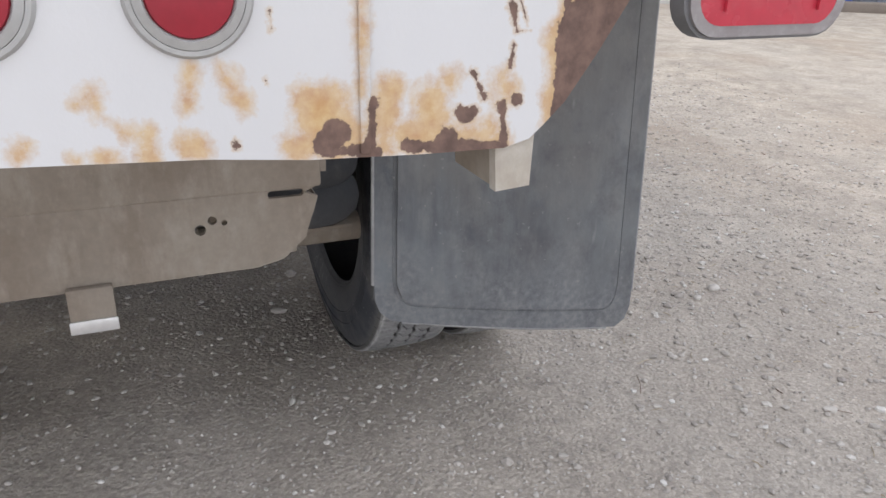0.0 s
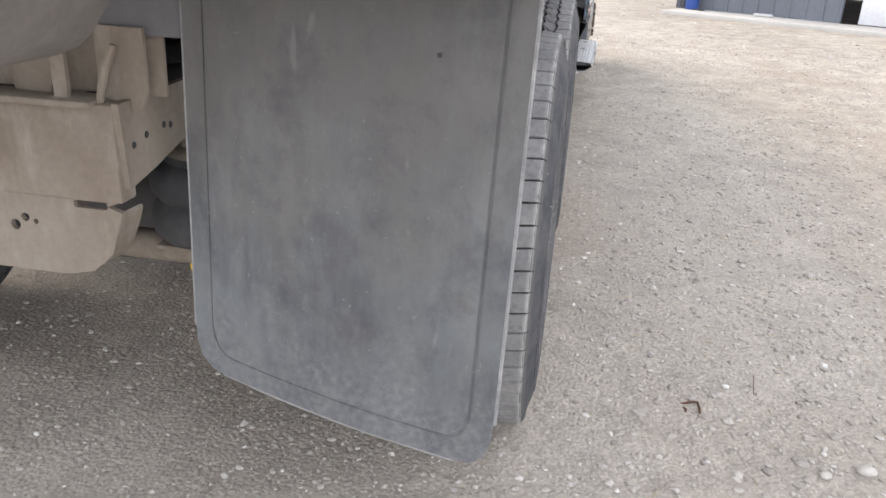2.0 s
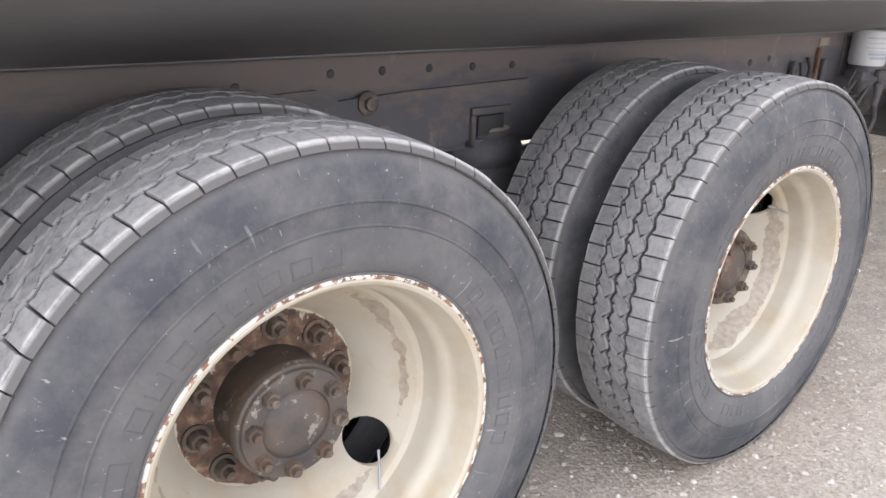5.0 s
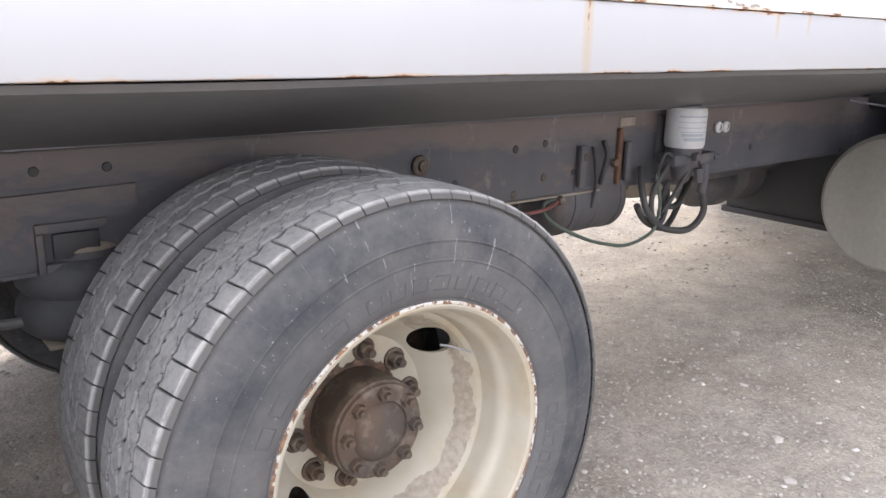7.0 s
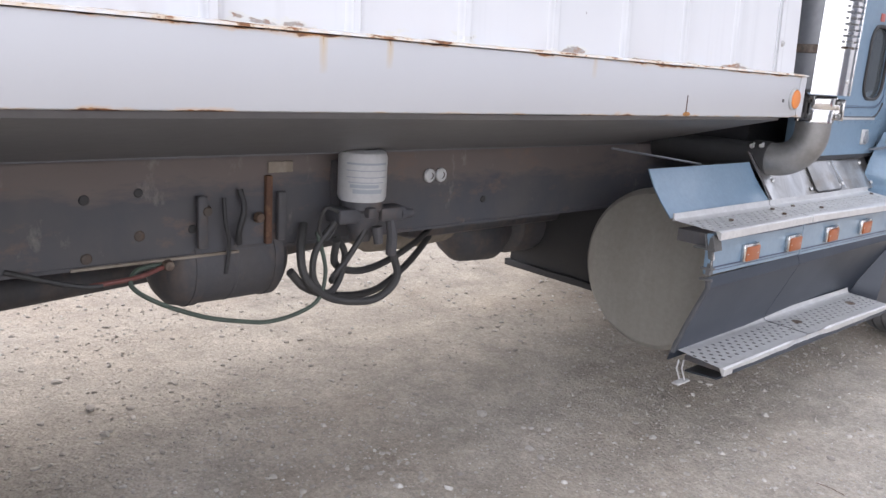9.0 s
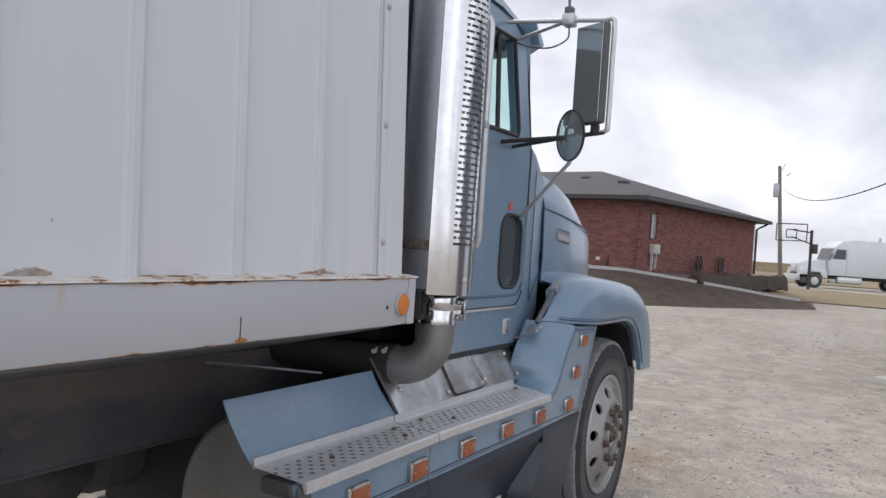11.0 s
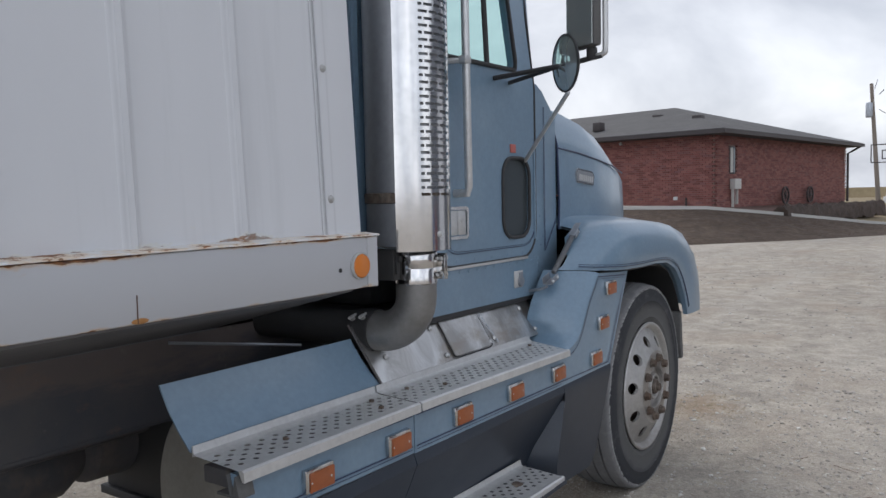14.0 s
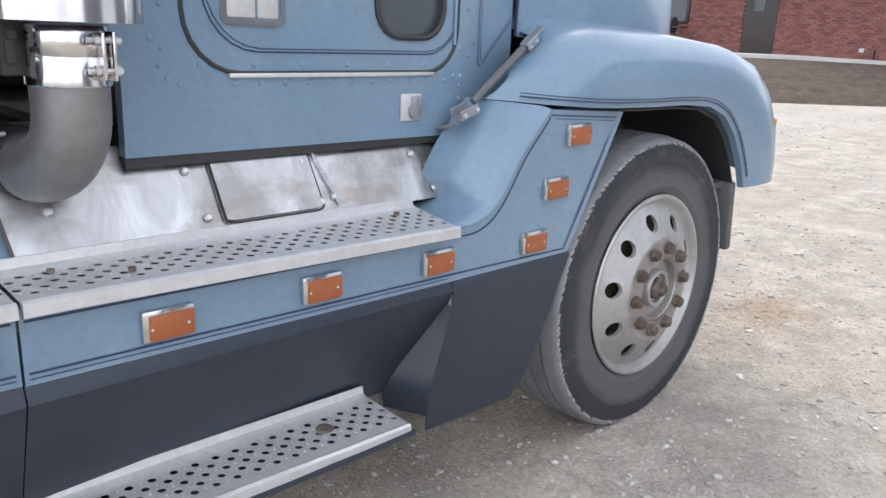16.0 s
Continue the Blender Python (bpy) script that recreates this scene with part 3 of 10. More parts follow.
def again(ob, m, parent):
    """Another part on the same mesh, with its sub-parts, moved by m."""
    bpy.context.view_layer.update()
    o = ob.copy()
    scene.collection.objects.link(o)
    o.parent = None
    o.matrix_world = m @ ob.matrix_world
    under(o, parent)
    for c in ob.children:
        again(c, m, o)
    return o


def box(bm, x0, x1, y0, y1, z0, z1, bevel=0.0, seg=2, m=None):
    vs = bmesh.ops.create_cube(bm, size=1.0)["verts"]
    for v in vs:
        v.co = Vector(((x0 + x1) / 2 + v.co.x * (x1 - x0), (y0 + y1) / 2 + v.co.y * (y1 - y0), (z0 + z1) / 2 + v.co.z * (z1 - z0)))
    if bevel:
        es = list({e for v in vs for e in v.link_edges})
        vs = list({v for f in bmesh.ops.bevel(bm, geom=es, offset=bevel, segments=seg, affect='EDGES', profile=0.5)["faces"] for v in f.verts} | {v for v in vs if v.is_valid})
    if m:
        for v in vs:
            v.co = m @ v.co
    return vs


def frame_axes(d):
    d = Vector(d).normalized()
    up = Vector((0, 0, 1)) if abs(d.z) < 0.9 else Vector((1, 0, 0))
    a = d.cross(up).normalized()
    return a, a.cross(d).normalized(), d


def loft(bm, rings, close_ring=True, cap=True):
    """Quads between rings of points of equal count."""
    vr = [[bm.verts.new(p) for p in r] for r in rings]
    n = len(vr[0])
    for a, b in zip(vr, vr[1:]):
        for i in range(n if close_ring else n - 1):
            j = (i + 1) % n
            bm.faces.new((a[i], a[j], b[j], b[i]))
    if cap and close_ring:
        bm.faces.new(list(reversed(vr[0])))
        bm.faces.new(vr[-1])
    return vr


def tube(bm, pts, r, n=10, cap=True):
    """A round bar along points; r is one radius or one for each point."""
    pts = [Vector(p) for p in pts]
    rings, a = [], None
    for i, p in enumerate(pts):
        d = (pts[min(i + 1, len(pts) - 1)] - pts[max(i - 1, 0)]).normalized()
        a = frame_axes(d)[0] if a is None else (a - d * a.dot(d)).normalized()
        b = d.cross(a)
        rr = r[i] if isinstance(r, (list, tuple)) else r
        rings.append([p + rr * (math.cos(2 * math.pi * k / n) * a + math.sin(2 * math.pi * k / n) * b) for k in range(n)])
    loft(bm, rings, True, cap)


def bend(pts, steps=6):
    """A smooth curve through points (Catmull-Rom)."""
    p = [Vector(q) for q in pts]
    p = [2 * p[0] - p[1]] + p + [2 * p[-1] - p[-2]]
    out = []
    for i in range(1, len(p) - 2):
        for s in range(steps):
            t = s / steps
            out.append(0.5 * (2 * p[i] + (p[i + 1] - p[i - 1]) * t + (2 * p[i - 1] - 5 * p[i] + 4 * p[i + 1] - p[i + 2]) * t * t + (3 * p[i] - p[i - 1] - 3 * p[i + 1] + p[i + 2]) * t ** 3))
    return out + [p[-2]]


def lathe(bm, profile, m=None, n=48, start=0.0, sweep=2 * math.pi):
    """Turns a profile of (radius, height) round the z axis, then moves it by m."""
    m = m or Matrix()
    whole = abs(sweep - 2 * math.pi) < 1e-6
    cols = n if whole else n + 1
    rows = [[bm.verts.new(m @ Vector((r * math.cos(start + sweep * k / n), r * math.sin(start + sweep * k / n), h))) for k in range(cols)] if r > 1e-6 else [bm.verts.new(m @ Vector((0, 0, h)))] for r, h in profile]
    for a, b in zip(rows, rows[1:]):
        for k in range(n):
            j = (k + 1) % cols
            quad = [a[k % len(a)], a[j % len(a)], b[j % len(b)], b[k % len(b)]]
            quad = list(dict.fromkeys(quad))
            if len(quad) > 2:
                bm.faces.new(quad)
    return rows


# z of a lathe turned to point out of the truck's right side (-y)
OUT = Matrix.Rotation(radians(90), 4, 'X')


def prism(bm, poly, y0, y1, bevel=0.0):
    """A polygon in x and z, from y0 to y1."""
    a = [bm.verts.new((x, y0, z)) for x, z in poly]
    b = [bm.verts.new((x, y1, z)) for x, z in poly]
    n = len(poly)
    fs = [bm.faces.new(a), bm.faces.new(list(reversed(b)))]
    fs += [bm.faces.new((a[i], b[i], b[(i + 1) % n], a[(i + 1) % n])) for i in range(n)]
    bmesh.ops.recalc_face_normals(bm, faces=fs)
    if bevel:
        es = list({e for f in fs for e in f.edges})
        bmesh.ops.bevel(bm, geom=es, offset=bevel, segments=2, affect='EDGES', profile=0.5)


def holed(bm, outer, holes, to_world, depth):
    """A sheet with holes: loops of (u, v), placed by to_world(u, v, w), of the given thickness."""
    edges = []
    for loop in (outer, *holes):
        vs = [bm.verts.new((u, v, 0)) for u, v in loop]
        edges += [bm.edges.new((vs[i], vs[(i + 1) % len(vs)])) for i in range(len(vs))]
    faces = [g for g in bmesh.ops.triangle_fill(bm, use_beauty=True, use_dissolve=False, edges=edges)["geom"] if isinstance(g, bmesh.types.BMFace)]
    ext = bmesh.ops.extrude_face_region(bm, geom=faces)["geom"]
    top = {g for g in ext if isinstance(g, bmesh.types.BMVert)}
    low = {v for e in edges if e.is_valid for v in e.verts} | {v for f in faces if f.is_valid for v in f.verts}
    for v in top | low:
        v.co = Vector(to_world(v.co.x, v.co.y, depth if v in top else 0.0))


def rounded(x0, x1, z0, z1, r, n=5):
    """A rounded rectangle as a loop of points."""
    out = []
    for cx, cz, a0 in ((x1 - r, z0 + r, -90), (x1 - r, z1 - r, 0), (x0 + r, z1 - r, 90), (x0 + r, z0 + r, 180)):
        out += [(cx + r * math.cos(radians(a0 + 90 * k / n)), cz + r * math.sin(radians(a0 + 90 * k / n))) for k in range(n + 1)]
    return out


def ring_of(cx, cz, r, n=10):
    return [(cx + r * math.cos(2 * math.pi * k / n), cz + r * math.sin(2 * math.pi * k / n)) for k in range(n)]


def hexnut(bm, m, r, h, stud=0.0):
    lathe(bm, [(0, h), (r * 0.9, h), (r, h * 0.8), (r, 0)], m, 6)
    if stud:
        lathe(bm, [(0, h + stud), (r * 0.5, h + stud), (r * 0.55, h * 0.9)], m, 8)


# ---- the grain truck: wheels ----
truck = thing("grain_truck", (2.8, 1.22, 0), "blue day-cab truck with a rust-edged white grain box, parked on gravel", "truck")
AXLE_A, AXLE_B, AXLE_F = 0.0, 1.32, 6.455
HUB = 0.498
WIDE = 2.44


def tyre_profile(radius, width, bead):
    """Half round of a truck tyre from the outer bead over the crown to the inner bead, as (radius, height); height 0 is the tread's middle."""
    w, r = width / 2, radius
    side = [(bead, 0.80), (bead + 0.008, 0.865), (bead + 0.020, 0.925), (bead + 0.040, 0.970), (bead + 0.070, 0.996), (bead + 0.100, 1.0), (bead + 0.135, 0.975), (r - 0.050, 0.895), (r - 0.034, 0.845), (r - 0.024, 0.800)]
    out = []
    for (q, h), (q2, h2) in zip(side, side[1:] + side[-1:]):
        out.append((q, w * h))
        # moulded rings between the lettering and the shoulder
        for ring in (bead + 0.013, bead + 0.092, bead + 0.128):
            if q < ring < q2:
                f = w * (h + (h2 - h) * (ring - q) / (q2 - q))
                out += [(ring - 0.0026, f), (ring - 0.001, f + 0.0022), (ring + 0.001, f + 0.0022), (ring + 0.0026, f)]
    out += [(r - 0.0155, w * 0.745), (r - 0.0145, w * 0.4), (r - 0.0145, 0.0)]
    return out + [(q, -h) for q, h in reversed(out[:-1])]


def lettering(bm, r0, r1, height, spans, at, bars):
    """Raised hollow blocks and strokes in the size of the moulded letters round a sidewall."""
    def stroke(ra, rb, lo, hi):
        vs = []
        for h in (-0.0004, 0.0013):
            for r, a in ((ra, lo), (rb, lo), (rb, hi), (ra, hi)):
                vs.append(bm.verts.new((r * math.cos(a), r * math.sin(a), h + at(r))))
        for f in ((4, 5, 6, 7), (0, 1, 5, 4), (1, 2, 6, 5), (2, 3, 7, 6), (3, 0, 4, 7)):
            bm.faces.new([vs[i] for i in f])
    w = 0.0030
    for a0, a1, count in spans:
        for k in range(count):
            lo = radians(a0 + (a1 - a0) * (k + 0.10) / count)
            hi = radians(a0 + (a1 - a0) * (k + 0.80) / count)
            t = w / r0
            stroke(r0, r1, lo, lo + t)
            stroke(r0, r0 + w, lo + t, hi)
            if (k * 7 + int(a0)) % 3:
                stroke(r1 - w, r1, lo + t, hi)
            if (k * 5 + int(a0)) % 4:
                stroke(r0 + w, r1 - w, hi - t, hi)


def make_tyre(radius, width, bead, spans):
    bm = bmesh.new()
    prof = tyre_profile(radius, width, bead)
    lathe(bm, prof, None, 96)
    for v in bm.verts:
        v.co = OUT @ v.co
    return bm


def letter_ring(radius, width, bead, spans):
    bm = bmesh.new()
    hs = sorted((q, h) for q, h in tyre_profile(radius, width, bead)[:20] if h > 0 and q < bead + 0.13)
    def at(r):
        for (ra, ha), (rb, hb) in zip(hs, hs[1:]):
            if ra <= r <= rb:
                return ha + (hb - ha) * (r - ra) / (rb - ra)
        return hs[-1][1]
    lettering(bm, bead + 0.034, bead + 0.064, 0.0, spans, at, True)
    for v in bm.verts:
        v.co = OUT @ v.co
    return bm


TREAD_HALF = 0.106
# the cross grooves of the centre rows: place across the row, lag in pitches
NOTCH = ((0.0, -0.02), (0.14, -0.10), (0.62, 0.50), (0.80, 0.42), (1.0, 0.14))


def drive_tread(radius, pitches=68):
    """Two shoulder rows of square blocks and two centre rows of notched blocks, parted by wavy grooves."""
    bm = bmesh.new()
    w = TREAD_HALF
    r0, r1 = radius - 0.0145, radius
    step = 2 * math.pi / pitches
    lines = (-w, -w * 0.47, 0.0, w * 0.47, w)
    cut, slot, half = 0.0060 / radius, 0.0032 / radius, 0.0046
    jit = random.Random(12)
    def block(outline, drop=0.0):
        top, edge, low = [], [], []
        ca = sum(a for a, h in outline) / len(outline)
        ch = sum(h for a, h in outline) / len(outline)
        for ang, h in outline:
            crown = r1 - 0.0045 * (abs(h) / w) ** 4 - drop
            reach = math.hypot((ang - ca) * radius, h - ch)
            f = max(0.5, 1.0 - 0.0020 / max(reach, 0.004))
            a2, h2 = ca + (ang - ca) * f, ch + (h - ch) * f
            c2 = crown - 0.0006 * jit.random()
            top.append(bm.verts.new((c2 * math.cos(a2), c2 * math.sin(a2), h2)))
            edge.append(bm.verts.new(((crown - 0.0026) * math.cos(ang), (crown - 0.0026) * math.sin(ang), h)))
            low.append(bm.verts.new((r0 * math.cos(ang), r0 * math.sin(ang), h)))
        bm.faces.new(top)
        n = len(top)
        for i in range(n):
            bm.faces.new((top[i], top[(i + 1) % n], edge[(i + 1) % n], edge[i]))
            bm.faces.new((edge[i], edge[(i + 1) % n], low[(i + 1) % n], low[i]))
    def wave(line, ang):
        """The grooves swing from side to side, once a pitch."""
        if abs(lines[line]) > w * 0.9:
            return lines[line]
        k = (pitches * ang / (2 * math.pi) + (0.55 if line == 2 else 0.1 if line == 1 else 0.95)) % 1.0
        return lines[line] + 0.0072 * (1 - 4 * abs(k - 0.5)) * (1 if line == 2 else 0.8)
    for p in range(pitches):
        for row in (1, 2):
            a = p * step + (0.62 * step if row == 2 else 0.0)
            def side(k, lift):
                ang = a + lift + NOTCH[k][1] * step
                lo, hi = wave(row, ang) + half, wave(row + 1, ang) - half
                return ang, lo + (hi - lo) * NOTCH[k][0]
            loop = [side(k, cut / 2) for k in range(5)]
            for f in (0.35, 0.68):
                mid = a + step * (NOTCH[4][1] + f)
                loop.append((mid, wave(row + 1, mid) - half))
            loop += [side(k, step - cut / 2) for k in (4, 3, 2, 1, 0)]
            for f in (0.68, 0.35):
                mid = a + step * (NOTCH[0][1] + f)
                loop.append((mid, wave(row, mid) + half))
            block(loop)
        for row, sgn in ((0, -1), (3, 1)):
            a = p * step + (0.2 * step if row == 0 else 0.75 * step)
            inner = 1 if row == 0 else 3
            lean = 0.10 * step * sgn
            a_lo, a_hi = a + slot * 0.5, a + step - slot * 0.5
            pts = []
            for k in range(5):
                ang = a_lo + lean + (a_hi - a_lo) * k / 4
                pts.append((ang, wave(inner, ang) + sgn * half))
            wear = 0.0016 * jit.random()
            rim = [(a_hi - (a_hi - a_lo) * k / 3, sgn * (w - 0.0022 * jit.random())) for k in range(4)]
            block(pts + rim, wear)
            # the lug goes on down over the shoulder
            q = []
            for k in (0, 3):
                ang = rim[3 - k][0]
                for d, out in ((0.0072, 0.0), (0.0115, 0.0032), (0.0165, 0.0066), (0.0200, 0.0084), (0.0225, 0.0050)):
                    rr = radius - d - wear * (1 if d < 0.01 else 0)
                    q.append(bm.verts.new((rr * math.cos(ang), rr * math.sin(ang), sgn * (w + out))))
            for i in range(4):
                bm.faces.new((q[i], q[i + 1], q[i + 6], q[i + 5]))
            bm.faces.new(q[:5])
            bm.faces.new(q[5:])
    for v in bm.verts:
        v.co = OUT @ v.co
    return bm


def tread_sipes(radius, pitches=68):
    """Fine dark zigzag cuts in the middle of the centre blocks."""
    bm = bmesh.new()
    step = 2 * math.pi / pitches
    r = radius + 0.0004
    for p in range(pitches):
        for row, mid in ((1, -0.235), (2, 0.235)):
            a = p * step + (0.62 * step if row == 2 else 0.0) + 0.72 * step
            line = [(-0.011, -0.16), (-0.004, -0.06), (0.000, 0.10), (0.005, 0.02), (0.010, 0.16)]
            rows = []
            for d in (-0.5, 0.5):
                rows.append([bm.verts.new((r * math.cos(a + (k + d * 0.045) * step), r * math.sin(a + (k + d * 0.045) * step), 2 * mid * TREAD_HALF + h)) for h, k in line])
            for i in range(4):
                bm.faces.new((rows[0][i], rows[0][i + 1], rows[1][i + 1], rows[1][i]))
    for v in bm.verts:
        v.co = OUT @ v.co
    return bm


def rib_tread(radius):
    """Five plain ribs of a steering tyre with a rounded shoulder."""
    bm = bmesh.new()
    w = 0.131
    cuts = [-w, -w * 0.62, -w * 0.22, w * 0.22, w * 0.62, w]
    n = 180
    crown = lambda h: radius - 0.0105 * (abs(h) / w) ** 5
    for a, b in zip(cuts, cuts[1:]):
        a2, b2 = a + 0.004, b - 0.004
        lathe(bm, [(radius - 0.013, a2), (crown(a2), a2 + 0.001), (crown(b2), b2 - 0.001), (radius - 0.013, b2)], None, n)
    for s in (-1, 1):
        lathe(bm, [(radius - 0.0105, s * (w - 0.0045)), (radius - 0.0125, s * (w + 0.002)), (radius - 0.018, s * (w + 0.0065)), (radius - 0.022, s * (w + 0.0070))], None, n)
    for v in bm.verts:
        v.co = OUT @ v.co
    return bm


def steel_wheel(hole_turn):
    """A deep steel disc wheel for the outer dual: lip, barrel and dished disc with hand holes; height 0 is the lip."""
    bm = bmesh.new()
    lip = 0.305
    lathe(bm, [(lip - 0.012, -0.030), (lip + 0.004, -0.012), (lip + 0.0075, -0.003), (lip + 0.005, 0.003), (lip - 0.002, 0.004), (lip - 0.008, 0.000), (lip - 0.014, -0.018), (lip - 0.019, -0.040), (lip - 0.021, -0.052), (lip - 0.027, -0.060), (lip - 0.035, -0.070), (lip - 0.037, -0.085), (lip - 0.039, -0.110), (lip - 0.042, -0.120), (lip - 0.046, -0.123), (lip - 0.0518, -0.128)], None, 72)
    holes = []
    for turn in (0, 180):
        c, s = math.cos(radians(turn + hole_turn)), math.sin(radians(turn + hole_turn))
        loop = [(0.2165 + 0.0315 * math.cos(2 * math.pi * k / 24), 0.046 * math.sin(2 * math.pi * k / 24)) for k in range(24)]
        holes.append([(u * c - v * s, u * s + v * c) for u, v in loop])
    def dish(u, v, t):
        """A cone that falls from the barrel to the flat stud plate."""
        r = math.hypot(u, v)
        f = max(0.0, min(1.0, (0.2532 - r) / 0.078))
        h = -0.128 - 0.107 * f ** 0.9
        return (u, v, h - t)
    # rings between the edge and the stud circle keep the dish round
    holed(bm, ring_of(0, 0, 0.2532, 72), [*holes, ring_of(0, 0, 0.1745, 60)], dish, 0.010)
    holed(bm, ring_of(0, 0, 0.1745, 60), [ring_of(0, 0, 0.100, 48)], dish, 0.010)
    for v in bm.verts:
        v.co = OUT @ v.co
    return bm


def drive_hub(bm):
    """Hub, axle flange and its studs, standing out of the disc."""
    lathe(bm, [(0.106, -0.290), (0.104, -0.175), (0.108, -0.168), (0.109, -0.150), (0.107, -0.142), (0.103, -0.139), (0.101, -0.132), (0.098, -0.130), (0.066, -0.130), (0.064, -0.134), (0.058, -0.128), (0.040, -0.121), (0.0, -0.118)], None, 48)
    for v in bm.verts:
        v.co = OUT @ v.co


def rim_paint(name, ax, rusty):
    """Cream wheel paint, peeled in patches round the disc's edge and, on one wheel, rusted bare round the studs."""
    m = mat(name, (0.60, 0.575, 0.50), 0.5)
    n = Nodes(m)
    c = n.mix(n.ramp(n.noise(5, 5, 0.6), (0.35, 0.0), (0.75, 0.6)), (0.445, 0.415, 0.345), (0.33, 0.280, 0.20))
    c = n.mix(n.ramp(n.noise(9, 5, 0.6, shift=(4, 1, 2)), (0.48, 0.0), (0.70, 0.6)), c, (0.37, 0.285, 0.17))
    dx, dz = n.math('SUBTRACT', n.axis("X"), ax), n.math('SUBTRACT', n.axis("Z"), HUB)
    rad = n.math('SQRT', n.math('ADD', n.math('MULTIPLY', dx, dx), n.math('MULTIPLY', dz, dz)))
    edge = n.math('SUBTRACT', 1.0, n.math('MINIMUM', n.math('DIVIDE', n.math('ABSOLUTE', n.math('SUBTRACT', rad, 0.238)), 0.030), 1.0))
    v = n.math('MULTIPLY_ADD', edge, 0.42, n.noise(9, 5, 0.6, shift=(7, 3, 2)))
    peel = n.ramp(v, (0.90 if rusty else 0.715, 0.0), (0.915 if rusty else 0.73, 1.0))
    c = n.mix(peel, c, n.ramp(n.noise(60), (0.3, (0.24, 0.200, 0.155)), (0.7, (0.36, 0.315, 0.255))))
    lim = 0.120
    inner = n.math('SUBTRACT', n.math('MULTIPLY_ADD', n.noise(26, 5, 0.65), 0.040, lim - 0.020), rad)
    bare = n.ramp(n.math('MULTIPLY_ADD', inner, 40, 0.5), (0.45, 0.0), (0.55, 1.0))
    if rusty:
        plate = n.math('SUBTRACT', n.math('MULTIPLY_ADD', n.noise(30, 6, 0.7), 0.024, 0.160), rad)
        bare = n.math('MAXIMUM', bare, n.ramp(n.math('MULTIPLY_ADD', plate, 60, 0.5), (0.45, 0.0), (0.55, 1.0)))
        bare = n.math('MULTIPLY', bare, n.ramp(n.noise(34, 5, 0.7, shift=(5, 1, 9)), (0.34, 0.15), (0.40, 1.0)))
    c = n.mix(bare, c, n.ramp(n.noise(38, 5, 0.6), (0.35, (0.050, 0.034, 0.028)), (0.55, (0.125, 0.072, 0.048)), (0.72, (0.26, 0.18, 0.125))))
    nick = n.noise(19, 3, 0.6, shift=(1, 7, 5))
    c = n.mix(n.ramp(nick, (0.74, 0.0), (0.75, 0.8)), c, (0.14, 0.085, 0.055))
    n.color(c)
    n.rough(0.42, 0.85, bare)
    n.bump(n.math('SUBTRACT', n.noise(45), peel), 0.25, 0.0015)
    return m


def at_wheel(x, y, turn=0.0):
    return Matrix.Translation((x, y, HUB)) @ Matrix.Rotation(radians(turn), 4, 'Y')


def rear_wheel(x, turn, hole_turn, rust):
    """The outer and inner dual at x, with a lip at y = 0.008."""
    m = at_wheel(x, 0.008, turn)
    still = at_wheel(x, 0.008, 0)
    bm = steel_wheel(hole_turn)
    for v in bm.verts:
        v.co = still @ v.co
    wheel = part("wheel", bm, rim_paint("wheel_cream_paint", x, rust), truck, "cream-painted steel wheel, rusted bare round the studs" if rust else "cream-painted steel wheel, peeling round its disc")
    bm = bmesh.new()
    lathe(bm, [(0.3135, -0.006), (0.3145, 0.0005), (0.3120, 0.0048), (0.3090, 0.0054), (0.3068, 0.0040)], m @ OUT, 72)
    part("lip", bm, "lip_chipped", wheel, "chipped white and rusted rim lip")
    bm = bmesh.new()
    drive_hub(bm)
    for v in bm.verts:
        v.co = m @ v.co
    part("hub", bm, "hub_grease" if rust else "hub_rust", wheel, "greasy rusted axle hub")
    bm = bmesh.new()
    lathe(bm, [(0.27, -0.345), (0.10, -0.335)], m @ OUT, 40)
    part("inner_disc", bm, "hub_rust", wheel, "rusty disc of the inner wheel behind the hand holes")
    for k in range(8):
        bm = bmesh.new()
        a = radians(45 * k + 8)
        hexnut(bm, m @ OUT @ Matrix.Translation((0.083 * math.cos(a), 0.083 * math.sin(a), -0.1330)), 0.0155, 0.017, 0.010)
        part("axle_nut", bm, "hub_rust", wheel)
    for k in range(10):
        bm = bmesh.new()
        a = radians(36 * k + 20)
        mm = m @ OUT @ Matrix.Translation((0.1428 * math.cos(a), 0.1428 * math.sin(a), -0.2345))
        lathe(bm, [(0.026, 0.0), (0.026, 0.005), (0.019, 0.006)], mm, 16)
        hexnut(bm, mm, 0.0185, 0.022, 0.016)
        part("lug_nut", bm, "hub_rust", wheel)
    bm = bmesh.new()
    a = radians(hole_turn)
    tube(bm, [still @ OUT @ Vector((0.258 * math.cos(a - 0.26), 0.258 * math.sin(a - 0.26), -0.118)), still @ OUT @ Vector((0.232 * math.cos(a - 0.10), 0.232 * math.sin(a - 0.10), -0.135)), still @ OUT @ Vector((0.217 * math.cos(a), 0.217 * math.sin(a), -0.142))], [0.0022, 0.0022, 0.0030], 8)
    part("valve_stem", bm, "muffler", wheel)
    for y, nm in ((0.125, "tyre"), (0.432, "tyre")):
        t = again(TYRE, at_wheel(x, y, turn), truck)
        t.name = nm
    return wheel


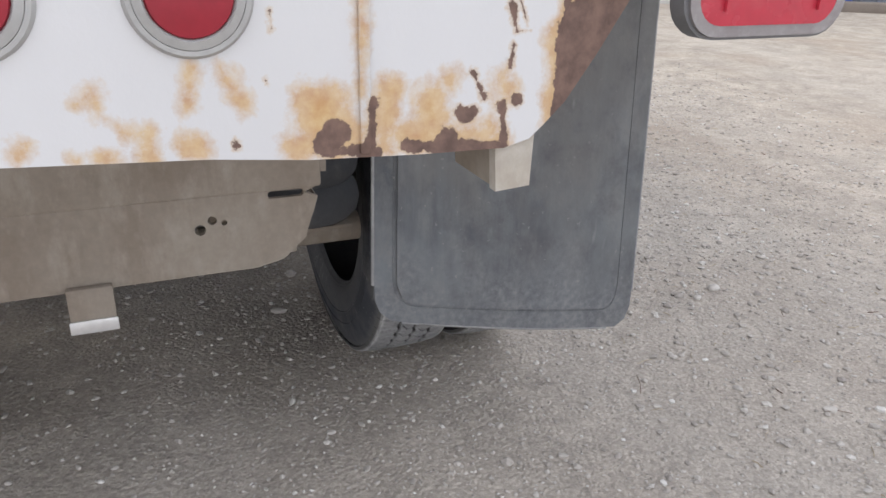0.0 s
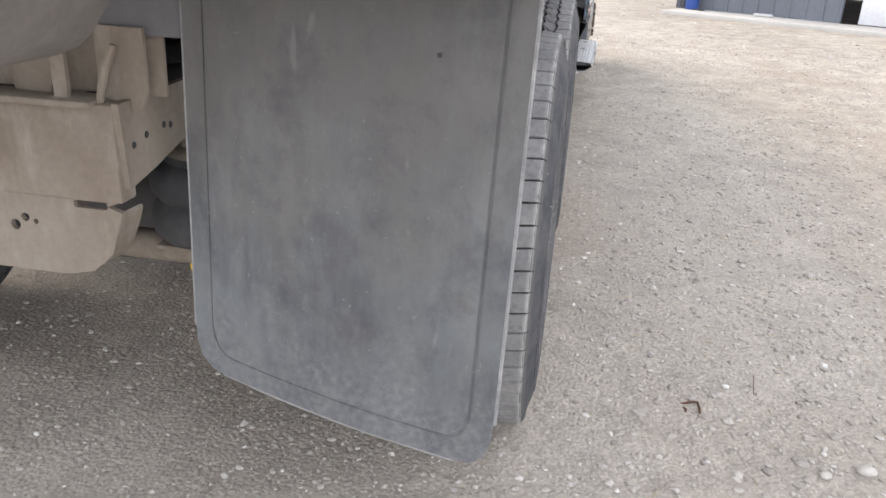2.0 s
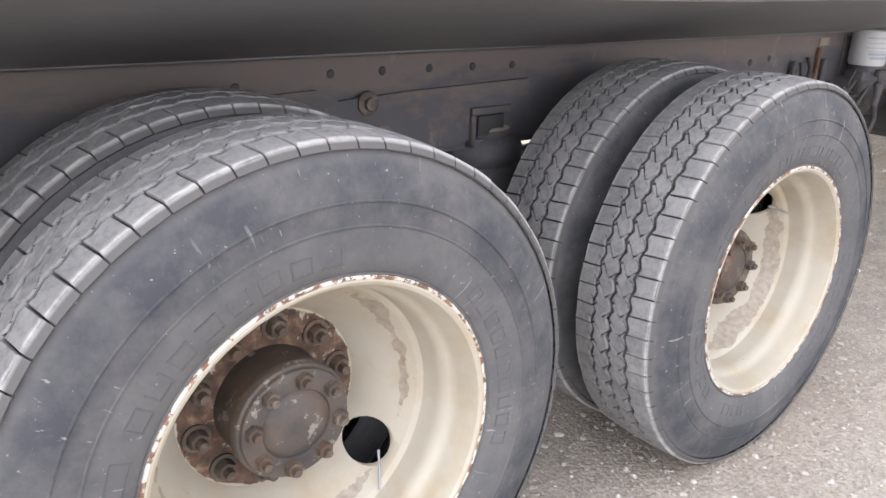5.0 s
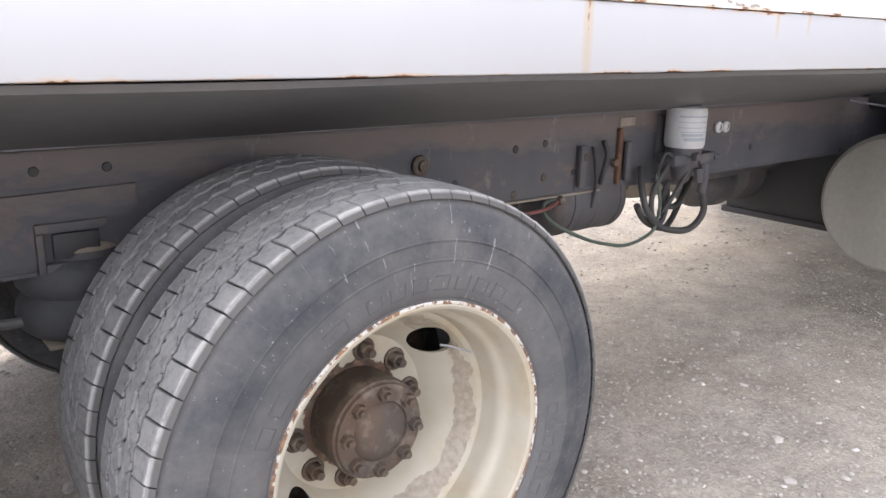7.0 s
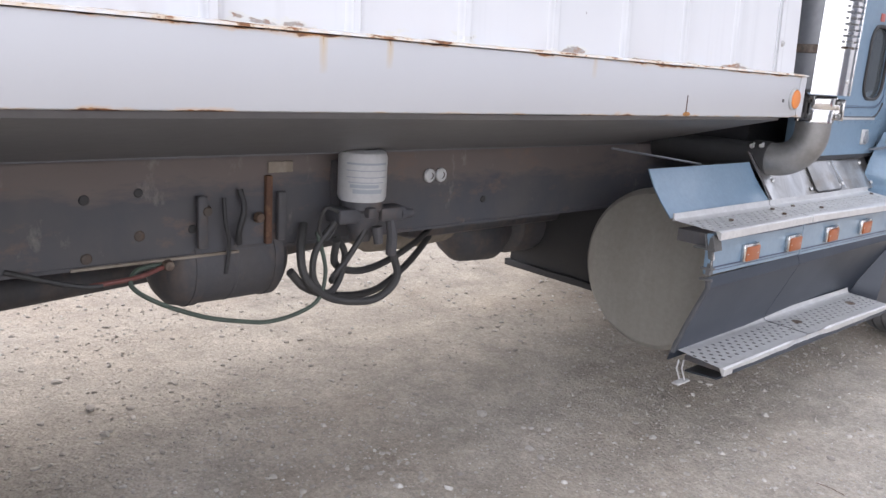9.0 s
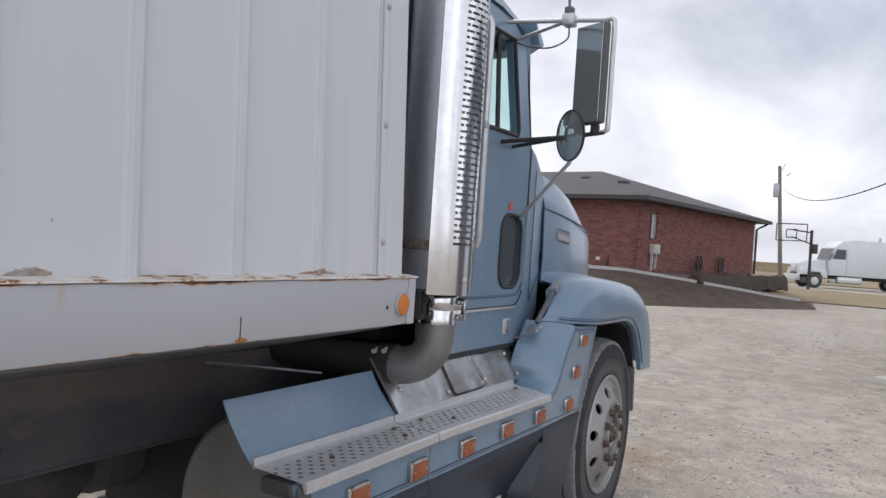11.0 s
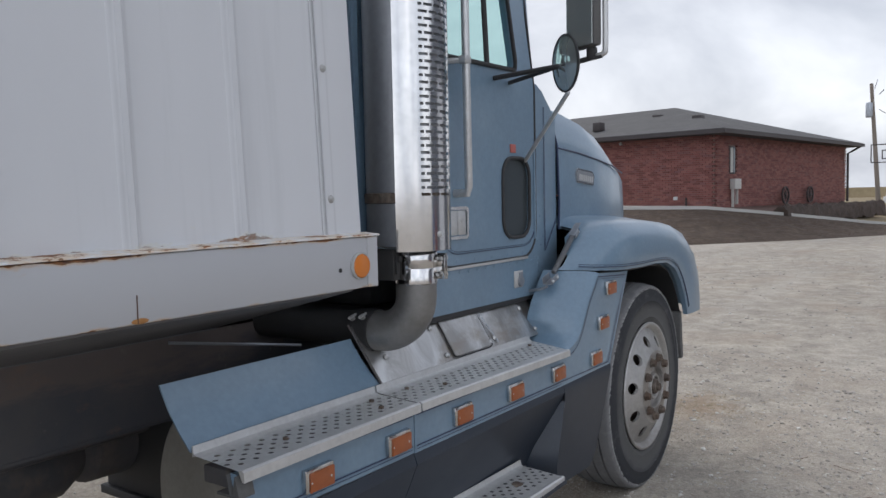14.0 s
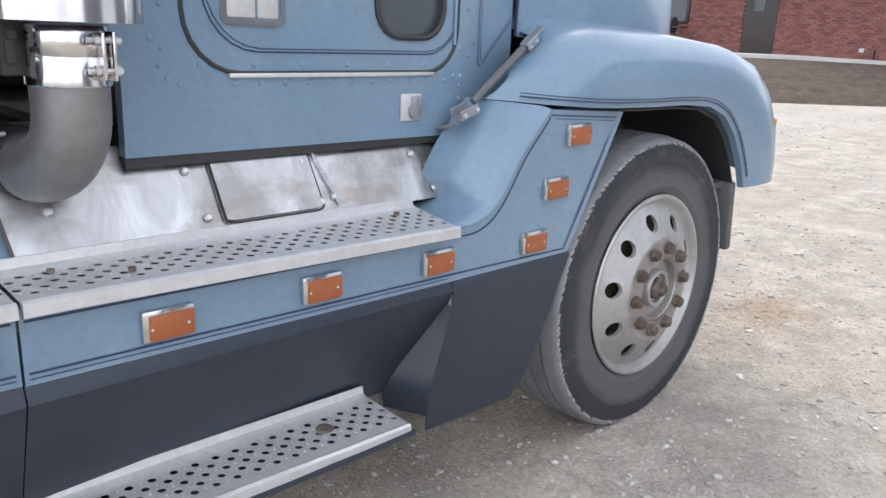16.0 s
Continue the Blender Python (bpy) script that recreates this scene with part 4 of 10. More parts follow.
def lip_paint():
    m = mat("chipped_rim_lip", (0.7, 0.68, 0.62), 0.6)
    n = Nodes(m)
    chips = n.noise(42, 6, 0.68)
    c = n.mix(n.ramp(n.noise(8), (0.35, 0.0), (0.7, 0.6)), (0.62, 0.60, 0.56), (0.44, 0.39, 0.31))
    c = n.mix(n.ramp(chips, (0.485, 0.0), (0.525, 1.0)), c, n.ramp(n.noise(60), (0.35, (0.10, 0.055, 0.04)), (0.65, (0.28, 0.15, 0.085))))
    n.color(c)
    n.bump(chips, 0.4, 0.002)
    return m
M["lip_chipped"] = lip_paint()
TYRE_R, TYRE_W = 0.523, 0.266
def sidewall():
    """Dusty rubber: paler round the lettering, darker out to the shoulder, with scrapes and specks."""
    m = mat("tyre_sidewall", (0.1, 0.1, 0.11), 0.85, 0.0, 0.25)
    n = Nodes(m)
    sp = m.node_tree.nodes.new("ShaderNodeSeparateXYZ")
    n.link(n.co.outputs["Object"], sp.inputs[0])
    rad = n.math('SQRT', n.math('ADD', n.math('POWER', sp.outputs["X"], 2.0), n.math('POWER', sp.outputs["Z"], 2.0)))
    r2 = n.math('MULTIPLY_ADD', n.math('SUBTRACT', n.noise(9, 4, 0.6), 0.5), 0.016, rad)
    c = n.ramp(r2, (0.318, (0.104, 0.104, 0.106)), (0.388, (0.092, 0.093, 0.096)), (0.397, (0.064, 0.066, 0.072)), (0.425, (0.052, 0.055, 0.063)), (0.480, (0.060, 0.063, 0.071)), (0.497, (0.110, 0.110, 0.113)))
    c = n.mix(n.ramp(n.noise(6, 7, 0.7), (0.42, 0.0), (0.68, 0.7)), c, (0.158, 0.153, 0.148))
    c = n.mix(n.ramp(n.noise(13, 4, 0.6, shift=(3, 0, 8)), (0.55, 0.0), (0.75, 0.5)), c, (0.066, 0.069, 0.076))
    ang = n.math('ARCTAN2', sp.outputs["Z"], sp.outputs["X"])
    cv = m.node_tree.nodes.new("ShaderNodeCombineXYZ")
    n.link(n.math('MULTIPLY', ang, 60.0), cv.inputs[0])
    n.link(n.math('MULTIPLY_ADD', n.noise(20, 2), 3.0, n.math('MULTIPLY', rad, 16.0)), cv.inputs[1])
    # kerb scrapes run across the wall, in a few worn places only
    worn_at = n.ramp(n.noise(3.2, 2, 0.5, shift=(5, 5, 2)), (0.46, 0.0), (0.56, 1.0))
    scrape = n.noise(0.9, 2, 0.5, vec=cv.outputs[0])
    c = n.mix(n.math('MULTIPLY', n.ramp(scrape, (0.67, 0.0), (0.71, 0.6)), worn_at), c, (0.30, 0.30, 0.298))
    c = n.mix(n.ramp(n.noise(120, 2, 0.5), (0.71, 0.0), (0.74, 0.45)), c, (0.34, 0.34, 0.33))
    n.color(c)
    n.bump(n.noise(130, 3), 0.2, 0.002)
    return m
M["sidewall"] = sidewall()
def front_sidewall():
    """Dusty rubber of the front tyre: grey near the rim, darker and rubbed near the shoulder."""
    m = mat("front_sidewall", (0.1, 0.1, 0.11), 0.85, 0.0, 0.25)
    n = Nodes(m)
    sp = m.node_tree.nodes.new("ShaderNodeSeparateXYZ")
    n.link(n.co.outputs["Object"], sp.inputs[0])
    dx, dz = n.math('SUBTRACT', sp.outputs["X"], AXLE_F), n.math('SUBTRACT', sp.outputs["Z"], HUB)
    rad = n.math('SQRT', n.math('ADD', n.math('POWER', dx, 2.0), n.math('POWER', dz, 2.0)))
    r2 = n.math('MULTIPLY_ADD', n.math('SUBTRACT', n.noise(5, 5, 0.65), 0.5), 0.09, rad)
    c = n.ramp(r2, (0.320, (0.105, 0.104, 0.102)), (0.392, (0.092, 0.092, 0.092)), (0.424, (0.044, 0.045, 0.049)), (0.475, (0.034, 0.036, 0.041)), (0.487, (0.060, 0.060, 0.062)))
    c = n.mix(n.ramp(n.noise(14, 6, 0.7, shift=(2, 1, 4)), (0.56, 0.0), (0.76, 0.5)), c, (0.135, 0.133, 0.130))
    c = n.mix(n.ramp(n.noise(26, 3, 0.6, (1, 1, 3.5), shift=(7, 1, 4)), (0.66, 0.0), (0.72, 0.5)), c, (0.24, 0.238, 0.232))
    n.color(c)
    n.bump(n.noise(110, 3), 0.25, 0.002)
    return m
M["front_sidewall"] = front_sidewall()
def worn_tread():
    """Dusty grey block tops, groove shade painted darker with depth, and a shoulder edge rubbed pale in places."""
    m = mat("drive_tread", (0.2, 0.2, 0.2), 0.9, 0.0, 0.25)
    n = Nodes(m)
    sp = m.node_tree.nodes.new("ShaderNodeSeparateXYZ")
    n.link(n.co.outputs["Object"], sp.inputs[0])
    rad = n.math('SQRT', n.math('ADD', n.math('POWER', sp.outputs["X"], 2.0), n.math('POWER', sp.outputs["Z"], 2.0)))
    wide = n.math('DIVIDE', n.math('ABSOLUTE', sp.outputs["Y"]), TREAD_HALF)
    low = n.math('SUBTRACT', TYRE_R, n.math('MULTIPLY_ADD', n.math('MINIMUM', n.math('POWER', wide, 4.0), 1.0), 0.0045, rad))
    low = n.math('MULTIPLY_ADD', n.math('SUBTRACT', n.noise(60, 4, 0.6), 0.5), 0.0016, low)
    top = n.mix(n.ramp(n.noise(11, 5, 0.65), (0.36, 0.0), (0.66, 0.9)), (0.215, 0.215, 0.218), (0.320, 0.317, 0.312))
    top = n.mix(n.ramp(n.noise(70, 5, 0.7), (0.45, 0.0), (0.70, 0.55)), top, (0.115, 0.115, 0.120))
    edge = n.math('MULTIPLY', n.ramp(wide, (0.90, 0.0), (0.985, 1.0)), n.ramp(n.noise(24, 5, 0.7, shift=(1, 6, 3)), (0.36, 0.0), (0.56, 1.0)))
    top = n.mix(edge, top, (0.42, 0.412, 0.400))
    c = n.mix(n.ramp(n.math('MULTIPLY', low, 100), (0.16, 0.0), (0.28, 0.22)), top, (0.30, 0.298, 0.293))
    # colour darkens down into the grooves in place of the shade there
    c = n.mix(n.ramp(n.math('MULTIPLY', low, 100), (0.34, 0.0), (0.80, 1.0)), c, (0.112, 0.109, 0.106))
    # the lugs' sides below the shoulder's edge
    out = n.ramp(wide, (1.002, 0.0), (1.010, 1.0))
    c = n.mix(out, c, n.ramp(n.noise(16, 5, 0.65, shift=(3, 3, 1)), (0.35, (0.100, 0.102, 0.108)), (0.68, (0.205, 0.204, 0.202))))
    n.color(c)
    n.bump(n.noise(150, 3, 0.6), 0.3, 0.002)
    return m
M["drive_tread"] = worn_tread()
TYRE = part("tyre", make_tyre(TYRE_R, TYRE_W, 0.302, ((62, 118, 7), (122, 138, 1), (142, 166, 3), (-40, 14, 9), (255, 275, 2), (196, 230, 5))), "sidewall", None, "dusty black truck tyre with moulded sidewall bars")
part("lettering", letter_ring(TYRE_R, TYRE_W, 0.302, ((60, 124, 8), (128, 140, 1), (144, 172, 3), (-44, 16, 10), (250, 275, 3), (192, 234, 6))), "letter", TYRE, "raised bars of the moulded lettering", kind="stuff")
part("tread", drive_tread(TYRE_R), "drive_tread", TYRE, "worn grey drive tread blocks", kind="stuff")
part("sipe_set", tread_sipes(TYRE_R), "black", TYRE, "fine dark cuts in the tread blocks", kind="stuff")
rear_wheel(AXLE_A, -28, -36, True)
rear_wheel(AXLE_B, 12, 43, False)
# the duals of the far side, seen under the chassis
for x in (AXLE_A, AXLE_B):
    for y in (WIDE - 0.125, WIDE - 0.432):
        again(TYRE, at_wheel(x, y, 30), truck)
TYRE.matrix_world = at_wheel(AXLE_B, WIDE - 0.160, 0)
for c in list(TYRE.children):
    bpy.data.objects.remove(c)
bpy.data.objects.remove(TYRE)

# front axle: polished wheel with ten hand holes
FY = -0.039
fm = at_wheel(AXLE_F, FY, 7)
bm = bmesh.new()
lathe(bm, [(0.290, -0.03), (0.312, -0.012), (0.317, -0.003), (0.314, 0.003), (0.307, 0.004), (0.300, -0.001), (0.294, -0.012), (0.289, -0.020), (0.285, -0.022)], fm @ OUT, 72)
part_holes = [ring_of(0.229 * math.cos(radians(36 * k - 1)), 0.229 * math.sin(radians(36 * k - 1)), 0.0275, 18) for k in range(10)]
def front_dish(u, v, t):
    """A cone that stands out towards the stud ring."""
    r = math.hypot(u, v)
    if r > 0.178:
        h = -0.022 + 0.059 * (0.285 - r) / 0.107
    else:
        h = 0.037 + 0.004 * min(1.0, (0.178 - r) / 0.006)
    return fm @ OUT @ Vector((u, v, h - t))
holed(bm, ring_of(0, 0, 0.285, 60), [*part_holes, ring_of(0, 0, 0.1785, 48)], front_dish, 0.014)
holed(bm, ring_of(0, 0, 0.1785, 48), [ring_of(0, 0, 0.112, 40)], front_dish, 0.014)
front_wheel = part("wheel", bm, "wheel_alu", truck, "dull aluminium front wheel with ten hand holes")
bm = bmesh.new()
lathe(bm, [(0.275, -0.075), (0.272, -0.060), (0.240, -0.052), (0.100, -0.050)], fm @ OUT, 40)
part("brake_drum", bm, "hub_rust", front_wheel, "dark rusty brake drum behind the hand holes")
bm = bmesh.new()
lathe(bm, [(0.1125, 0.020), (0.110, 0.040), (0.106, 0.041), (0.103, 0.038), (0.100, 0.014), (0.070, 0.010), (0.066, 0.012), (0.064, 0.034), (0.061, 0.038), (0.052, 0.038), (0.049, 0.034), (0.047, 0.024), (0.036, 0.022)], fm @ OUT, 48)
part("hub", bm, "wheel_alu", front_wheel, "aluminium hub sunk in the wheel's bore")
bm = bmesh.new()
lathe(bm, [(0.038, 0.020), (0.037, 0.040), (0.030, 0.047), (0.020, 0.048), (0.019, 0.060), (0.016, 0.063), (0.0, 0.0635)], fm @ OUT, 24)
part("hub_cap", bm, "hub_rust", front_wheel, "brown oil cap")
for k in range(10):
    bm = bmesh.new()
    a = radians(36 * k + 14)
    here = fm @ OUT @ Matrix.Translation((0.1428 * math.cos(a), 0.1428 * math.sin(a), 0.040))
    lathe(bm, [(0.0225, 0.0), (0.0225, 0.004), (0.019, 0.006)], here, 14)
    hexnut(bm, here @ Matrix.Translation((0, 0, 0.005)) @ Matrix.Rotation(radians(23 * k), 4, 'Z'), 0.0190, 0.017, 0.002)
    part("lug_nut", bm, "hub_rust", front_wheel, "rust-brown lug nut")
bm = bmesh.new()
front_half = [(0.306, 0.112), (0.3125, 0.126), (0.322, 0.134), (0.340, 0.1395), (0.343, 0.1415), (0.346, 0.1405), (0.375, 0.1435), (0.420, 0.1445), (0.423, 0.1465), (0.426, 0.1445), (0.455, 0.1435), (0.474, 0.1415), (0.4805, 0.1395), (0.4825, 0.137), (0.490, 0.1375), (0.4945, 0.134), (0.4955, 0.090), (0.4955, 0.0)]
lathe(bm, front_half + [(q, -h) for q, h in reversed(front_half[:-1])], at_wheel(AXLE_F, FY + 0.142) @ OUT, 120)
front_tyre = part("tyre", bm, "front_sidewall", truck, "dusty front tyre with a ribbed tread and scuffed shoulder")
bm = rib_tread(0.510)
for v in bm.verts:
    v.co = at_wheel(AXLE_F, FY + 0.142) @ v.co
part("tread", bm, "tread", front_tyre)
# worn shoulder: a pale cord of short slanting nicks
bm = bmesh.new()
rng_s = random.Random(4)
cord_m = at_wheel(AXLE_F, FY + 0.142) @ OUT
NICKS = 156
for k in range(NICKS):
    a = 2 * math.pi * (k + 0.25 * rng_s.uniform(-1, 1)) / NICKS
    if rng_s.random() < 0.06:
        continue
    long, wide_n, up = 0.0200 * rng_s.uniform(0.7, 1.1), 0.0055 * rng_s.uniform(0.65, 1.2), rng_s.uniform(0.0012, 0.0030)
    r0 = 0.4865 + rng_s.uniform(-0.0015, 0.0015)
    rings = []
    for f, s in ((0.0, 0.45), (0.25, 1.0), (0.75, 0.9), (1.0, 0.3)):
        b = a + (f - 0.5) * long / r0
        r = r0 + 0.0065 * (f - 0.5)
        ring = [(r - wide_n * s, 0.1375), (r - wide_n * s * 0.6, 0.1385 + up * s), (r + wide_n * s * 0.5, 0.1380 + up * s), (r + wide_n * s, 0.1345)]
        rings.append([cord_m @ Vector((q * math.cos(b), q * math.sin(b), h)) for q, h in ring])
    loft(bm, rings, True, True)
part("scuffed_edge", bm, "flap_edge", front_tyre, "pale scuffed shoulder edge", kind="stuff")
again(front_tyre, Matrix.Translation((0, WIDE - 0.28 - 2 * FY, 0)), truck)


# ---- the grain box and chassis ----
BOX_X0, BOX_X1, BOX_TOP = -1.026, 4.375, 2.745
LEAN = 0.060 / 1.30
def side_y(z):
    return 0.045 + (z - 1.355) * LEAN


bm = bmesh.new()
box(bm, BOX_X0, 4.397, 0.0, 0.055, 1.212, 1.352, 0.006)
band = part("sill_band", bm, "band_white", truck, "white steel sill band, rust along its lower edge")
bm = bmesh.new()
# the rusted flange on top of the band, with a ragged edge
rings = []
steps = 160
for k in range(steps + 1):
    x = BOX_X0 + (4.405 - BOX_X0) * k / steps
    j = 0.004 * noise.noise((x * 7, 0, 0)) + 0.003 * noise.noise((x * 23, 3, 0))
    rings.append([(x, -0.004 + j, 1.353), (x, -0.003 + j, 1.358 + j * 0.4), (x, 0.045, 1.362), (x, 0.045, 1.353)])
loft(bm, rings)
part("ledge", bm, "ledge_rust", band, "ragged rusted flange")
bm = bmesh.new()
for v in box(bm, 4.355, 4.397, -0.0025, 0.0, 1.213, 1.351):
    pass
part("end_cap", bm, "band_white", band)
# round amber clearance lamp
bm = bmesh.new()
lathe(bm, [(0.037, 0.0), (0.037, 0.007), (0.033, 0.009)], Matrix.Translation((4.323, 0, 1.274)) @ OUT, 32)
lamp = part("clearance_lamp", bm, "grey_ring", truck, "round amber clearance lamp in a grey grommet")
bm = bmesh.new()
lathe(bm, [(0.033, 0.006), (0.031, 0.011), (0.018, 0.014), (0.0, 0.015)], Matrix.Translation((4.323, 0, 1.274)) @ OUT, 32)
part("lens", bm, "amber", lamp)
bm = bmesh.new()
lathe(bm, [(0.0, 0.002), (0.006, 0.002), (0.006, 0.0)], Matrix.Translation((4.245, 0, 1.268)) @ OUT, 10)
part("bolt_hole", bm, "black", band)
bm = bmesh.new()
box(bm, 3.642, 3.6436, -0.002, 0.0, 1.214, 1.272)
part("weld_wire", bm, "rust", band, "thin rusted wire")
bm = bmesh.new()
lathe(bm, [(0.0, 0.0012), (0.014, 0.0010), (0.020, 0.0002)], Matrix.Translation((3.648, 0, 1.219)) @ OUT @ Matrix.Diagonal((1.0, 0.30, 1, 1)), 18)
part("rust_blister", bm, "rust_light", band, "orange rust at the wire's foot")

# corrugated wall panels, alike
PANEL = 0.292
bm = bmesh.new()
shape = [(0.0, 0.0), (0.006, -0.003), (0.014, -0.010), (0.030, -0.010), (0.038, -0.003), (0.046, 0.0), (0.120, -0.0015), (0.200, 0.001), (PANEL, 0.0)]
zs = [1.357, 1.8, 2.2, BOX_TOP - 0.02]
rows = [[bm.verts.new((x, side_y(z) + d, z)) for x, d in shape] for z in zs]
for a, b in zip(rows, rows[1:]):
    for i in range(len(shape) - 1):
        bm.faces.new((a[i], a[i + 1], b[i + 1], b[i]))
ext = bmesh.ops.extrude_face_region(bm, geom=bm.faces[:])["geom"]
for g in ext:
    if isinstance(g, bmesh.types.BMVert):
        g.co.y += 0.02
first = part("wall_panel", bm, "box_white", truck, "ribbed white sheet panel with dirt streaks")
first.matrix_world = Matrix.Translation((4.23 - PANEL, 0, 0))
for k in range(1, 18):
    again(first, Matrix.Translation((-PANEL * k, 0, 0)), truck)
bm = bmesh.new()
# corner post with a raised seam
z0, z1 = 1.357, BOX_TOP - 0.02
for x0, x1, d in ((4.231, 4.240, 0.004), (4.242, 4.375, 0.008)):
    vs = box(bm, x0, x1, 0, 0.03, z0, z1)
    for v in vs:
        v.co.y += side_y(v.co.z) - d
post = part("corner_post", bm, "box_white", truck)
for z in (1.455, 1.80, 2.15, 2.55):
    bm = bmesh.new()
    lathe(bm, [(0.0, 0.008), (0.006, 0.0075), (0.011, 0.0)], Matrix.Translation((4.262, side_y(z) - 0.008, z)) @ OUT, 12)
    part("rivet", bm, "grey_ring", post)
bm = bmesh.new()
yt = side_y(BOX_TOP)
prof = [(yt - 0.040, BOX_TOP - 0.020), (yt - 0.050, BOX_TOP - 0.008), (yt - 0.045, BOX_TOP + 0.058), (yt - 0.02, BOX_TOP + 0.075), (yt + 0.06, BOX_TOP + 0.08), (yt + 0.06, BOX_TOP - 0.02), (yt - 0.01, BOX_TOP - 0.02)]
loft(bm, [[(x, y, z) for y, z in prof] for x in (-1.05, 1.0, 2.6, 4.43)])
part("top_rail", bm, "box_white", truck, "white top rail with a drip edge")
# closed body: far wall, front and rear wall, roof tarp, floor
bm = bmesh.new()
box(bm, BOX_X0, BOX_X1, 2.36, 2.40, 1.21, BOX_TOP)
part("far_wall", bm, "box_white", truck)
bm = bmesh.new()
box(bm, BOX_X1 - 0.04, BOX_X1 - 0.004, 0.12, 2.36, 1.21, BOX_TOP)
part("front_wall", bm, "box_white", truck)
bm = bmesh.new()
box(bm, BOX_X0, BOX_X0 + 0.03, 0.06, 2.36, 1.25, BOX_TOP)
part("tailgate", bm, "box_white", truck)
bm = bmesh.new()
nx, ny = 12, 10
grid = [[bm.verts.new((BOX_X0 + (BOX_X1 - BOX_X0) * i / nx, 0.12 + 2.26 * j / ny, BOX_TOP + 0.02 + 0.16 * math.sin(math.pi * j / ny))) for j in range(ny + 1)] for i in range(nx + 1)]
for i in range(nx):
    for j in range(ny):
        bm.faces.new((grid[i][j], grid[i + 1][j], grid[i + 1][j + 1], grid[i][j + 1]))
part("roll_tarp", bm, "box_white", truck)
bm = bmesh.new()
box(bm, -0.72, 4.36, 0.64, 1.80, 1.046, 1.200)
part("floor_plate", bm, "underside", truck, "dark underside of the box floor")
# slanted hopper sheets between the sills and the chassis rails
def hopper_sheet(flip):
    b = bmesh.new()
    prof = [(0.056, 1.208), (0.060, 1.196), (0.64, 1.050), (0.665, 1.046), (0.665, 1.060), (0.64, 1.066)]
    loft(b, [[(x, WIDE - y if flip else y, z + 0.004 * noise.noise((x * 1.4, y * 5, 0))) for y, z in prof] for x in [-0.70 + (4.36 + 0.70) * k / 40 for k in range(41)]])
    return part("hopper_sheet", b, "underside", truck, "dark slanted hopper sheet under the box")
hopper_sheet(False)
hopper_sheet(True)
# narrow tail of the box that carries the rear apron
bm = bmesh.new()
box(bm, -1.538, -1.44, 0.71, 1.78, 1.10, 2.50, 0.01)
box(bm, -1.44, BOX_X0, 0.71, 0.76, 1.60, 2.50, 0.005)
box(bm, -1.44, BOX_X0, 1.73, 1.78, 1.60, 2.50, 0.005)
part("tail_section", bm, "box_white", truck)
# chassis rails
def rail(y0, sgn):
    bm = bmesh.new()
    a, b = y0, y0 + sgn * 0.085
    lo, hi = min(a, b), max(a, b)
    box(bm, -0.42, 7.0, min(a, a + sgn * 0.009), max(a, a + sgn * 0.009), 0.775, 1.045)
    box(bm, -0.42, 7.0, lo, hi, 1.036, 1.0455)
    box(bm, -0.42, 7.0, min(a - sgn * 0.004, b), max(a - sgn * 0.004, b), 0.774, 0.783)
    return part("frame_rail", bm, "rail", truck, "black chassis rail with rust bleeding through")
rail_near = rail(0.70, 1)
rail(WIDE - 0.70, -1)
for x, z, r in [(0.407, 0.998, 0.009), (0.552, 0.998, 0.009), (0.697, 0.997, 0.009), (0.842, 0.995, 0.009), (0.986, 0.993, 0.009), (0.17, 0.98, 0.009), (1.96, 0.86, 0.010), (2.20, 0.945, 0.011), (2.20, 0.80, 0.012), (2.33, 0.955, 0.010), (2.33, 0.845, 0.012), (2.47, 0.85, 0.010), (3.55, 0.86, 0.010)]:
    bm = bmesh.new()
    lathe(bm, [(0.0, 0.0035), (r, 0.003), (r * 1.2, 0.0)], Matrix.Translation((x, 0.70, z)) @ OUT, 12)
    part("bolt", bm, "black" if r < 0.0115 else "hub_rust", rail_near)
for x, zs in ((0.50, (0.925,)), (0.49, (0.835,)), (0.545, (0.838,)), (1.826, (0.926,)), (1.82, (0.833,)), (1.873, (0.832,))):
    for z in zs:
        bm = bmesh.new()
        lathe(bm, [(0.0, 0.020), (0.015, 0.020), (0.017, 0.010), (0.024, 0.009), (0.029, 0.005), (0.030, 0.0)], Matrix.Translation((x, 0.694 if x > 1 else 0.684, z)) @ OUT, 18)
        part("flange_bolt", bm, "hub_rust", rail_near)
# spring hanger plate between the axles, with its latch box
bm = bmesh.new()
prism(bm, [(0.02, 0.955), (0.36, 0.965), (0.42, 0.935), (0.62, 0.945), (1.04, 0.955), (1.04, 0.885), (0.83, 0.885), (0.83, 0.800), (0.55, 0.790), (0.45, 0.760), (0.30, 0.70), (0.10, 0.70)], 0.684, 0.696)
hanger = part("spring_hanger", bm, "rail", truck)
bm = bmesh.new()
box(bm, 0.826, 0.97, 0.672, 0.684, 0.868, 0.888, 0.003)
box(bm, 0.826, 0.842, 0.672, 0.697, 0.780, 0.868, 0.003)
box(bm, 0.842, 0.97, 0.676, 0.697, 0.780, 0.800, 0.003)
holder = part("bag_bracket", bm, "frame", truck)
bm = bmesh.new()
box(bm, 0.860, 0.955, 0.684, 0.694, 0.805, 0.862, 0.004)
part("cover", bm, "black", holder)
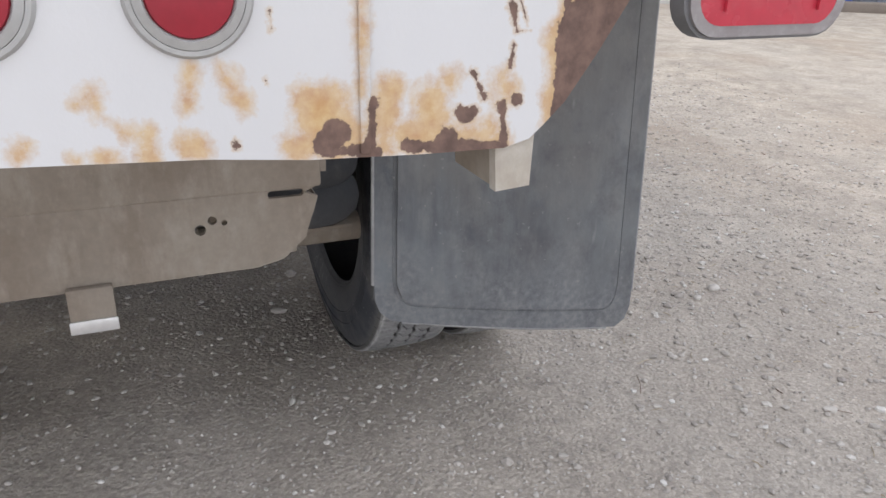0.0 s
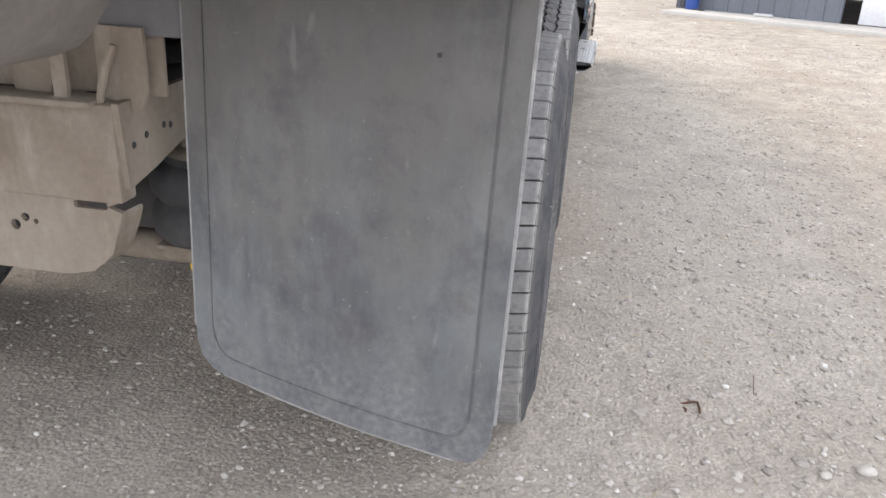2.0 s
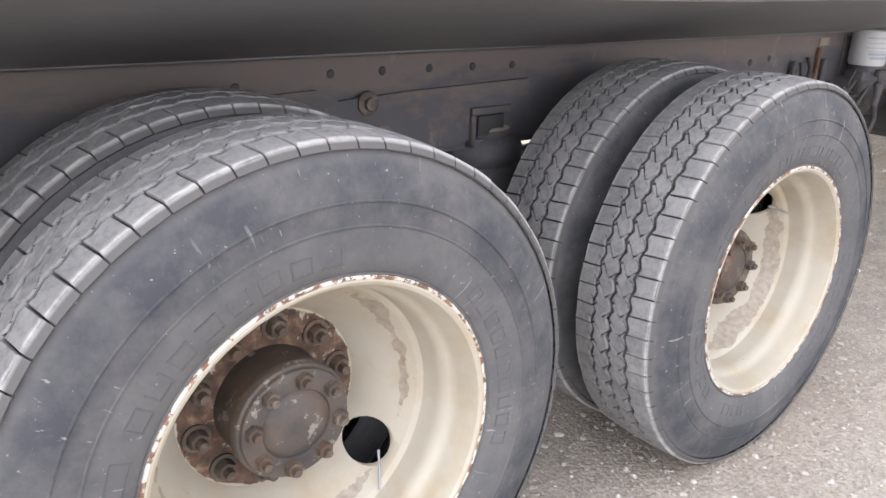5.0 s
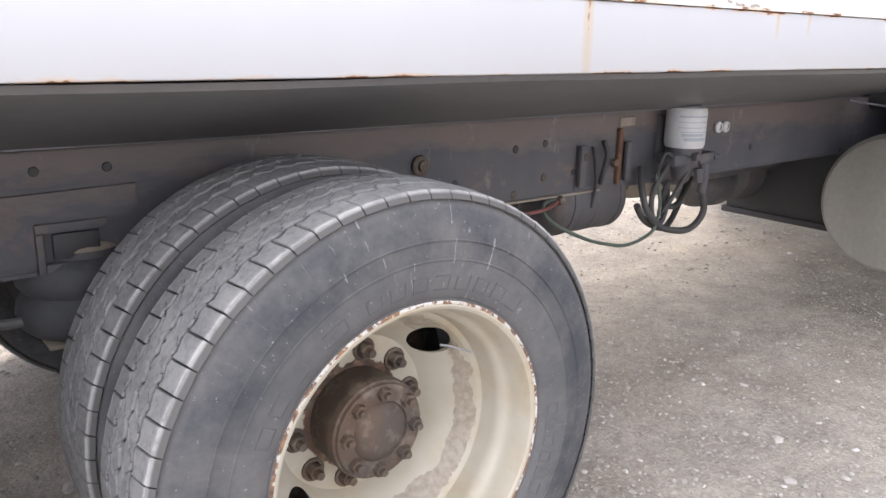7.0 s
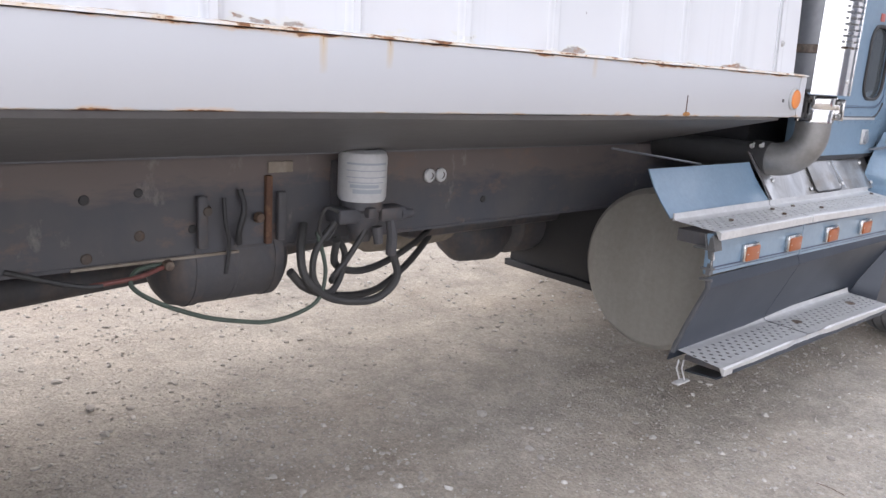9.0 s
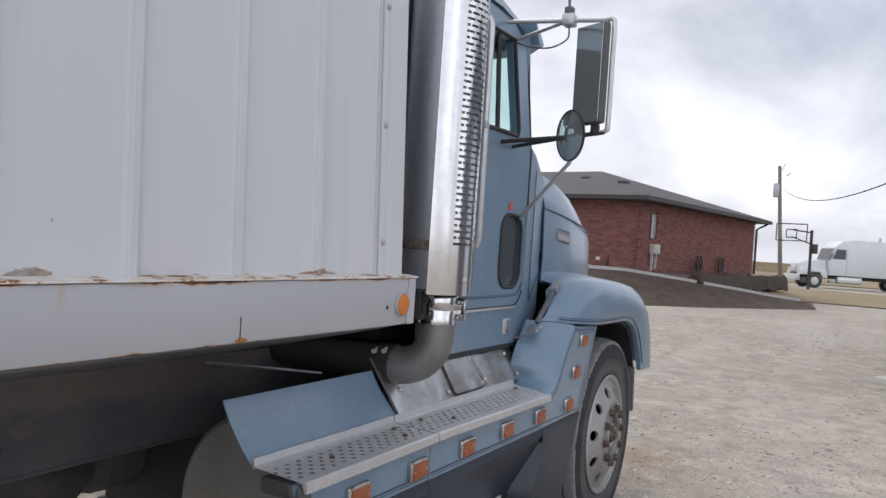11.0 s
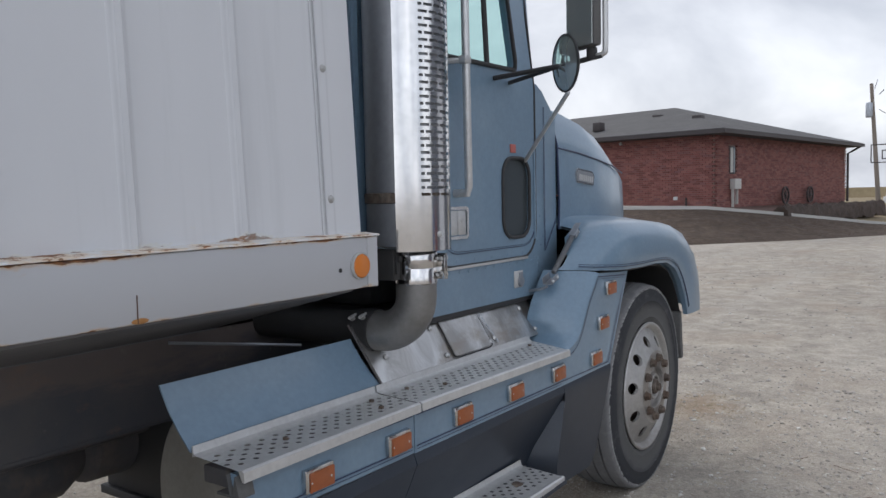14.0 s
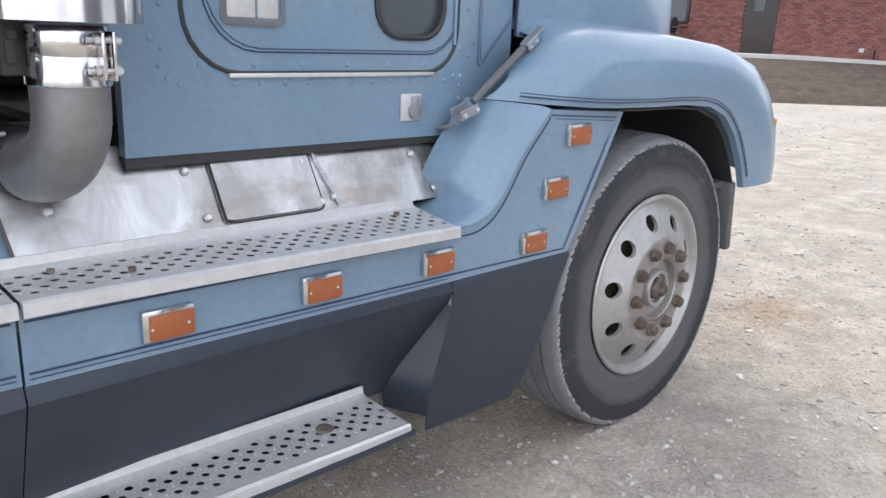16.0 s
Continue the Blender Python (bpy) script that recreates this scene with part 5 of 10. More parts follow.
# air springs
def air_bag(x, y, dz):
    bm = bmesh.new()
    prof = [(0.0, 0.815), (0.100, 0.815), (0.104, 0.800), (0.120, 0.796), (0.134, 0.782), (0.140, 0.760), (0.136, 0.735), (0.124, 0.720), (0.121, 0.716), (0.125, 0.711), (0.137, 0.696), (0.142, 0.668), (0.136, 0.640), (0.120, 0.624), (0.100, 0.618), (0.0, 0.618)]
    lathe(bm, [(r, z + dz) for r, z in prof], Matrix.Translation((x, y, 0)), 36)
    bag = part("air_spring", bm, "rubber_dust", truck, "dusty double-bellows rubber air spring")
    bm = bmesh.new()
    lathe(bm, [(0.0, 0.832 + dz), (0.085, 0.832 + dz), (0.098, 0.824 + dz), (0.102, 0.8155 + dz)], Matrix.Translation((x, y, 0)), 28)
    part("bead_plate", bm, "dust_steel", bag, "dusty round bead plate")
    for k in range(4):
        bm = bmesh.new()
        a = radians(45 + 90 * k)
        hexnut(bm, Matrix.Translation((x + 0.06 * math.cos(a), y + 0.06 * math.sin(a), 0.832 + dz)), 0.013, 0.014, 0.012)
        part("plate_nut", bm, "dust_steel", bag)
    bm = bmesh.new()
    tube(bm, [(x, y - 0.14, 0.575 + dz), (x, y + 0.24, 0.575 + dz)], 0.036, 16)
    box(bm, x - 0.10, x + 0.10, y - 0.10, y + 0.10, 0.608 + dz, 0.618 + dz, 0.003)
    box(bm, x - 0.045, x + 0.045, y + 0.02, y + 0.05, 0.54 + dz, 0.612 + dz, 0.006)
    part("bag_seat", bm, "dust_steel", bag, "dusty steel beam under the air spring")
    return bag
for x, y, dz in ((0.93, 0.78, 0.0), (-0.45, 0.74, -0.045)):
    bag = air_bag(x, y, dz)
    again(bag, Matrix.Translation((0, WIDE - 2 * y, 0)), truck)
# dusty hose that droops from the rail to the axle
bm = bmesh.new()
tube(bm, bend([(0.655, 0.76, 0.86), (0.668, 0.75, 0.802), (0.679, 0.745, 0.742), (0.706, 0.75, 0.692), (0.754, 0.75, 0.664), (0.83, 0.76, 0.662), (0.95, 0.82, 0.64)], 6), 0.0125, 10)
part("brake_hose", bm, "grey_shield", truck, "dusty grey brake hose")
# axles, differentials
for x in (AXLE_A, AXLE_B):
    bm = bmesh.new()
    lathe(bm, [(0.06, -0.95), (0.065, -0.35), (0.12, -0.22), (0.19, -0.10), (0.205, 0.0), (0.19, 0.10), (0.12, 0.22), (0.065, 0.35), (0.06, 0.95)], Matrix.Translation((x, WIDE / 2, HUB)) @ OUT, 24)
    part("drive_axle", bm, "frame", truck, "black drive axle housing")
    bm = bmesh.new()
    lathe(bm, [(0.0, 0.09), (0.075, 0.085), (0.085, 0.05), (0.092, 0.0), (0.085, -0.05), (0.075, -0.085), (0.0, -0.09)], Matrix.Translation((x - 0.22, 0.86, 0.56)) @ Matrix.Rotation(radians(70), 4, 'Y'), 20)
    part("brake_chamber", bm, "dust_steel", truck)
    bm = bmesh.new()
    tube(bm, bend([(x - 0.15, 0.72, 0.84), (x - 0.13, 0.70, 0.72), (x - 0.05, 0.71, 0.63), (x + 0.12, 0.78, 0.60)]), 0.014, 8)
    part("brake_hose", bm, "hose", truck)
bm = bmesh.new()
tube(bm, [(AXLE_B + 0.2, 1.22, 0.55), (4.2, 1.22, 0.72)], 0.05, 14)
part("drive_shaft", bm, "frame", truck)

# rear cross member with its tow hook plate
bm = bmesh.new()
prism_pts = [(0.775, 0.80), (0.775, 0.745), (0.80, 0.735), (0.772, 0.725), (0.80, 0.640), (0.845, 0.600), (0.90, 0.588), (1.54, 0.588), (1.60, 0.60), (1.66, 0.66), (1.66, 0.80)]
holes = [ring_of(0.977, 0.697, 0.009, 8), ring_of(1.000, 0.680, 0.011, 8), ring_of(0.955, 0.690, 0.006, 6), rounded(0.80, 0.870, 0.728, 0.743, 0.006, 2)]
holed(bm, [(y, z) for y, z in prism_pts], holes, lambda u, v, t: (-0.766 + t, u, v), 0.012)
tail = part("rear_crossmember", bm, "dust_steel", truck, "dusty steel rear cross member with bolt holes")
bm = bmesh.new()
box(bm, -0.772, -0.72, 0.765, 1.66, 0.745, 0.928, 0.006)
box(bm, -0.785, -0.70, 0.80, 1.62, 0.921, 0.934, 0.004)
prism(bm, [(-0.772, 0.932), (-0.66, 0.935), (-0.40, 0.94), (-0.40, 0.850), (-0.55, 0.820), (-0.66, 0.792), (-0.76, 0.772)], 0.752, 0.766)
gusset = part("gusset", bm, "dust_steel", tail)
for x, z in ((-0.735, 0.85), (-0.690, 0.86), (-0.625, 0.865), (-0.60, 0.86)):
    bm = bmesh.new()
    lathe(bm, [(0.0, 0.0015), (0.006, 0.0015), (0.007, 0.0)], Matrix.Translation((x, 0.752, z)) @ OUT, 10)
    part("bolt_hole", bm, "black", gusset)
# thin lip bent back round the lower corner
bm = bmesh.new()
edge = [(0.772, 0.722), (0.780, 0.695), (0.800, 0.645), (0.822, 0.618), (0.847, 0.602), (0.90, 0.590)]
loft(bm, [[(-0.764, y, z) for y, z in edge] + [(-0.764, y + 0.004, z + 0.004) for y, z in reversed(edge)], [(-0.700, y - 0.004, z - 0.002) for y, z in edge] + [(-0.700, y, z + 0.002) for y, z in reversed(edge)]])
part("bent_lip", bm, "dust_steel", tail, "thin bent lip at the corner")
# slanted dusty sheet behind the apron's cut-away edge
bm = bmesh.new()
edge = [(0.585, 1.24), (0.644, 1.165), (0.677, 1.113), (0.711, 1.066), (0.735, 1.046), (0.775, 1.030)]
loft(bm, [[(x, y, z) for y, z in edge] + [(x, y + 0.004, z + 0.003) for y, z in reversed(edge)] for x in (-1.540, -1.3, -1.05, -0.885)])
part("tail_sheet", bm, "tail_dust", truck, "dusty grey slanted sheet under the box's tail")
bm = bmesh.new()
box(bm, -0.785, -0.766, 1.165, 1.245, 0.525, 0.600, 0.004)
hook = part("hitch_tab", bm, "dust_steel", tail, "steel tab with a pale worn end")
bm = bmesh.new()
box(bm, -0.789, -0.785, 1.163, 1.247, 0.512, 0.538, 0.003)
part("tab_tip", bm, "alu", hook)
bm = bmesh.new()
box(bm, -0.462, -0.438, 0.792, 0.812, 0.478, 0.500, 0.003)
part("drain_plug", bm, "yellow", tail, "yellow plastic tag")

# hopper gate brackets and a dusty end plate over the cross member
bm = bmesh.new()
box(bm, -0.70, -0.685, 0.70, 1.72, 0.935, 1.16, 0.003)
part("end_plate", bm, "dust_steel", tail)
for y0, y1, x in ((0.715, 0.815, -0.735), (0.855, 0.885, -0.76), (0.905, 0.99, -0.73), (1.16, 1.20, -0.76), (1.30, 1.42, -0.735)):
    bm = bmesh.new()
    holed(bm, [(y0, 1.06), (y0, 0.95), (y0 + 0.15 * (y1 - y0), 0.915), (y1 - 0.2 * (y1 - y0), 0.905), (y1, 0.93), (y1, 1.06)], [], lambda u, v, t: (x + t + 0.1 * (u - y0), u, v), 0.010)
    part("gate_bracket", bm, "dust_steel", tail, "dusty bent steel bracket")
bm = bmesh.new()
tube(bm, [(-0.745, 0.765, 1.03), (-0.752, 0.782, 0.99), (-0.752, 0.80, 0.925)], [0.006, 0.009, 0.007], 8)
part("gate_pin", bm, "dust_steel", tail)
# pale scraped lower flange of the rail
bm = bmesh.new()
box(bm, 2.16, 2.60, 0.688, 0.7015, 0.7735, 0.7815, 0.002)
part("scraped_flange", bm, "dust_steel", rail_near)

# mud flap
bm = bmesh.new()
nu, nv = 10, 14
def flap_at(u, v):
    y = 0.050 + 0.585 * u + 0.02 * (1 - v) * (u - 0.1) - 0.022 * v * (1 - u)
    zb = 0.342 + 0.075 * u
    z = zb + (1.28 - zb) * v
    x = -0.853 + 0.070 * v - 0.022 * math.sin(math.pi * u) * (1 - v) + 0.05 * u * (1 - v) + 0.055 * u
    return Vector((x, y, z))
def flap_sheet(bm, u0, u1, v0, v1, off, r):
    loop = rounded(u0, u1, v0, v1, r, 4)
    n, k = 16, 18
    verts = {}
    def inside(u, v):
        cu, cv = min(max(u, u0 + r), u1 - r), min(max(v, v0 + r), v1 - r)
        return cu, cv
    rows = []
    for j in range(k + 1):
        row = []
        for i in range(n + 1):
            u, v = u0 + (u1 - u0) * i / n, v0 + (v1 - v0) * j / k
            cu, cv = inside(u, v)
            du, dv = u - cu, v - cv
            d = max(abs(du), abs(dv))
            if du and dv:
                s = d / math.hypot(du, dv)
                u, v = cu + du * s, cv + dv * s
            row.append((u, v))
        rows.append(row)
    front = [[bm.verts.new(flap_at(u, v) + Vector((off, 0, 0))) for u, v in row] for row in rows]
    back = [[bm.verts.new(flap_at(u, v) + Vector((off + 0.010, 0, 0))) for u, v in row] for row in rows]
    for j in range(k):
        for i in range(n):
            bm.faces.new((front[j][i], front[j][i + 1], front[j + 1][i + 1], front[j + 1][i]))
            bm.faces.new((back[j][i], back[j + 1][i], back[j + 1][i + 1], back[j][i + 1]))
    rim = [(0, i) for i in range(n)] + [(j, n) for j in range(k)] + [(k, n - i) for i in range(n)] + [(k - j, 0) for j in range(k)]
    for a, b in zip(rim, rim[1:] + rim[:1]):
        bm.faces.new((front[a[0]][a[1]], back[a[0]][a[1]], back[b[0]][b[1]], front[b[0]][b[1]]))
flap_sheet(bm, 0.0, 1.0, 0.0, 1.0, 0.0, 0.075)
flap = part("mud_flap", bm, "flap", truck, "scuffed black rubber mud flap with a raised border")
bm = bmesh.new()
flap_sheet(bm, 0.075, 0.925, 0.055, 1.0, -0.006, 0.06)
part("centre_field", bm, "flap", flap)
bm = bmesh.new()
line = [(0.066, 1.0 - 0.88 * k / 10) for k in range(11)] + [(0.072, 0.085), (0.088, 0.063), (0.115, 0.049)] + [(0.14 + 0.72 * k / 8, 0.046) for k in range(9)] + [(0.885, 0.049), (0.912, 0.063), (0.928, 0.085)] + [(0.936, 0.12 + 0.88 * k / 10) for k in range(11)]
tube(bm, [flap_at(u, v) + Vector((-0.0004, 0, 0)) for u, v in line], 0.0011, 6)
part("border_groove", bm, "flap", flap)
for u in (0.24, 0.5, 0.77):
    bm = bmesh.new()
    p = flap_at(u, 0.76)
    lathe(bm, [(0.0, 0.004), (0.0045, 0.0035), (0.005, 0.0)], Matrix.Translation(p + Vector((-0.004, 0, 0))) @ Matrix.Rotation(radians(-90), 4, 'Y'), 8)
    if u == 0.24:
        part("flap_bolt", bm, "black", flap)
    else:
        bm.free()
# pale strips paint both the rubber's wear and the light on its edge
for side in (0.0, 1.0):
    bm = bmesh.new()
    pts = [flap_at(side, 0.095 + 0.905 * k / 16) + Vector((0.005, -0.0015 if side == 0.0 else 0.0015, 0)) for k in range(17)]
    tube(bm, pts, 0.0046, 6)
    part("worn_edge", bm, "flap_edge", flap, "pale strip for the flap's worn, lit edge")
bm = bmesh.new()
pts = [flap_at(0.10 + 0.80 * k / 16, 0.0) + Vector((0.004, 0, -0.001)) for k in range(17)]
tube(bm, pts, 0.0046, 6)
part("worn_edge", bm, "flap_edge", flap, "pale strip for the flap's worn, lit edge")
again(flap, Matrix.Translation((0, WIDE, 0)) @ Matrix.Diagonal((1, -1, 1, 1)), truck)

# rear apron with its lamps
RX = -1.545
bm = bmesh.new()
pts = [(0.640, 1.165), (0.673, 1.113), (0.707, 1.065), (0.731, 1.042), (0.745, 1.030), (0.773, 1.023), (0.86, 1.024), (0.965, 1.028), (1.05, 1.036), (1.206, 1.043), (1.80, 1.040), (1.80, 1.42), (0.58, 1.42), (0.58, 1.25)]
lamp_at = [(1.055, 1.170), (1.212, 1.170)]
holed(bm, pts, [ring_of(y, z, 0.043, 28) for y, z in lamp_at], lambda u, v, t: (RX + t, u, v), 0.004)
apron = part("rear_apron", bm, "rear_white", truck, "white steel rear apron, paint peeling to rust")
bm = bmesh.new()
box(bm, RX - 0.004, RX, 0.909, 0.919, 1.03, 1.42, 0.0015)
part("seam", bm, "rear_white", apron)
bm = bmesh.new()
prism_p = [(0.737, 1.040), (0.739, 0.980), (0.777, 0.977), (0.780, 1.030)]
holed(bm, prism_p, [], lambda u, v, t: (RX + 0.004 + t, u, v), 0.014)
pocket = part("stake_pocket", bm, "chalk_steel", apron, "chalky box-section stake pocket")
bm = bmesh.new()
holed(bm, [(u + (0.002 if u < 0.75 else -0.002), v + 0.002) for u, v in prism_p], [], lambda u, v, t: (RX + 0.018 + t, u, v), 0.092)
part("pocket_wall", bm, "dust_steel", pocket, "dusty side wall of the pocket")
for y, z in lamp_at:
    bm = bmesh.new()
    mm = Matrix.Translation((RX, y, z)) @ Matrix.Rotation(radians(-90), 4, 'Y')
    lathe(bm, [(0.043, -0.01), (0.0435, 0.006), (0.0475, 0.006), (0.0495, 0.003), (0.0505, 0.0)], mm, 40)
    lathe(bm, [(0.043, 0.006), (0.036, 0.009), (0.034, 0.004)], mm, 40)
    ring = part("stop_lamp", bm, "grey_ring", truck, "round red stop lamp in a weathered grey grommet")
    bm = bmesh.new()
    lathe(bm, [(0.035, 0.003), (0.033, 0.008), (0.018, 0.011), (0.0, 0.012)], mm, 40)
    part("lens", bm, "red_dull", ring)
bm = bmesh.new()
TX = -1.580
holed(bm, rounded(0.396, 0.606, 1.124, 1.264, 0.040, 6), [rounded(0.414, 0.588, 1.140, 1.248, 0.026, 6)], lambda u, v, t: (TX + t, u, v), 0.022)
tail_lamp = part("tail_lamp", bm, "lamp_grey", truck, "rectangular red tail lamp in a chrome bezel")
bm = bmesh.new()
holed(bm, rounded(0.401, 0.601, 1.127, 1.261, 0.036, 6), [rounded(0.412, 0.590, 1.138, 1.250, 0.028, 6)], lambda u, v, t: (TX - 0.004 + t, u, v), 0.008)
part("bezel", bm, "bezel", tail_lamp, "smeared dull bezel")
bm = bmesh.new()
holed(bm, rounded(0.412, 0.590, 1.138, 1.250, 0.028, 6), [], lambda u, v, t: (TX - 0.010 + 0.02 * t / 0.02 + 0.006 * abs(u - 0.5) / 0.08, u, v), 0.02)
lens = part("lens", bm, "red_lens", tail_lamp)
for y in (0.440, 0.5596):
    bm = bmesh.new()
    box(bm, TX - 0.0095, TX - 0.006, y, y + 0.0018, 1.152, 1.236)
    part("lens_rib", bm, "red_lens", lens)
bm = bmesh.new()
box(bm, TX + 0.045, TX + 0.075, 0.52, 0.68, 1.235, 1.265)
part("lamp_arm", bm, "black", tail_lamp)

# ---- air dryer, canister and hoses under the box ----
bm = bmesh.new()
dm = Matrix.Translation((2.955, 0.615, 0))
lathe(bm, [(0.0, 1.060), (0.056, 1.060), (0.068, 1.053), (0.072, 1.040), (0.072, 0.925), (0.067, 0.913), (0.0, 0.913)], dm, 36)
dryer = part("air_dryer", bm, "canister", truck, "white air dryer canister on a grimy valve body")
bm = bmesh.new()
for z0, z1, a0, a1 in ((1.022, 1.028, 195, 300), (1.004, 1.007, 195, 300), (0.985, 0.988, 195, 300), (0.970, 0.973, 200, 290), (0.956, 0.966, 205, 275), (0.940, 0.952, 212, 285)):
    lathe(bm, [(0.0725, z0), (0.0725, z1)], dm, 14, radians(a0), radians(a1 - a0))
part("label_bars", bm, "ink_grey", dryer)
bm = bmesh.new()
lathe(bm, [(0.0, 0.913), (0.062, 0.913), (0.064, 0.890), (0.056, 0.880), (0.055, 0.850), (0.040, 0.830), (0.030, 0.790), (0.0, 0.788)], dm, 20)
box(bm, 2.99, 3.09, 0.56, 0.63, 0.850, 0.892, 0.010)
tube(bm, [(3.07, 0.575, 0.87), (3.115, 0.572, 0.868)], [0.020, 0.014], 10)
box(bm, 2.85, 2.93, 0.57, 0.65, 0.850, 0.895, 0.010)
tube(bm, [(2.97, 0.555, 0.84), (2.975, 0.55, 0.79)], [0.018, 0.014], 10)
box(bm, 2.925, 2.955, 0.535, 0.56, 0.870, 0.900, 0.006)
tube(bm, [(3.04, 0.585, 0.87), (3.05, 0.58, 0.80), (3.055, 0.59, 0.74)], 0.017, 10)
part("valve_body", bm, "frame", dryer, "grimy cast valve body")
bm = bmesh.new()
box(bm, 2.90, 3.02, 0.69, 0.705, 0.86, 1.02, 0.004)
part("bracket", bm, "frame", dryer)
def hose(name, pts, r, material="hose", label=""):
    bm = bmesh.new()
    tube(bm, bend(pts, 8), r, 10)
    return part(name, bm, material, truck, label)
hose("air_hose", [(3.055, 0.59, 0.76), (3.085, 0.59, 0.67), (3.04, 0.59, 0.618), (2.96, 0.59, 0.604), (2.84, 0.60, 0.632), (2.765, 0.61, 0.700), (2.765, 0.64, 0.78), (2.80, 0.68, 0.84)], 0.0125, label="thick black air hose looping under the dryer")
hose("air_hose", [(2.86, 0.60, 0.86), (2.80, 0.61, 0.78), (2.79, 0.61, 0.70), (2.83, 0.61, 0.645), (2.88, 0.62, 0.66), (2.92, 0.64, 0.74), (2.90, 0.66, 0.80)], 0.010)
hose("air_hose", [(2.95, 0.58, 0.83), (2.90, 0.60, 0.74), (2.86, 0.61, 0.69), (2.88, 0.64, 0.67), (2.95, 0.67, 0.72)], 0.009)
hose("air_hose", [(2.86, 0.60, 0.80), (2.88, 0.63, 0.72), (2.98, 0.66, 0.680), (3.14, 0.74, 0.665), (3.36, 0.86, 0.675), (3.54, 0.96, 0.705), (3.64, 1.02, 0.76)], 0.0115)
hose("air_hose", [(2.72, 0.62, 0.72), (2.775, 0.63, 0.665), (2.88, 0.66, 0.618), (3.05, 0.74, 0.572), (3.22, 0.83, 0.556), (3.42, 0.93, 0.595), (3.58, 1.01, 0.66), (3.66, 1.05, 0.74)], 0.0125)
hose("air_hose", [(2.86, 0.585, 0.885), (2.81, 0.585, 0.90), (2.80, 0.60, 0.84), (2.83, 0.61, 0.80), (2.86, 0.61, 0.83)], 0.0055)
hose("air_line", [(2.80, 0.61, 0.83), (2.825, 0.60, 0.72), (2.806, 0.60, 0.635), (2.74, 0.60, 0.602), (2.643, 0.60, 0.592), (2.55, 0.60, 0.610), (2.449, 0.60, 0.640), (2.34, 0.62, 0.690), (2.285, 0.64, 0.735), (2.31, 0.67, 0.765), (2.38, 0.69, 0.768)], 0.0062, "green_hose", "thin green air line")
hose("air_line", [(2.02, 0.70, 0.79), (2.16, 0.66, 0.748), (2.22, 0.65, 0.742)], 0.007)
hose("air_line", [(2.19, 0.655, 0.744), (2.30, 0.65, 0.752), (2.38, 0.68, 0.762)], 0.0062, "red_hose", "faded red air line")
bm = bmesh.new()
lathe(bm, [(0.0, 2.398), (0.045, 2.402), (0.090, 2.416), (0.118, 2.440), (0.127, 2.472), (0.127, 2.590), (0.1285, 2.592), (0.1285, 2.598), (0.127, 2.600), (0.127, 2.722), (0.118, 2.752), (0.090, 2.775), (0.045, 2.788), (0.0, 2.792)], Matrix.Translation((0, 0.815, 0.738)) @ Matrix.Rotation(radians(90), 4, 'Y'), 40)
can = part("air_reservoir", bm, "frame", truck, "grimy black air reservoir hung from the rail")
for x in (2.475, 2.712):
    bm = bmesh.new()
    lathe(bm, [(0.1275, x), (0.1302, x + 0.001), (0.1302, x + 0.027), (0.1275, x + 0.028)], Matrix.Translation((0, 0.815, 0.738)) @ Matrix.Rotation(radians(90), 4, 'Y'), 40)
    box(bm, x, x + 0.028, 0.672, 0.690, 0.800, 0.940, 0.005)
    part("clamp_strap", bm, "frame", can)
bm = bmesh.new()
box(bm, 2.680, 2.700, 0.684, 0.701, 0.790, 0.985, 0.004)
part("clamp_strap", bm, "rust", can, "rust-brown strap")
bm = bmesh.new()
tube(bm, bend([(2.60, 0.688, 0.95), (2.605, 0.672, 0.90), (2.592, 0.675, 0.84), (2.60, 0.690, 0.80)], 4), 0.009, 8)
tube(bm, bend([(2.555, 0.690, 0.93), (2.552, 0.676, 0.87), (2.565, 0.680, 0.80), (2.56, 0.69, 0.72)], 4), 0.006, 8)
part("drain_line", bm, "black", can)
for x, z in ((2.395, 0.765), (2.50, 0.90), (2.655, 0.87)):
    bm = bmesh.new()
    lathe(bm, [(0.0, 0.016), (0.012, 0.015), (0.016, 0.004), (0.016, 0.0)], Matrix.Translation((x, 0.684, z)) @ OUT, 10)
    part("fitting", bm, "hub_rust", can)
bm = bmesh.new()
box(bm, 2.69, 2.77, 0.694, 0.701, 0.990, 1.022, 0.003)
part("plate", bm, "dust_steel", can)
for x in (3.285, 3.335):
    bm = bmesh.new()
    lathe(bm, [(0.011, 0.012), (0.020, 0.010), (0.023, 0.006), (0.023, 0.0)], Matrix.Translation((x, 0.695, 0.957)) @ OUT, 20)
    lathe(bm, [(0.0, 0.006), (0.011, 0.006)], Matrix.Translation((x, 0.695, 0.957)) @ OUT, 12)
    part("gladhand_fitting", bm, "canister", truck, "pale round air fitting on the rail")
bm = bmesh.new()
tube(bm, bend([(3.35, 1.2, 0.66), (3.7, 1.22, 0.65), (4.3, 1.22, 0.70)], 5), [0.05] + [0.085] * 8 + [0.10] * 2, 16)
gearbox = part("transmission", bm, "dust_steel", truck, "dusty gearbox housing under the cab")
bm = bmesh.new()
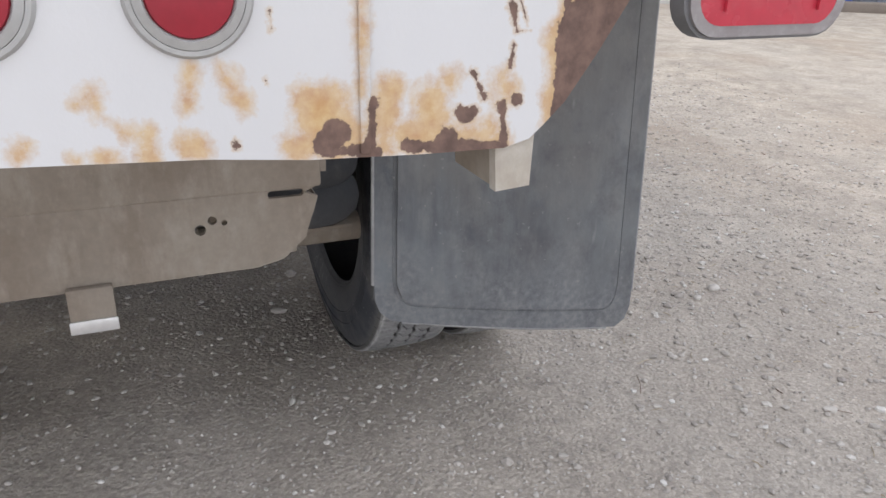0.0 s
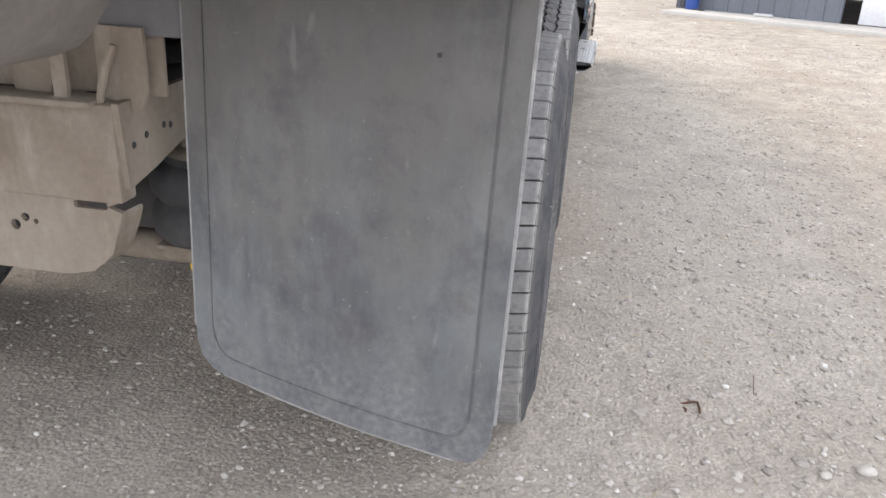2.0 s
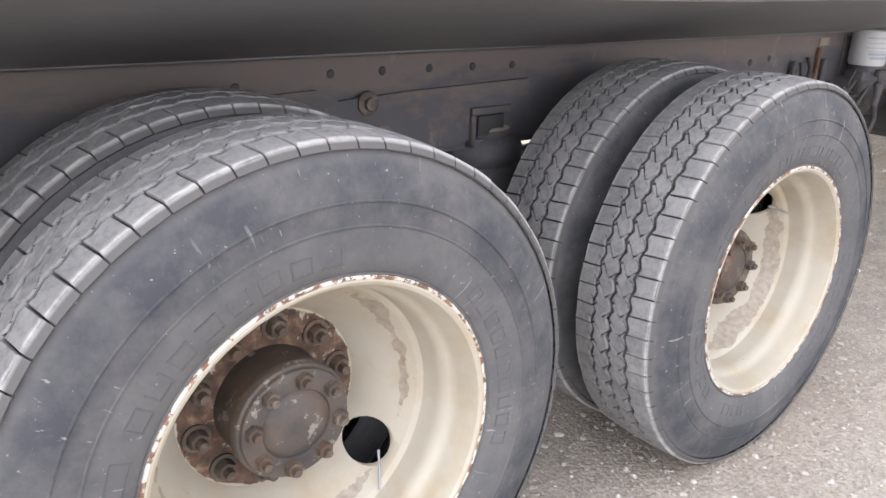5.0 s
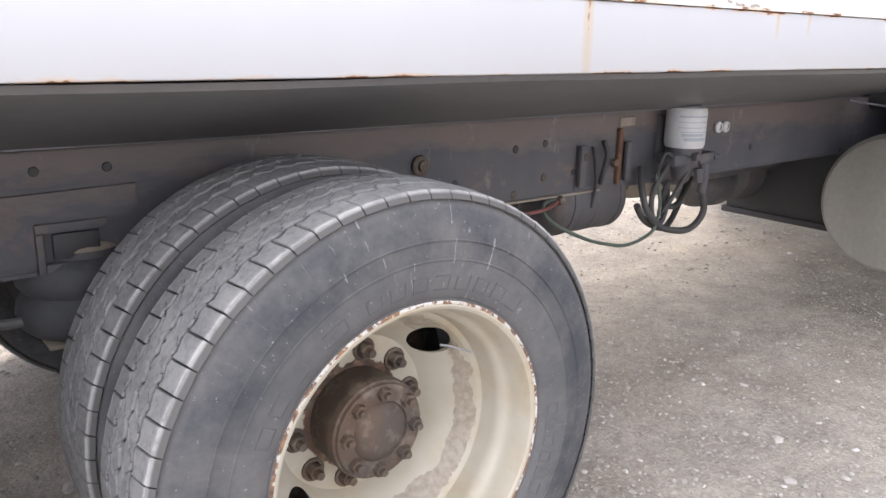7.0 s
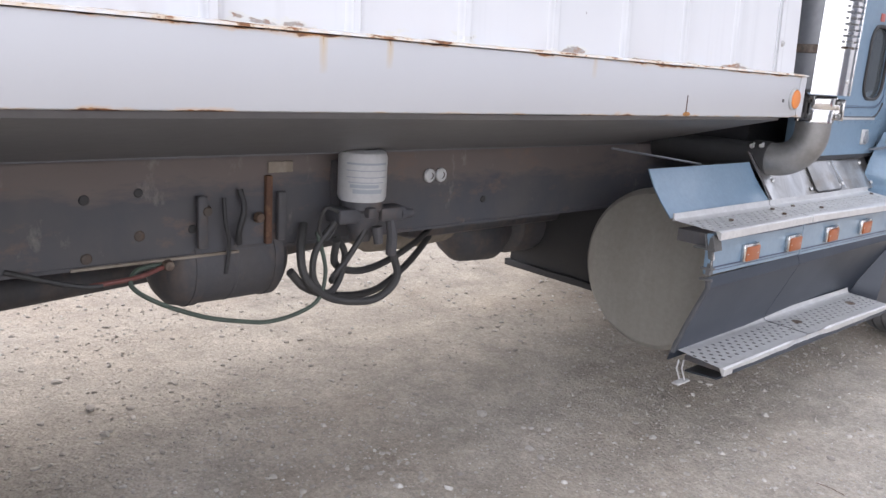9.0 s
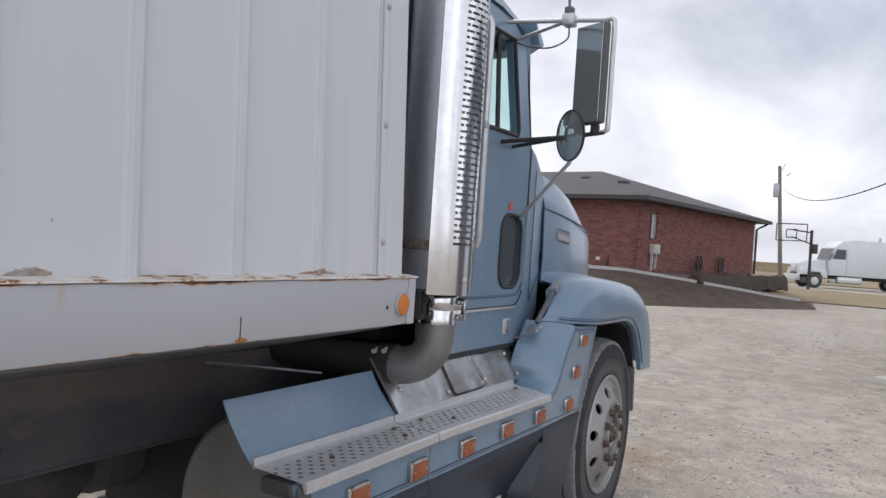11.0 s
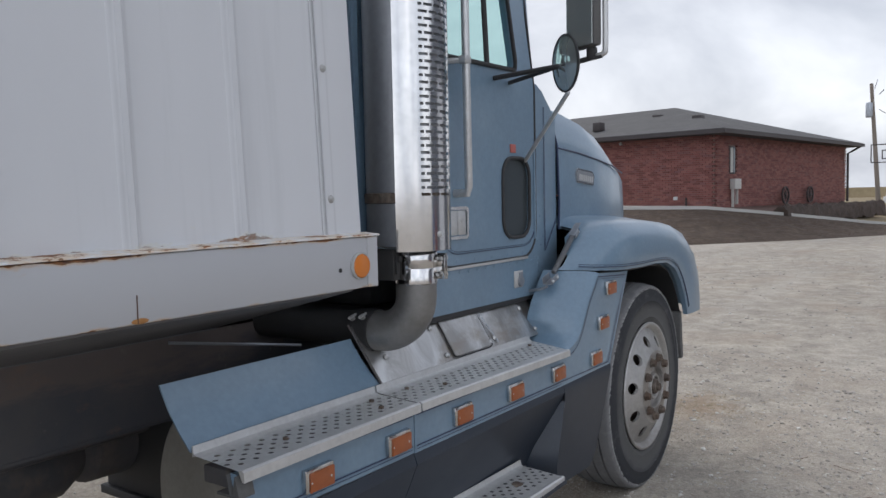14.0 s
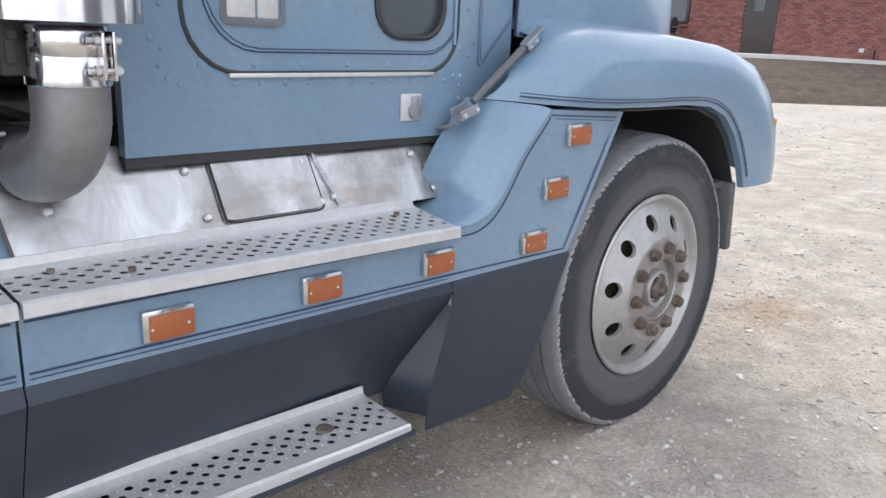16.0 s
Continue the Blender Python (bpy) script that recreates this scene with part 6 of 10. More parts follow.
loft(bm, [[(x, 1.22 + r * 1.15 * math.cos(a), zc + r * math.sin(a)) for a in [2 * math.pi * k / 20 for k in range(20)]] for x, r, zc in ((3.84, 0.05, 0.62), (3.88, 0.09, 0.60), (3.93, 0.115, 0.585), (4.10, 0.120, 0.58), (4.17, 0.095, 0.60), (4.20, 0.14, 0.62), (4.7, 0.17, 0.64))])
part("pan", bm, "frame", gearbox, "rounded grimy gearbox end")
bm = bmesh.new()
box(bm, 3.45, 4.62, 0.98, 1.46, 0.655, 0.99, 0.04)
part("case", bm, "frame", gearbox, "black upper case")
# thin bar under the box ahead of the tank
bm = bmesh.new()
tube(bm, [(4.146, 0.60, 1.039), (4.515, 0.42, 0.987)], 0.005, 6)
part("stay_rod", bm, "muffler", truck, "thin pale steel rod")
# tank bracket
bm = bmesh.new()
box(bm, 4.335, 4.70, 0.66, 1.262, 0.41, 0.80, 0.012)
box(bm, 4.317, 4.35, 0.66, 1.277, 0.392, 0.425, 0.006)
part("crossmember_box", bm, "black", truck, "black steel box hung between the rails")
bm = bmesh.new()
lathe(bm, [(0.0, -0.012), (0.10, -0.010), (0.22, -0.002), (0.290, 0.006), (0.308, 0.022), (0.312, 0.04), (0.312, 1.30), (0.0, 1.30)], Matrix.Translation((4.12, 0.350, 0.607)) @ Matrix.Rotation(radians(90), 4, 'Y'), 64)
part("fuel_tank", bm, "tank", truck, "round aluminium fuel tank with a dusty end")


# ---- steps, skirt and heat shields ----
def step_sheet(bm, x0, x1, inner, outer, dent=None):
    """A punched tread with a raised back lip and a rolled nose; inner and outer give y, z for an x."""
    cell = 0.0222
    nx = max(2, int((x1 - x0) / cell))
    ny = 7
    def at(u, v, w=0.0):
        x = x0 + (x1 - x0) * u
        yi, zi = inner(x)
        yo, zo = outer(x)
        return Vector((x, yi + (yo - yi) * v, zi + (zo - zi) * v + w))
    for i in range(nx):
        for j in range(ny):
            u0, u1 = i / nx, (i + 1) / nx
            v0, v1 = 0.06 + 0.86 * j / ny, 0.06 + 0.86 * (j + 1) / ny
            big = (i + j) % 2 == 0 and 0 < j < 6
            cu, cv = (u0 + u1) / 2, (v0 + v1) / 2
            corner = [(u0, v0), (cu, v0), (u1, v0), (u1, cv), (u1, v1), (cu, v1), (u0, v1), (u0, cv)]
            outer_v = [bm.verts.new(at(*c)) for c in corner]
            if not big:
                bm.faces.new(outer_v)
                if 0 < j < 6:
                    c0 = at(cu, cv)
                    ring = [bm.verts.new(c0 + Vector((0.004 * math.cos(a), 0.004 * math.sin(a), 0.0002))) for a in [k * math.pi / 3 for k in range(6)]]
                    tip = bm.verts.new(c0 + Vector((0, 0, 0.0028)))
                    for k in range(6):
                        bm.faces.new((ring[k], ring[(k + 1) % 6], tip))
                continue
            ru, rv = 0.39 * (u1 - u0), 0.38 * (v1 - v0)
            hole, sink = [], []
            for a in (225, 270, 315, 0, 45, 90, 135, 180):
                p = (cu + ru * math.cos(radians(a)), cv + rv * math.sin(radians(a)))
                hole.append(bm.verts.new(at(*p)))
                sink.append(bm.verts.new(at(*p, -0.002)))
            for k in range(8):
                n = (k + 1) % 8
                bm.faces.new((outer_v[k], outer_v[n], hole[n], hole[k]))
                bm.faces.new((hole[k], hole[n], sink[n], sink[k]))
    # back lip and nose
    seg = 14
    rings, nose = [], []
    for k in range(seg + 1):
        u = k / seg
        a = at(u, 0.06)
        rings.append([a, a + Vector((0, 0.010, 0.004)), a + Vector((0, 0.013, 0.022)), a + Vector((0, 0.016, 0.022)), a + Vector((0, 0.016, -0.004))])
        b = at(u, 0.92)
        x = b.x
        d = 0.0
        if dent:
            d = 0.020 * max(0.0, 1 - abs(x - dent) / 0.09) + 0.006 * noise.noise((x * 6, 2, 0))
        nose.append([b, b + Vector((0, -0.010 - d * 0.5, 0.003)), b + Vector((0, -0.018 + d, -0.001 - d * 0.3)), b + Vector((0, -0.019 + d, -0.024)), b + Vector((0, -0.012, -0.024))])
    loft(bm, rings)
    loft(bm, nose)


def up_in(x):
    return (0.112, 0.868)
def up_out(x):
    return (-0.052 - 0.010 * max(0, x - 4.5), 0.858 - 0.016 * max(0.0, x - 4.6))
def lo_in(x):
    return (0.074 - 0.02 * (x - 3.9), 0.424)
def lo_out(x):
    return (-0.104 - 0.03 * min(1.0, (x - 3.9) / 1.2), 0.414 + 0.006 * math.sin(3 * x))


def tread(name, x0, x1, inner, outer, label, dent=None):
    bm = bmesh.new()
    step_sheet(bm, x0, x1, inner, outer, dent)
    return part(name, bm, "alu", truck, label, angle=25)


tread("upper_step", 3.848, 4.512, up_in, up_out, "punched aluminium upper step")
tread("upper_step", 4.519, 5.50, up_in, up_out, "punched aluminium upper step")
tread("lower_step", 3.90, 4.508, lo_in, lo_out, "punched aluminium lower step with a bent nose", 4.44)
tread("lower_step", 4.518, 5.292, lo_in, lo_out, "punched aluminium lower step with a bent nose", 4.56)
# dark plates added under the treads to stand for shade in the holes
for x0, x1, y0, y1, z0, z1 in ((3.87, 5.49, -0.020, 0.108, 0.80, 0.842), (3.93, 5.27, -0.08, 0.055, 0.385, 0.404)):
    bm = bmesh.new()
    box(bm, x0, x1, y0, y1, z0, z1, 0.004)
    part("step_core", bm, "frame", truck, "dark plate added for shade behind the punched holes")
for x, y, z in ((4.43, 0.06, 0.868), (4.40, 0.0, 0.864), (4.60, 0.06, 0.868), (4.72, 0.0, 0.864), (5.40, 0.06, 0.867), (4.05, 0.02, 0.866)):
    bm = bmesh.new()
    hexnut(bm, Matrix.Translation((x, y, z)), 0.0075, 0.007)
    part("step_bolt", bm, "hub_rust", truck)
for x, y in ((4.62, -0.02), (5.12, -0.03)):
    bm = bmesh.new()
    lathe(bm, [(0.0, 0.009), (0.018, 0.007), (0.024, 0.001)], Matrix.Translation((x, y, 0.417)), 14)
    part("step_bolt", bm, "hub_rust", truck)


def skin(bm, rings, thick=0.004):
    """An open sheet through rows of points, with a thickness along its own normals."""
    before = set(bm.faces)
    loft(bm, rings, False, False)
    faces = [f for f in bm.faces if f not in before]
    bmesh.ops.recalc_face_normals(bm, faces=faces)
    bm.normal_update()
    ext = bmesh.ops.extrude_face_region(bm, geom=faces)["geom"]
    for g in ext:
        if isinstance(g, bmesh.types.BMVert):
            g.co -= g.normal * thick if g.normal.length else Vector((0, thick, 0))


# blue quarter shield above the rear of the step
bm = bmesh.new()
rows = []
for x in (3.852, 3.856, 4.1, 4.3, 4.535, 4.555):
    row = []
    for v in (0.0, 0.08, 0.3, 0.6, 0.9, 1.0):
        y = 0.128 + 0.100 * v + 0.012 * math.sin(math.pi * v)
        z = 0.872 + 0.148 * v
        row.append((x - (0.018 if x > 4.5 else 0.006) * v + (0.012 * (1 - v) if x > 4.5 else 0), y, z))
    rows.append(row)
skin(bm, rows)
part("quarter_shield", bm, "blue", truck, "light blue slanted quarter shield")
# stainless shield with its access door
bm = bmesh.new()
rows = []
for i in range(25):
    x = 4.545 + (5.66 - 4.545) * i / 24
    rows.append([(x + 0.02 * (1 - v) * (1 if i == 0 else 0), 0.128 + 0.112 * v + 0.003 * noise.noise((x * 4, v * 3, 1)), 0.876 + 0.178 * v) for v in (0, 0.2, 0.4, 0.6, 0.8, 1.0)])
skin(bm, rows, 0.003)
steel = part("heat_shield", bm, "stainless", truck, "smeared stainless heat shield with rivets")
bm = bmesh.new()
def on_shield(u, v, t):
    return (u, 0.128 + 0.112 * v - 0.004 - t * 0.85, 0.876 + 0.178 * v + t * 0.5)
holed(bm, rounded(4.985, 5.235, 0.09, 0.93, 0.03, 4), [], on_shield, 0.004)
part("access_door", bm, "stainless", steel)
bm = bmesh.new()
for k in range(6):
    tube(bm, [on_shield(5.243 + 0.040 * (k + 0.06) / 6, 0.93 - 0.84 * (k + 0.06) / 6, 0.004), on_shield(5.243 + 0.040 * (k + 0.94) / 6, 0.93 - 0.84 * (k + 0.94) / 6, 0.004)], 0.0032, 6)
part("hinge", bm, "muffler", steel)
bm = bmesh.new()
tube(bm, [on_shield(u, v, 0.002) for u, v in rounded(4.980, 5.238, 0.06, 0.95, 0.045, 4)] + [on_shield(*rounded(4.980, 5.238, 0.06, 0.95, 0.045, 4)[0], 0.002)], 0.0022, 5)
part("door_gap", bm, "black", steel)
bm = bmesh.new()
tube(bm, [(4.545, 0.245, 1.060), (4.562, 0.120, 0.872)], 0.004, 6)
part("seam_strip", bm, "frame", steel)
for x, v in ((4.64, 0.42), (4.925, 0.68), (4.945, 0.16), (5.215, 0.66), (5.275, 0.80), (5.275, 0.20), (5.235, 0.16), (5.56, 0.62), (5.60, 0.14)):
    bm = bmesh.new()
    p = Vector(on_shield(x, v, 0.0))
    lathe(bm, [(0.0, 0.007), (0.006, 0.006), (0.010, 0.0)], Matrix.Translation(p) @ Matrix.Rotation(radians(62), 4, 'X'), 12)
    part("rivet", bm, "alu", steel)

# blue face panel that sweeps up behind the front wheel
SEAM, FACE_Y = 4.515, -0.028
def face_part(poly, holes=()):
    bm = bmesh.new()
    holed(bm, poly, holes, lambda u, v, t: (u, FACE_Y + t, v), 0.02)
    return part("side_fairing", bm, "blue", truck, "light blue fairing with dark pinstripes")
fair_a = face_part([(3.852, 0.848), (SEAM - 0.002, 0.842), (SEAM - 0.002, 0.708), (3.858, 0.715)])
sweep = [(5.52, 0.832), (5.58, 0.836), (5.645, 0.862), (5.70, 0.92), (5.755, 1.00), (5.815, 1.065), (5.860, 1.113)]
sweep = [(p.x, p.z) for p in bend([(x, 0, z) for x, z in sweep], 4)]
fair_b = face_part([(SEAM + 0.003, 0.842), *sweep, (6.213, 1.094), (6.152, 0.98), (6.062, 0.82), (5.990, 0.690), (SEAM + 0.003, 0.706)])
# inner blue panel between the sweep and the cab
bm = bmesh.new()
rows = []
for x, z in sweep:
    w = min(1.0, max(0.0, (z - 0.845) / 0.09))
    w = w * w * (3 - 2 * w)
    rows.append([(x, FACE_Y, z), (x - 0.004, FACE_Y + 0.0015, z + 0.002), (x - 0.011 - 0.006 * w, FACE_Y + 0.010, z + 0.006), (x - 0.020 - 0.014 * w, FACE_Y + 0.028, z + 0.009), (x - 0.03 - 0.04 * w, 0.045, z + 0.012), (x - 0.03 - 0.075 * w, 0.10, z + 0.014), (x - 0.02 - 0.10 * w, 0.17, z + 0.016)])
skin(bm, rows, 0.006)
part("fender_apron", bm, "blue", fair_b)
bm = bmesh.new()
prism(bm, [(5.92, 1.096), (6.200, 1.086), (6.19, 1.108), (5.92, 1.112)], -0.010, 0.20)
part("fender_gap", bm, "black", fair_b)
def stripe(pts, w, parent, y=FACE_Y - 0.0015):
    bm = bmesh.new()
    p = [Vector((x, 0, z)) for x, z in pts]
    top, low = [], []
    for i, q in enumerate(p):
        d = (p[min(i + 1, len(p) - 1)] - p[max(i - 1, 0)]).normalized()
        nrm = Vector((-d.z, 0, d.x)) * (w / 2)
        top.append(bm.verts.new((q.x + nrm.x, y, q.z + nrm.z)))
        low.append(bm.verts.new((q.x - nrm.x, y, q.z - nrm.z)))
    for i in range(len(p) - 1):
        bm.faces.new((top[i], top[i + 1], low[i + 1], low[i]))
    return part("pinstripe", bm, "stripe", parent)
stripe([(3.86, 0.826), (SEAM - 0.01, 0.820)], 0.0045, fair_a)
stripe([(3.93, 0.834), (4.40, 0.830)], 0.0022, fair_a)
stripe([(3.86, 0.738), (SEAM - 0.01, 0.729)], 0.0045, fair_a)
stripe([(3.86, 0.728), (SEAM - 0.01, 0.720)], 0.0022, fair_a)
inner_sweep = [(x + 0.018, z - 0.022 + 0.014 * min(1.0, max(0.0, (x - 5.60) / 0.12))) for x, z in sweep]
stripe([(SEAM + 0.01, 0.820), (5.0, 0.816), *inner_sweep[:-2], (5.868, 1.098), (6.178, 1.079), (6.122, 0.975), (6.037, 0.825), (5.970, 0.708), (5.60, 0.714), (SEAM + 0.01, 0.727)], 0.0045, fair_b)
stripe([(5.884, 1.088), (6.164, 1.070), (6.112, 0.973), (6.029, 0.827), (5.966, 0.718)], 0.0020, fair_b)
stripe([(SEAM + 0.02, 0.829), (5.35, 0.824)], 0.0022, fair_b)
stripe([(5.50, 0.706), (SEAM + 0.01, 0.717)], 0.0022, fair_b)
# torn corner plate at the rear of the fairing
bm = bmesh.new()
loft(bm, [[(3.838, -0.033, 0.845), (3.842, -0.033, 0.845), (3.842, -0.02, 0.845), (3.838, -0.02, 0.845)], [(3.828, -0.037, 0.80), (3.842, -0.035, 0.80), (3.842, -0.02, 0.80), (3.828, -0.02, 0.80)], [(3.842, -0.031, 0.76), (3.850, -0.033, 0.76), (3.850, -0.02, 0.76), (3.842, -0.02, 0.76)], [(3.832, -0.035, 0.715), (3.86, -0.033, 0.715), (3.86, -0.02, 0.715), (3.832, -0.02, 0.715)]])
part("torn_edge", bm, "grey_shield", fair_a, "bent bare-metal edge").location.x = 0.016
bm = bmesh.new()
box(bm, 3.834, 3.852, -0.042, 0.00, 0.694, 0.703, 0.003)
part("bracket", bm, "grey_shield", fair_a).location.x = 0.016
bm = bmesh.new()
holed(bm, [(3.858, 0.795), (3.868, 0.786), (3.880, 0.768), (3.871, 0.759), (3.866, 0.744), (3.859, 0.748)], [], lambda u, v, t: (u, FACE_Y - 0.0025 - 0.10 * max(0.0, 3.872 - u) + t, v), 0.0025)
part("torn_flake", bm, "alu", fair_a, "bare metal torn out of the paint")
# amber side markers
def marker(x, z):
    bm = bmesh.new()
    box(bm, x - 0.050, x + 0.050, FACE_Y - 0.015, FACE_Y, z - 0.030, z + 0.030, 0.003)
    base = part("side_marker", bm, "chrome", truck, "amber side marker in a chrome frame")
    bm = bmesh.new()
    box(bm, x - 0.038, x + 0.049, FACE_Y - 0.020, FACE_Y - 0.014, z - 0.029, z + 0.021, 0.003)
    part("lens", bm, "amber_dull", base)
    for s in (-0.034, 0.036):
        bm = bmesh.new()
        lathe(bm, [(0.0, 0.0015), (0.003, 0.0)], Matrix.Translation((x + s, FACE_Y - 0.020, z - 0.004)) @ OUT, 8)
        part("screw", bm, "canister", base)
for x, z in ((4.102, 0.766), (4.428, 0.764), (4.764, 0.765), (5.108, 0.764), (5.453, 0.761), (5.818, 0.755), (5.898, 0.897), (5.985, 1.041)):
    marker(x, z)

# dark skirt with the foot wells of the lower step
SKIRT_EDGE = ((0.706, 6.002), (0.660, 5.978), (0.464, 5.888), (0.331, 5.817), (0.294, 5.769))
def skirt_end(z):
    """Where the skirt is cut off in front of the wheel."""
    for (za, xa), (zb, xb) in zip(SKIRT_EDGE, SKIRT_EDGE[1:]):
        if z >= zb:
            return xa + (xb - xa) * (za - z) / (za - zb)
    return SKIRT_EDGE[-1][1]
APEX = 0.632
def well_y(z):
    return FACE_Y - 0.008 + 0.108 * min(1.0, (0.672 - z) / 0.25)
def flush_y(z):
    return FACE_Y - 0.008 + 0.02 * max(0.0, 0.672 - z)
def crease(z):
    """Left and right edge of the slanted facet that closes the foot well."""
    f = min(1.0, max(0.0, (APEX - z) / (APEX - 0.39)))
    return 5.512 - 0.140 * f, 5.514 - 0.070 * f
bm = bmesh.new()
skin(bm, [[(x, FACE_Y + 0.005, 0.706), (x, FACE_Y - 0.003, 0.690), (x, FACE_Y - 0.008, 0.672)] + [(x, well_y(z), z) for z in (0.632, 0.58, 0.52, 0.46, 0.395)] for x in (3.857, 4.0, 4.18, 4.35, 4.5135)], 0.005)
part("skirt", bm, "navy", truck, "dark blue plastic skirt with a seam and foot wells")
bm = bmesh.new()
rows = []
levels_s = (0.672, APEX, 0.58, 0.52, 0.46, 0.395)
for f in (0.0, 0.25, 0.5, 0.75, 1.0):
    row = [(4.5165 + (5.512 - 4.5165) * f, FACE_Y + d, z) for d, z in ((0.005, 0.706), (-0.003, 0.690))]
    rows.append(row + [(4.5165 + (crease(z)[0] - 4.5165) * f, well_y(z) if z < 0.67 else FACE_Y - 0.008, z) for z in levels_s])
skin(bm, rows, 0.005)
part("skirt", bm, "navy", truck, "dark blue plastic skirt with a seam and foot wells")
bm = bmesh.new()
rows = [[(crease(z)[0], well_y(z), z) for z in levels_s[1:]] + [(5.395, 0.085, 0.345)], [(crease(z)[1], flush_y(z), z) for z in levels_s[1:]] + [(5.446, flush_y(0.345), 0.345)]]
skin(bm, rows, 0.005)
part("skirt_facet", bm, "navy", truck, "slanted dark facet beside the lower step")
bm = bmesh.new()
rows = []
for f in (0.0, 0.2, 0.5, 0.8, 1.0):
    row = [(5.514 + (6.002 - 5.514) * f, FACE_Y + d, z) for d, z in ((0.005, 0.706), (-0.003, 0.690))]
    for z in (*levels_s, 0.345, 0.298):
        zz = z if z > 0.30 else 0.302 - 0.008 * f
        x0 = crease(z)[1] if z < 0.67 else 5.514
        row.append((x0 + (skirt_end(zz) - x0) * f, flush_y(zz), zz))
    rows.append(row)
rows.append([(x + 0.003, 0.02, z) for x, y, z in rows[-1]])
skin(bm, rows, 0.005)
part("skirt", bm, "navy", truck, "dark skirt panel trimmed round the front tyre")
bm = bmesh.new()
skin(bm, [[(x, lo_in(x)[0] + 0.02, 0.424), (x, -0.02, 0.39), (x, lo_out(x)[0] - 0.006, 0.40), (x, lo_out(x)[0] - 0.008, 0.388), (x, -0.06, 0.345), (x, 0.06, 0.335)] for x in (3.955, 4.2, 4.5, 4.8, 5.1, 5.30)], 0.006)
part("step_carrier", bm, "navy", truck, "dark plastic carrier under the lower step")
# broken brackets at the open end of the step box
for z0, z1, tilt in ((0.800, 0.846, 0.012), (0.796, 0.802, 0.0)):
    bm = bmesh.new()
    for y0 in ((-0.046, -0.018) if z1 - z0 > 0.02 else (-0.046,)):
        vs = box(bm, 3.826, 3.872, y0, y0 + (0.004 if z1 - z0 > 0.02 else 0.075), z0, z1, 0.001)
        for v in vs:
            v.co.y += tilt * (v.co.z - z0) / 0.046
    part("end_bracket", bm, "grey_shield", fair_a, "bent bare step bracket").location.x = 0.016
bm = bmesh.new()
box(bm, 3.832, 3.86, -0.040, 0.000, 0.731, 0.738, 0.003)
part("end_bracket", bm, "grey_shield", fair_a, "bent bare step bracket").location.x = 0.016
bm = bmesh.new()
loft(bm, [[(3.842, y, z), (3.850, y - 0.006, z), (3.850, y + 0.006, z), (3.842, y + 0.008, z)] for y, z in ((-0.029, 0.705), (-0.033, 0.672), (-0.003, 0.600), (0.029, 0.520), (0.060, 0.425))])
part("skirt_edge", bm, "rubber_dust", fair_a, "worn dark edge of the skirt").location.x = 0.012
bm = bmesh.new()
for k in (0, 1):
    loft(bm, [[(x, y - 0.002, z), (x + 0.004, y - 0.002, z), (x + 0.004, y + 0.002, z), (x, y + 0.002, z)] for x, y, z in ((3.850 + 0.012 * k, 0.030 - 0.012 * k, 0.410), (3.836 + 0.012 * k, 0.026 - 0.012 * k, 0.385), (3.842 + 0.012 * k, 0.014 - 0.012 * k, 0.348))])
box(bm, 3.800, 3.872, -0.010, 0.016, 0.342, 0.349, 0.002)
part("step_foot", bm, "alu", truck, "bent aluminium foot under the lower step")

# ---- exhaust stack ----
SX, SY = 4.66, 0.09
bm = bmesh.new()
sm = Matrix.Translation((SX, SY, 0))
lathe(bm, [(0.060, 1.30), (0.115, 1.31), (0.125, 1.33), (0.125, 2.37), (0.122, 2.40), (0.070, 2.44), (0.055, 2.445)], sm, 48)
muffler = part("muffler", bm, "muffler", truck, "tall grey upright muffler")
for z in (1.455, 2.345, 2.395):
    bm = bmesh.new()
    lathe(bm, [(0.127, z - 0.016), (0.130, z - 0.014), (0.130, z + 0.014), (0.127, z + 0.016)], sm, 48)
    part("band_clamp", bm, "hub_rust" if z < 2 else "muffler", muffler)
bm = bmesh.new()
lathe(bm, [(0.059, 2.40), (0.059, 2.47), (0.0565, 2.48), (0.0565, 3.070), (0.054, 3.076), (0.053, 3.05)], Matrix.Translation((SX - 0.026, SY + 0.01, 0)), 32)
part("stack_pipe", bm, "tip", muffler, "straight grey exhaust tip")
# polished, slotted heat guard round the outer side
bm = bmesh.new()
A0, A1, R = 203.0, 330.0, 0.137
cols, z_lo, z_hi, pitch = 50, 1.295, 2.435, 0.0205
z_slot0, z_slot1 = 1.46, 2.355
levels = [z_lo, z_lo + 0.06]
z = z_slot0
while z < z_slot1:
    levels += [z, z + 0.0085]
    z += pitch
levels += [z_hi - 0.03, z_hi]
levels = sorted(set(round(v, 5) for v in levels))
def slotted(k, i):
    lo, hi = levels[k], levels[k + 1]
    if not (z_slot0 - 1e-4 <= lo and hi <= z_slot1 + 0.02) or hi - lo > 0.0095:
        return False
    row = int(round((lo - z_slot0) / pitch))
    if i < 13 or i > 42:
        return False
    return (i - 13 + (3 if row % 2 else 0)) % 6 < 5
ring_v = [[bm.verts.new((SX + R * math.cos(radians(A0 + (A1 - A0) * i / cols)), SY + R * math.sin(radians(A0 + (A1 - A0) * i / cols)), h)) for i in range(cols + 1)] for h in levels]
for k in range(len(levels) - 1):
    for i in range(cols):
        if not slotted(k, i):
            bm.faces.new((ring_v[k][i], ring_v[k][i + 1], ring_v[k + 1][i + 1], ring_v[k + 1][i]))
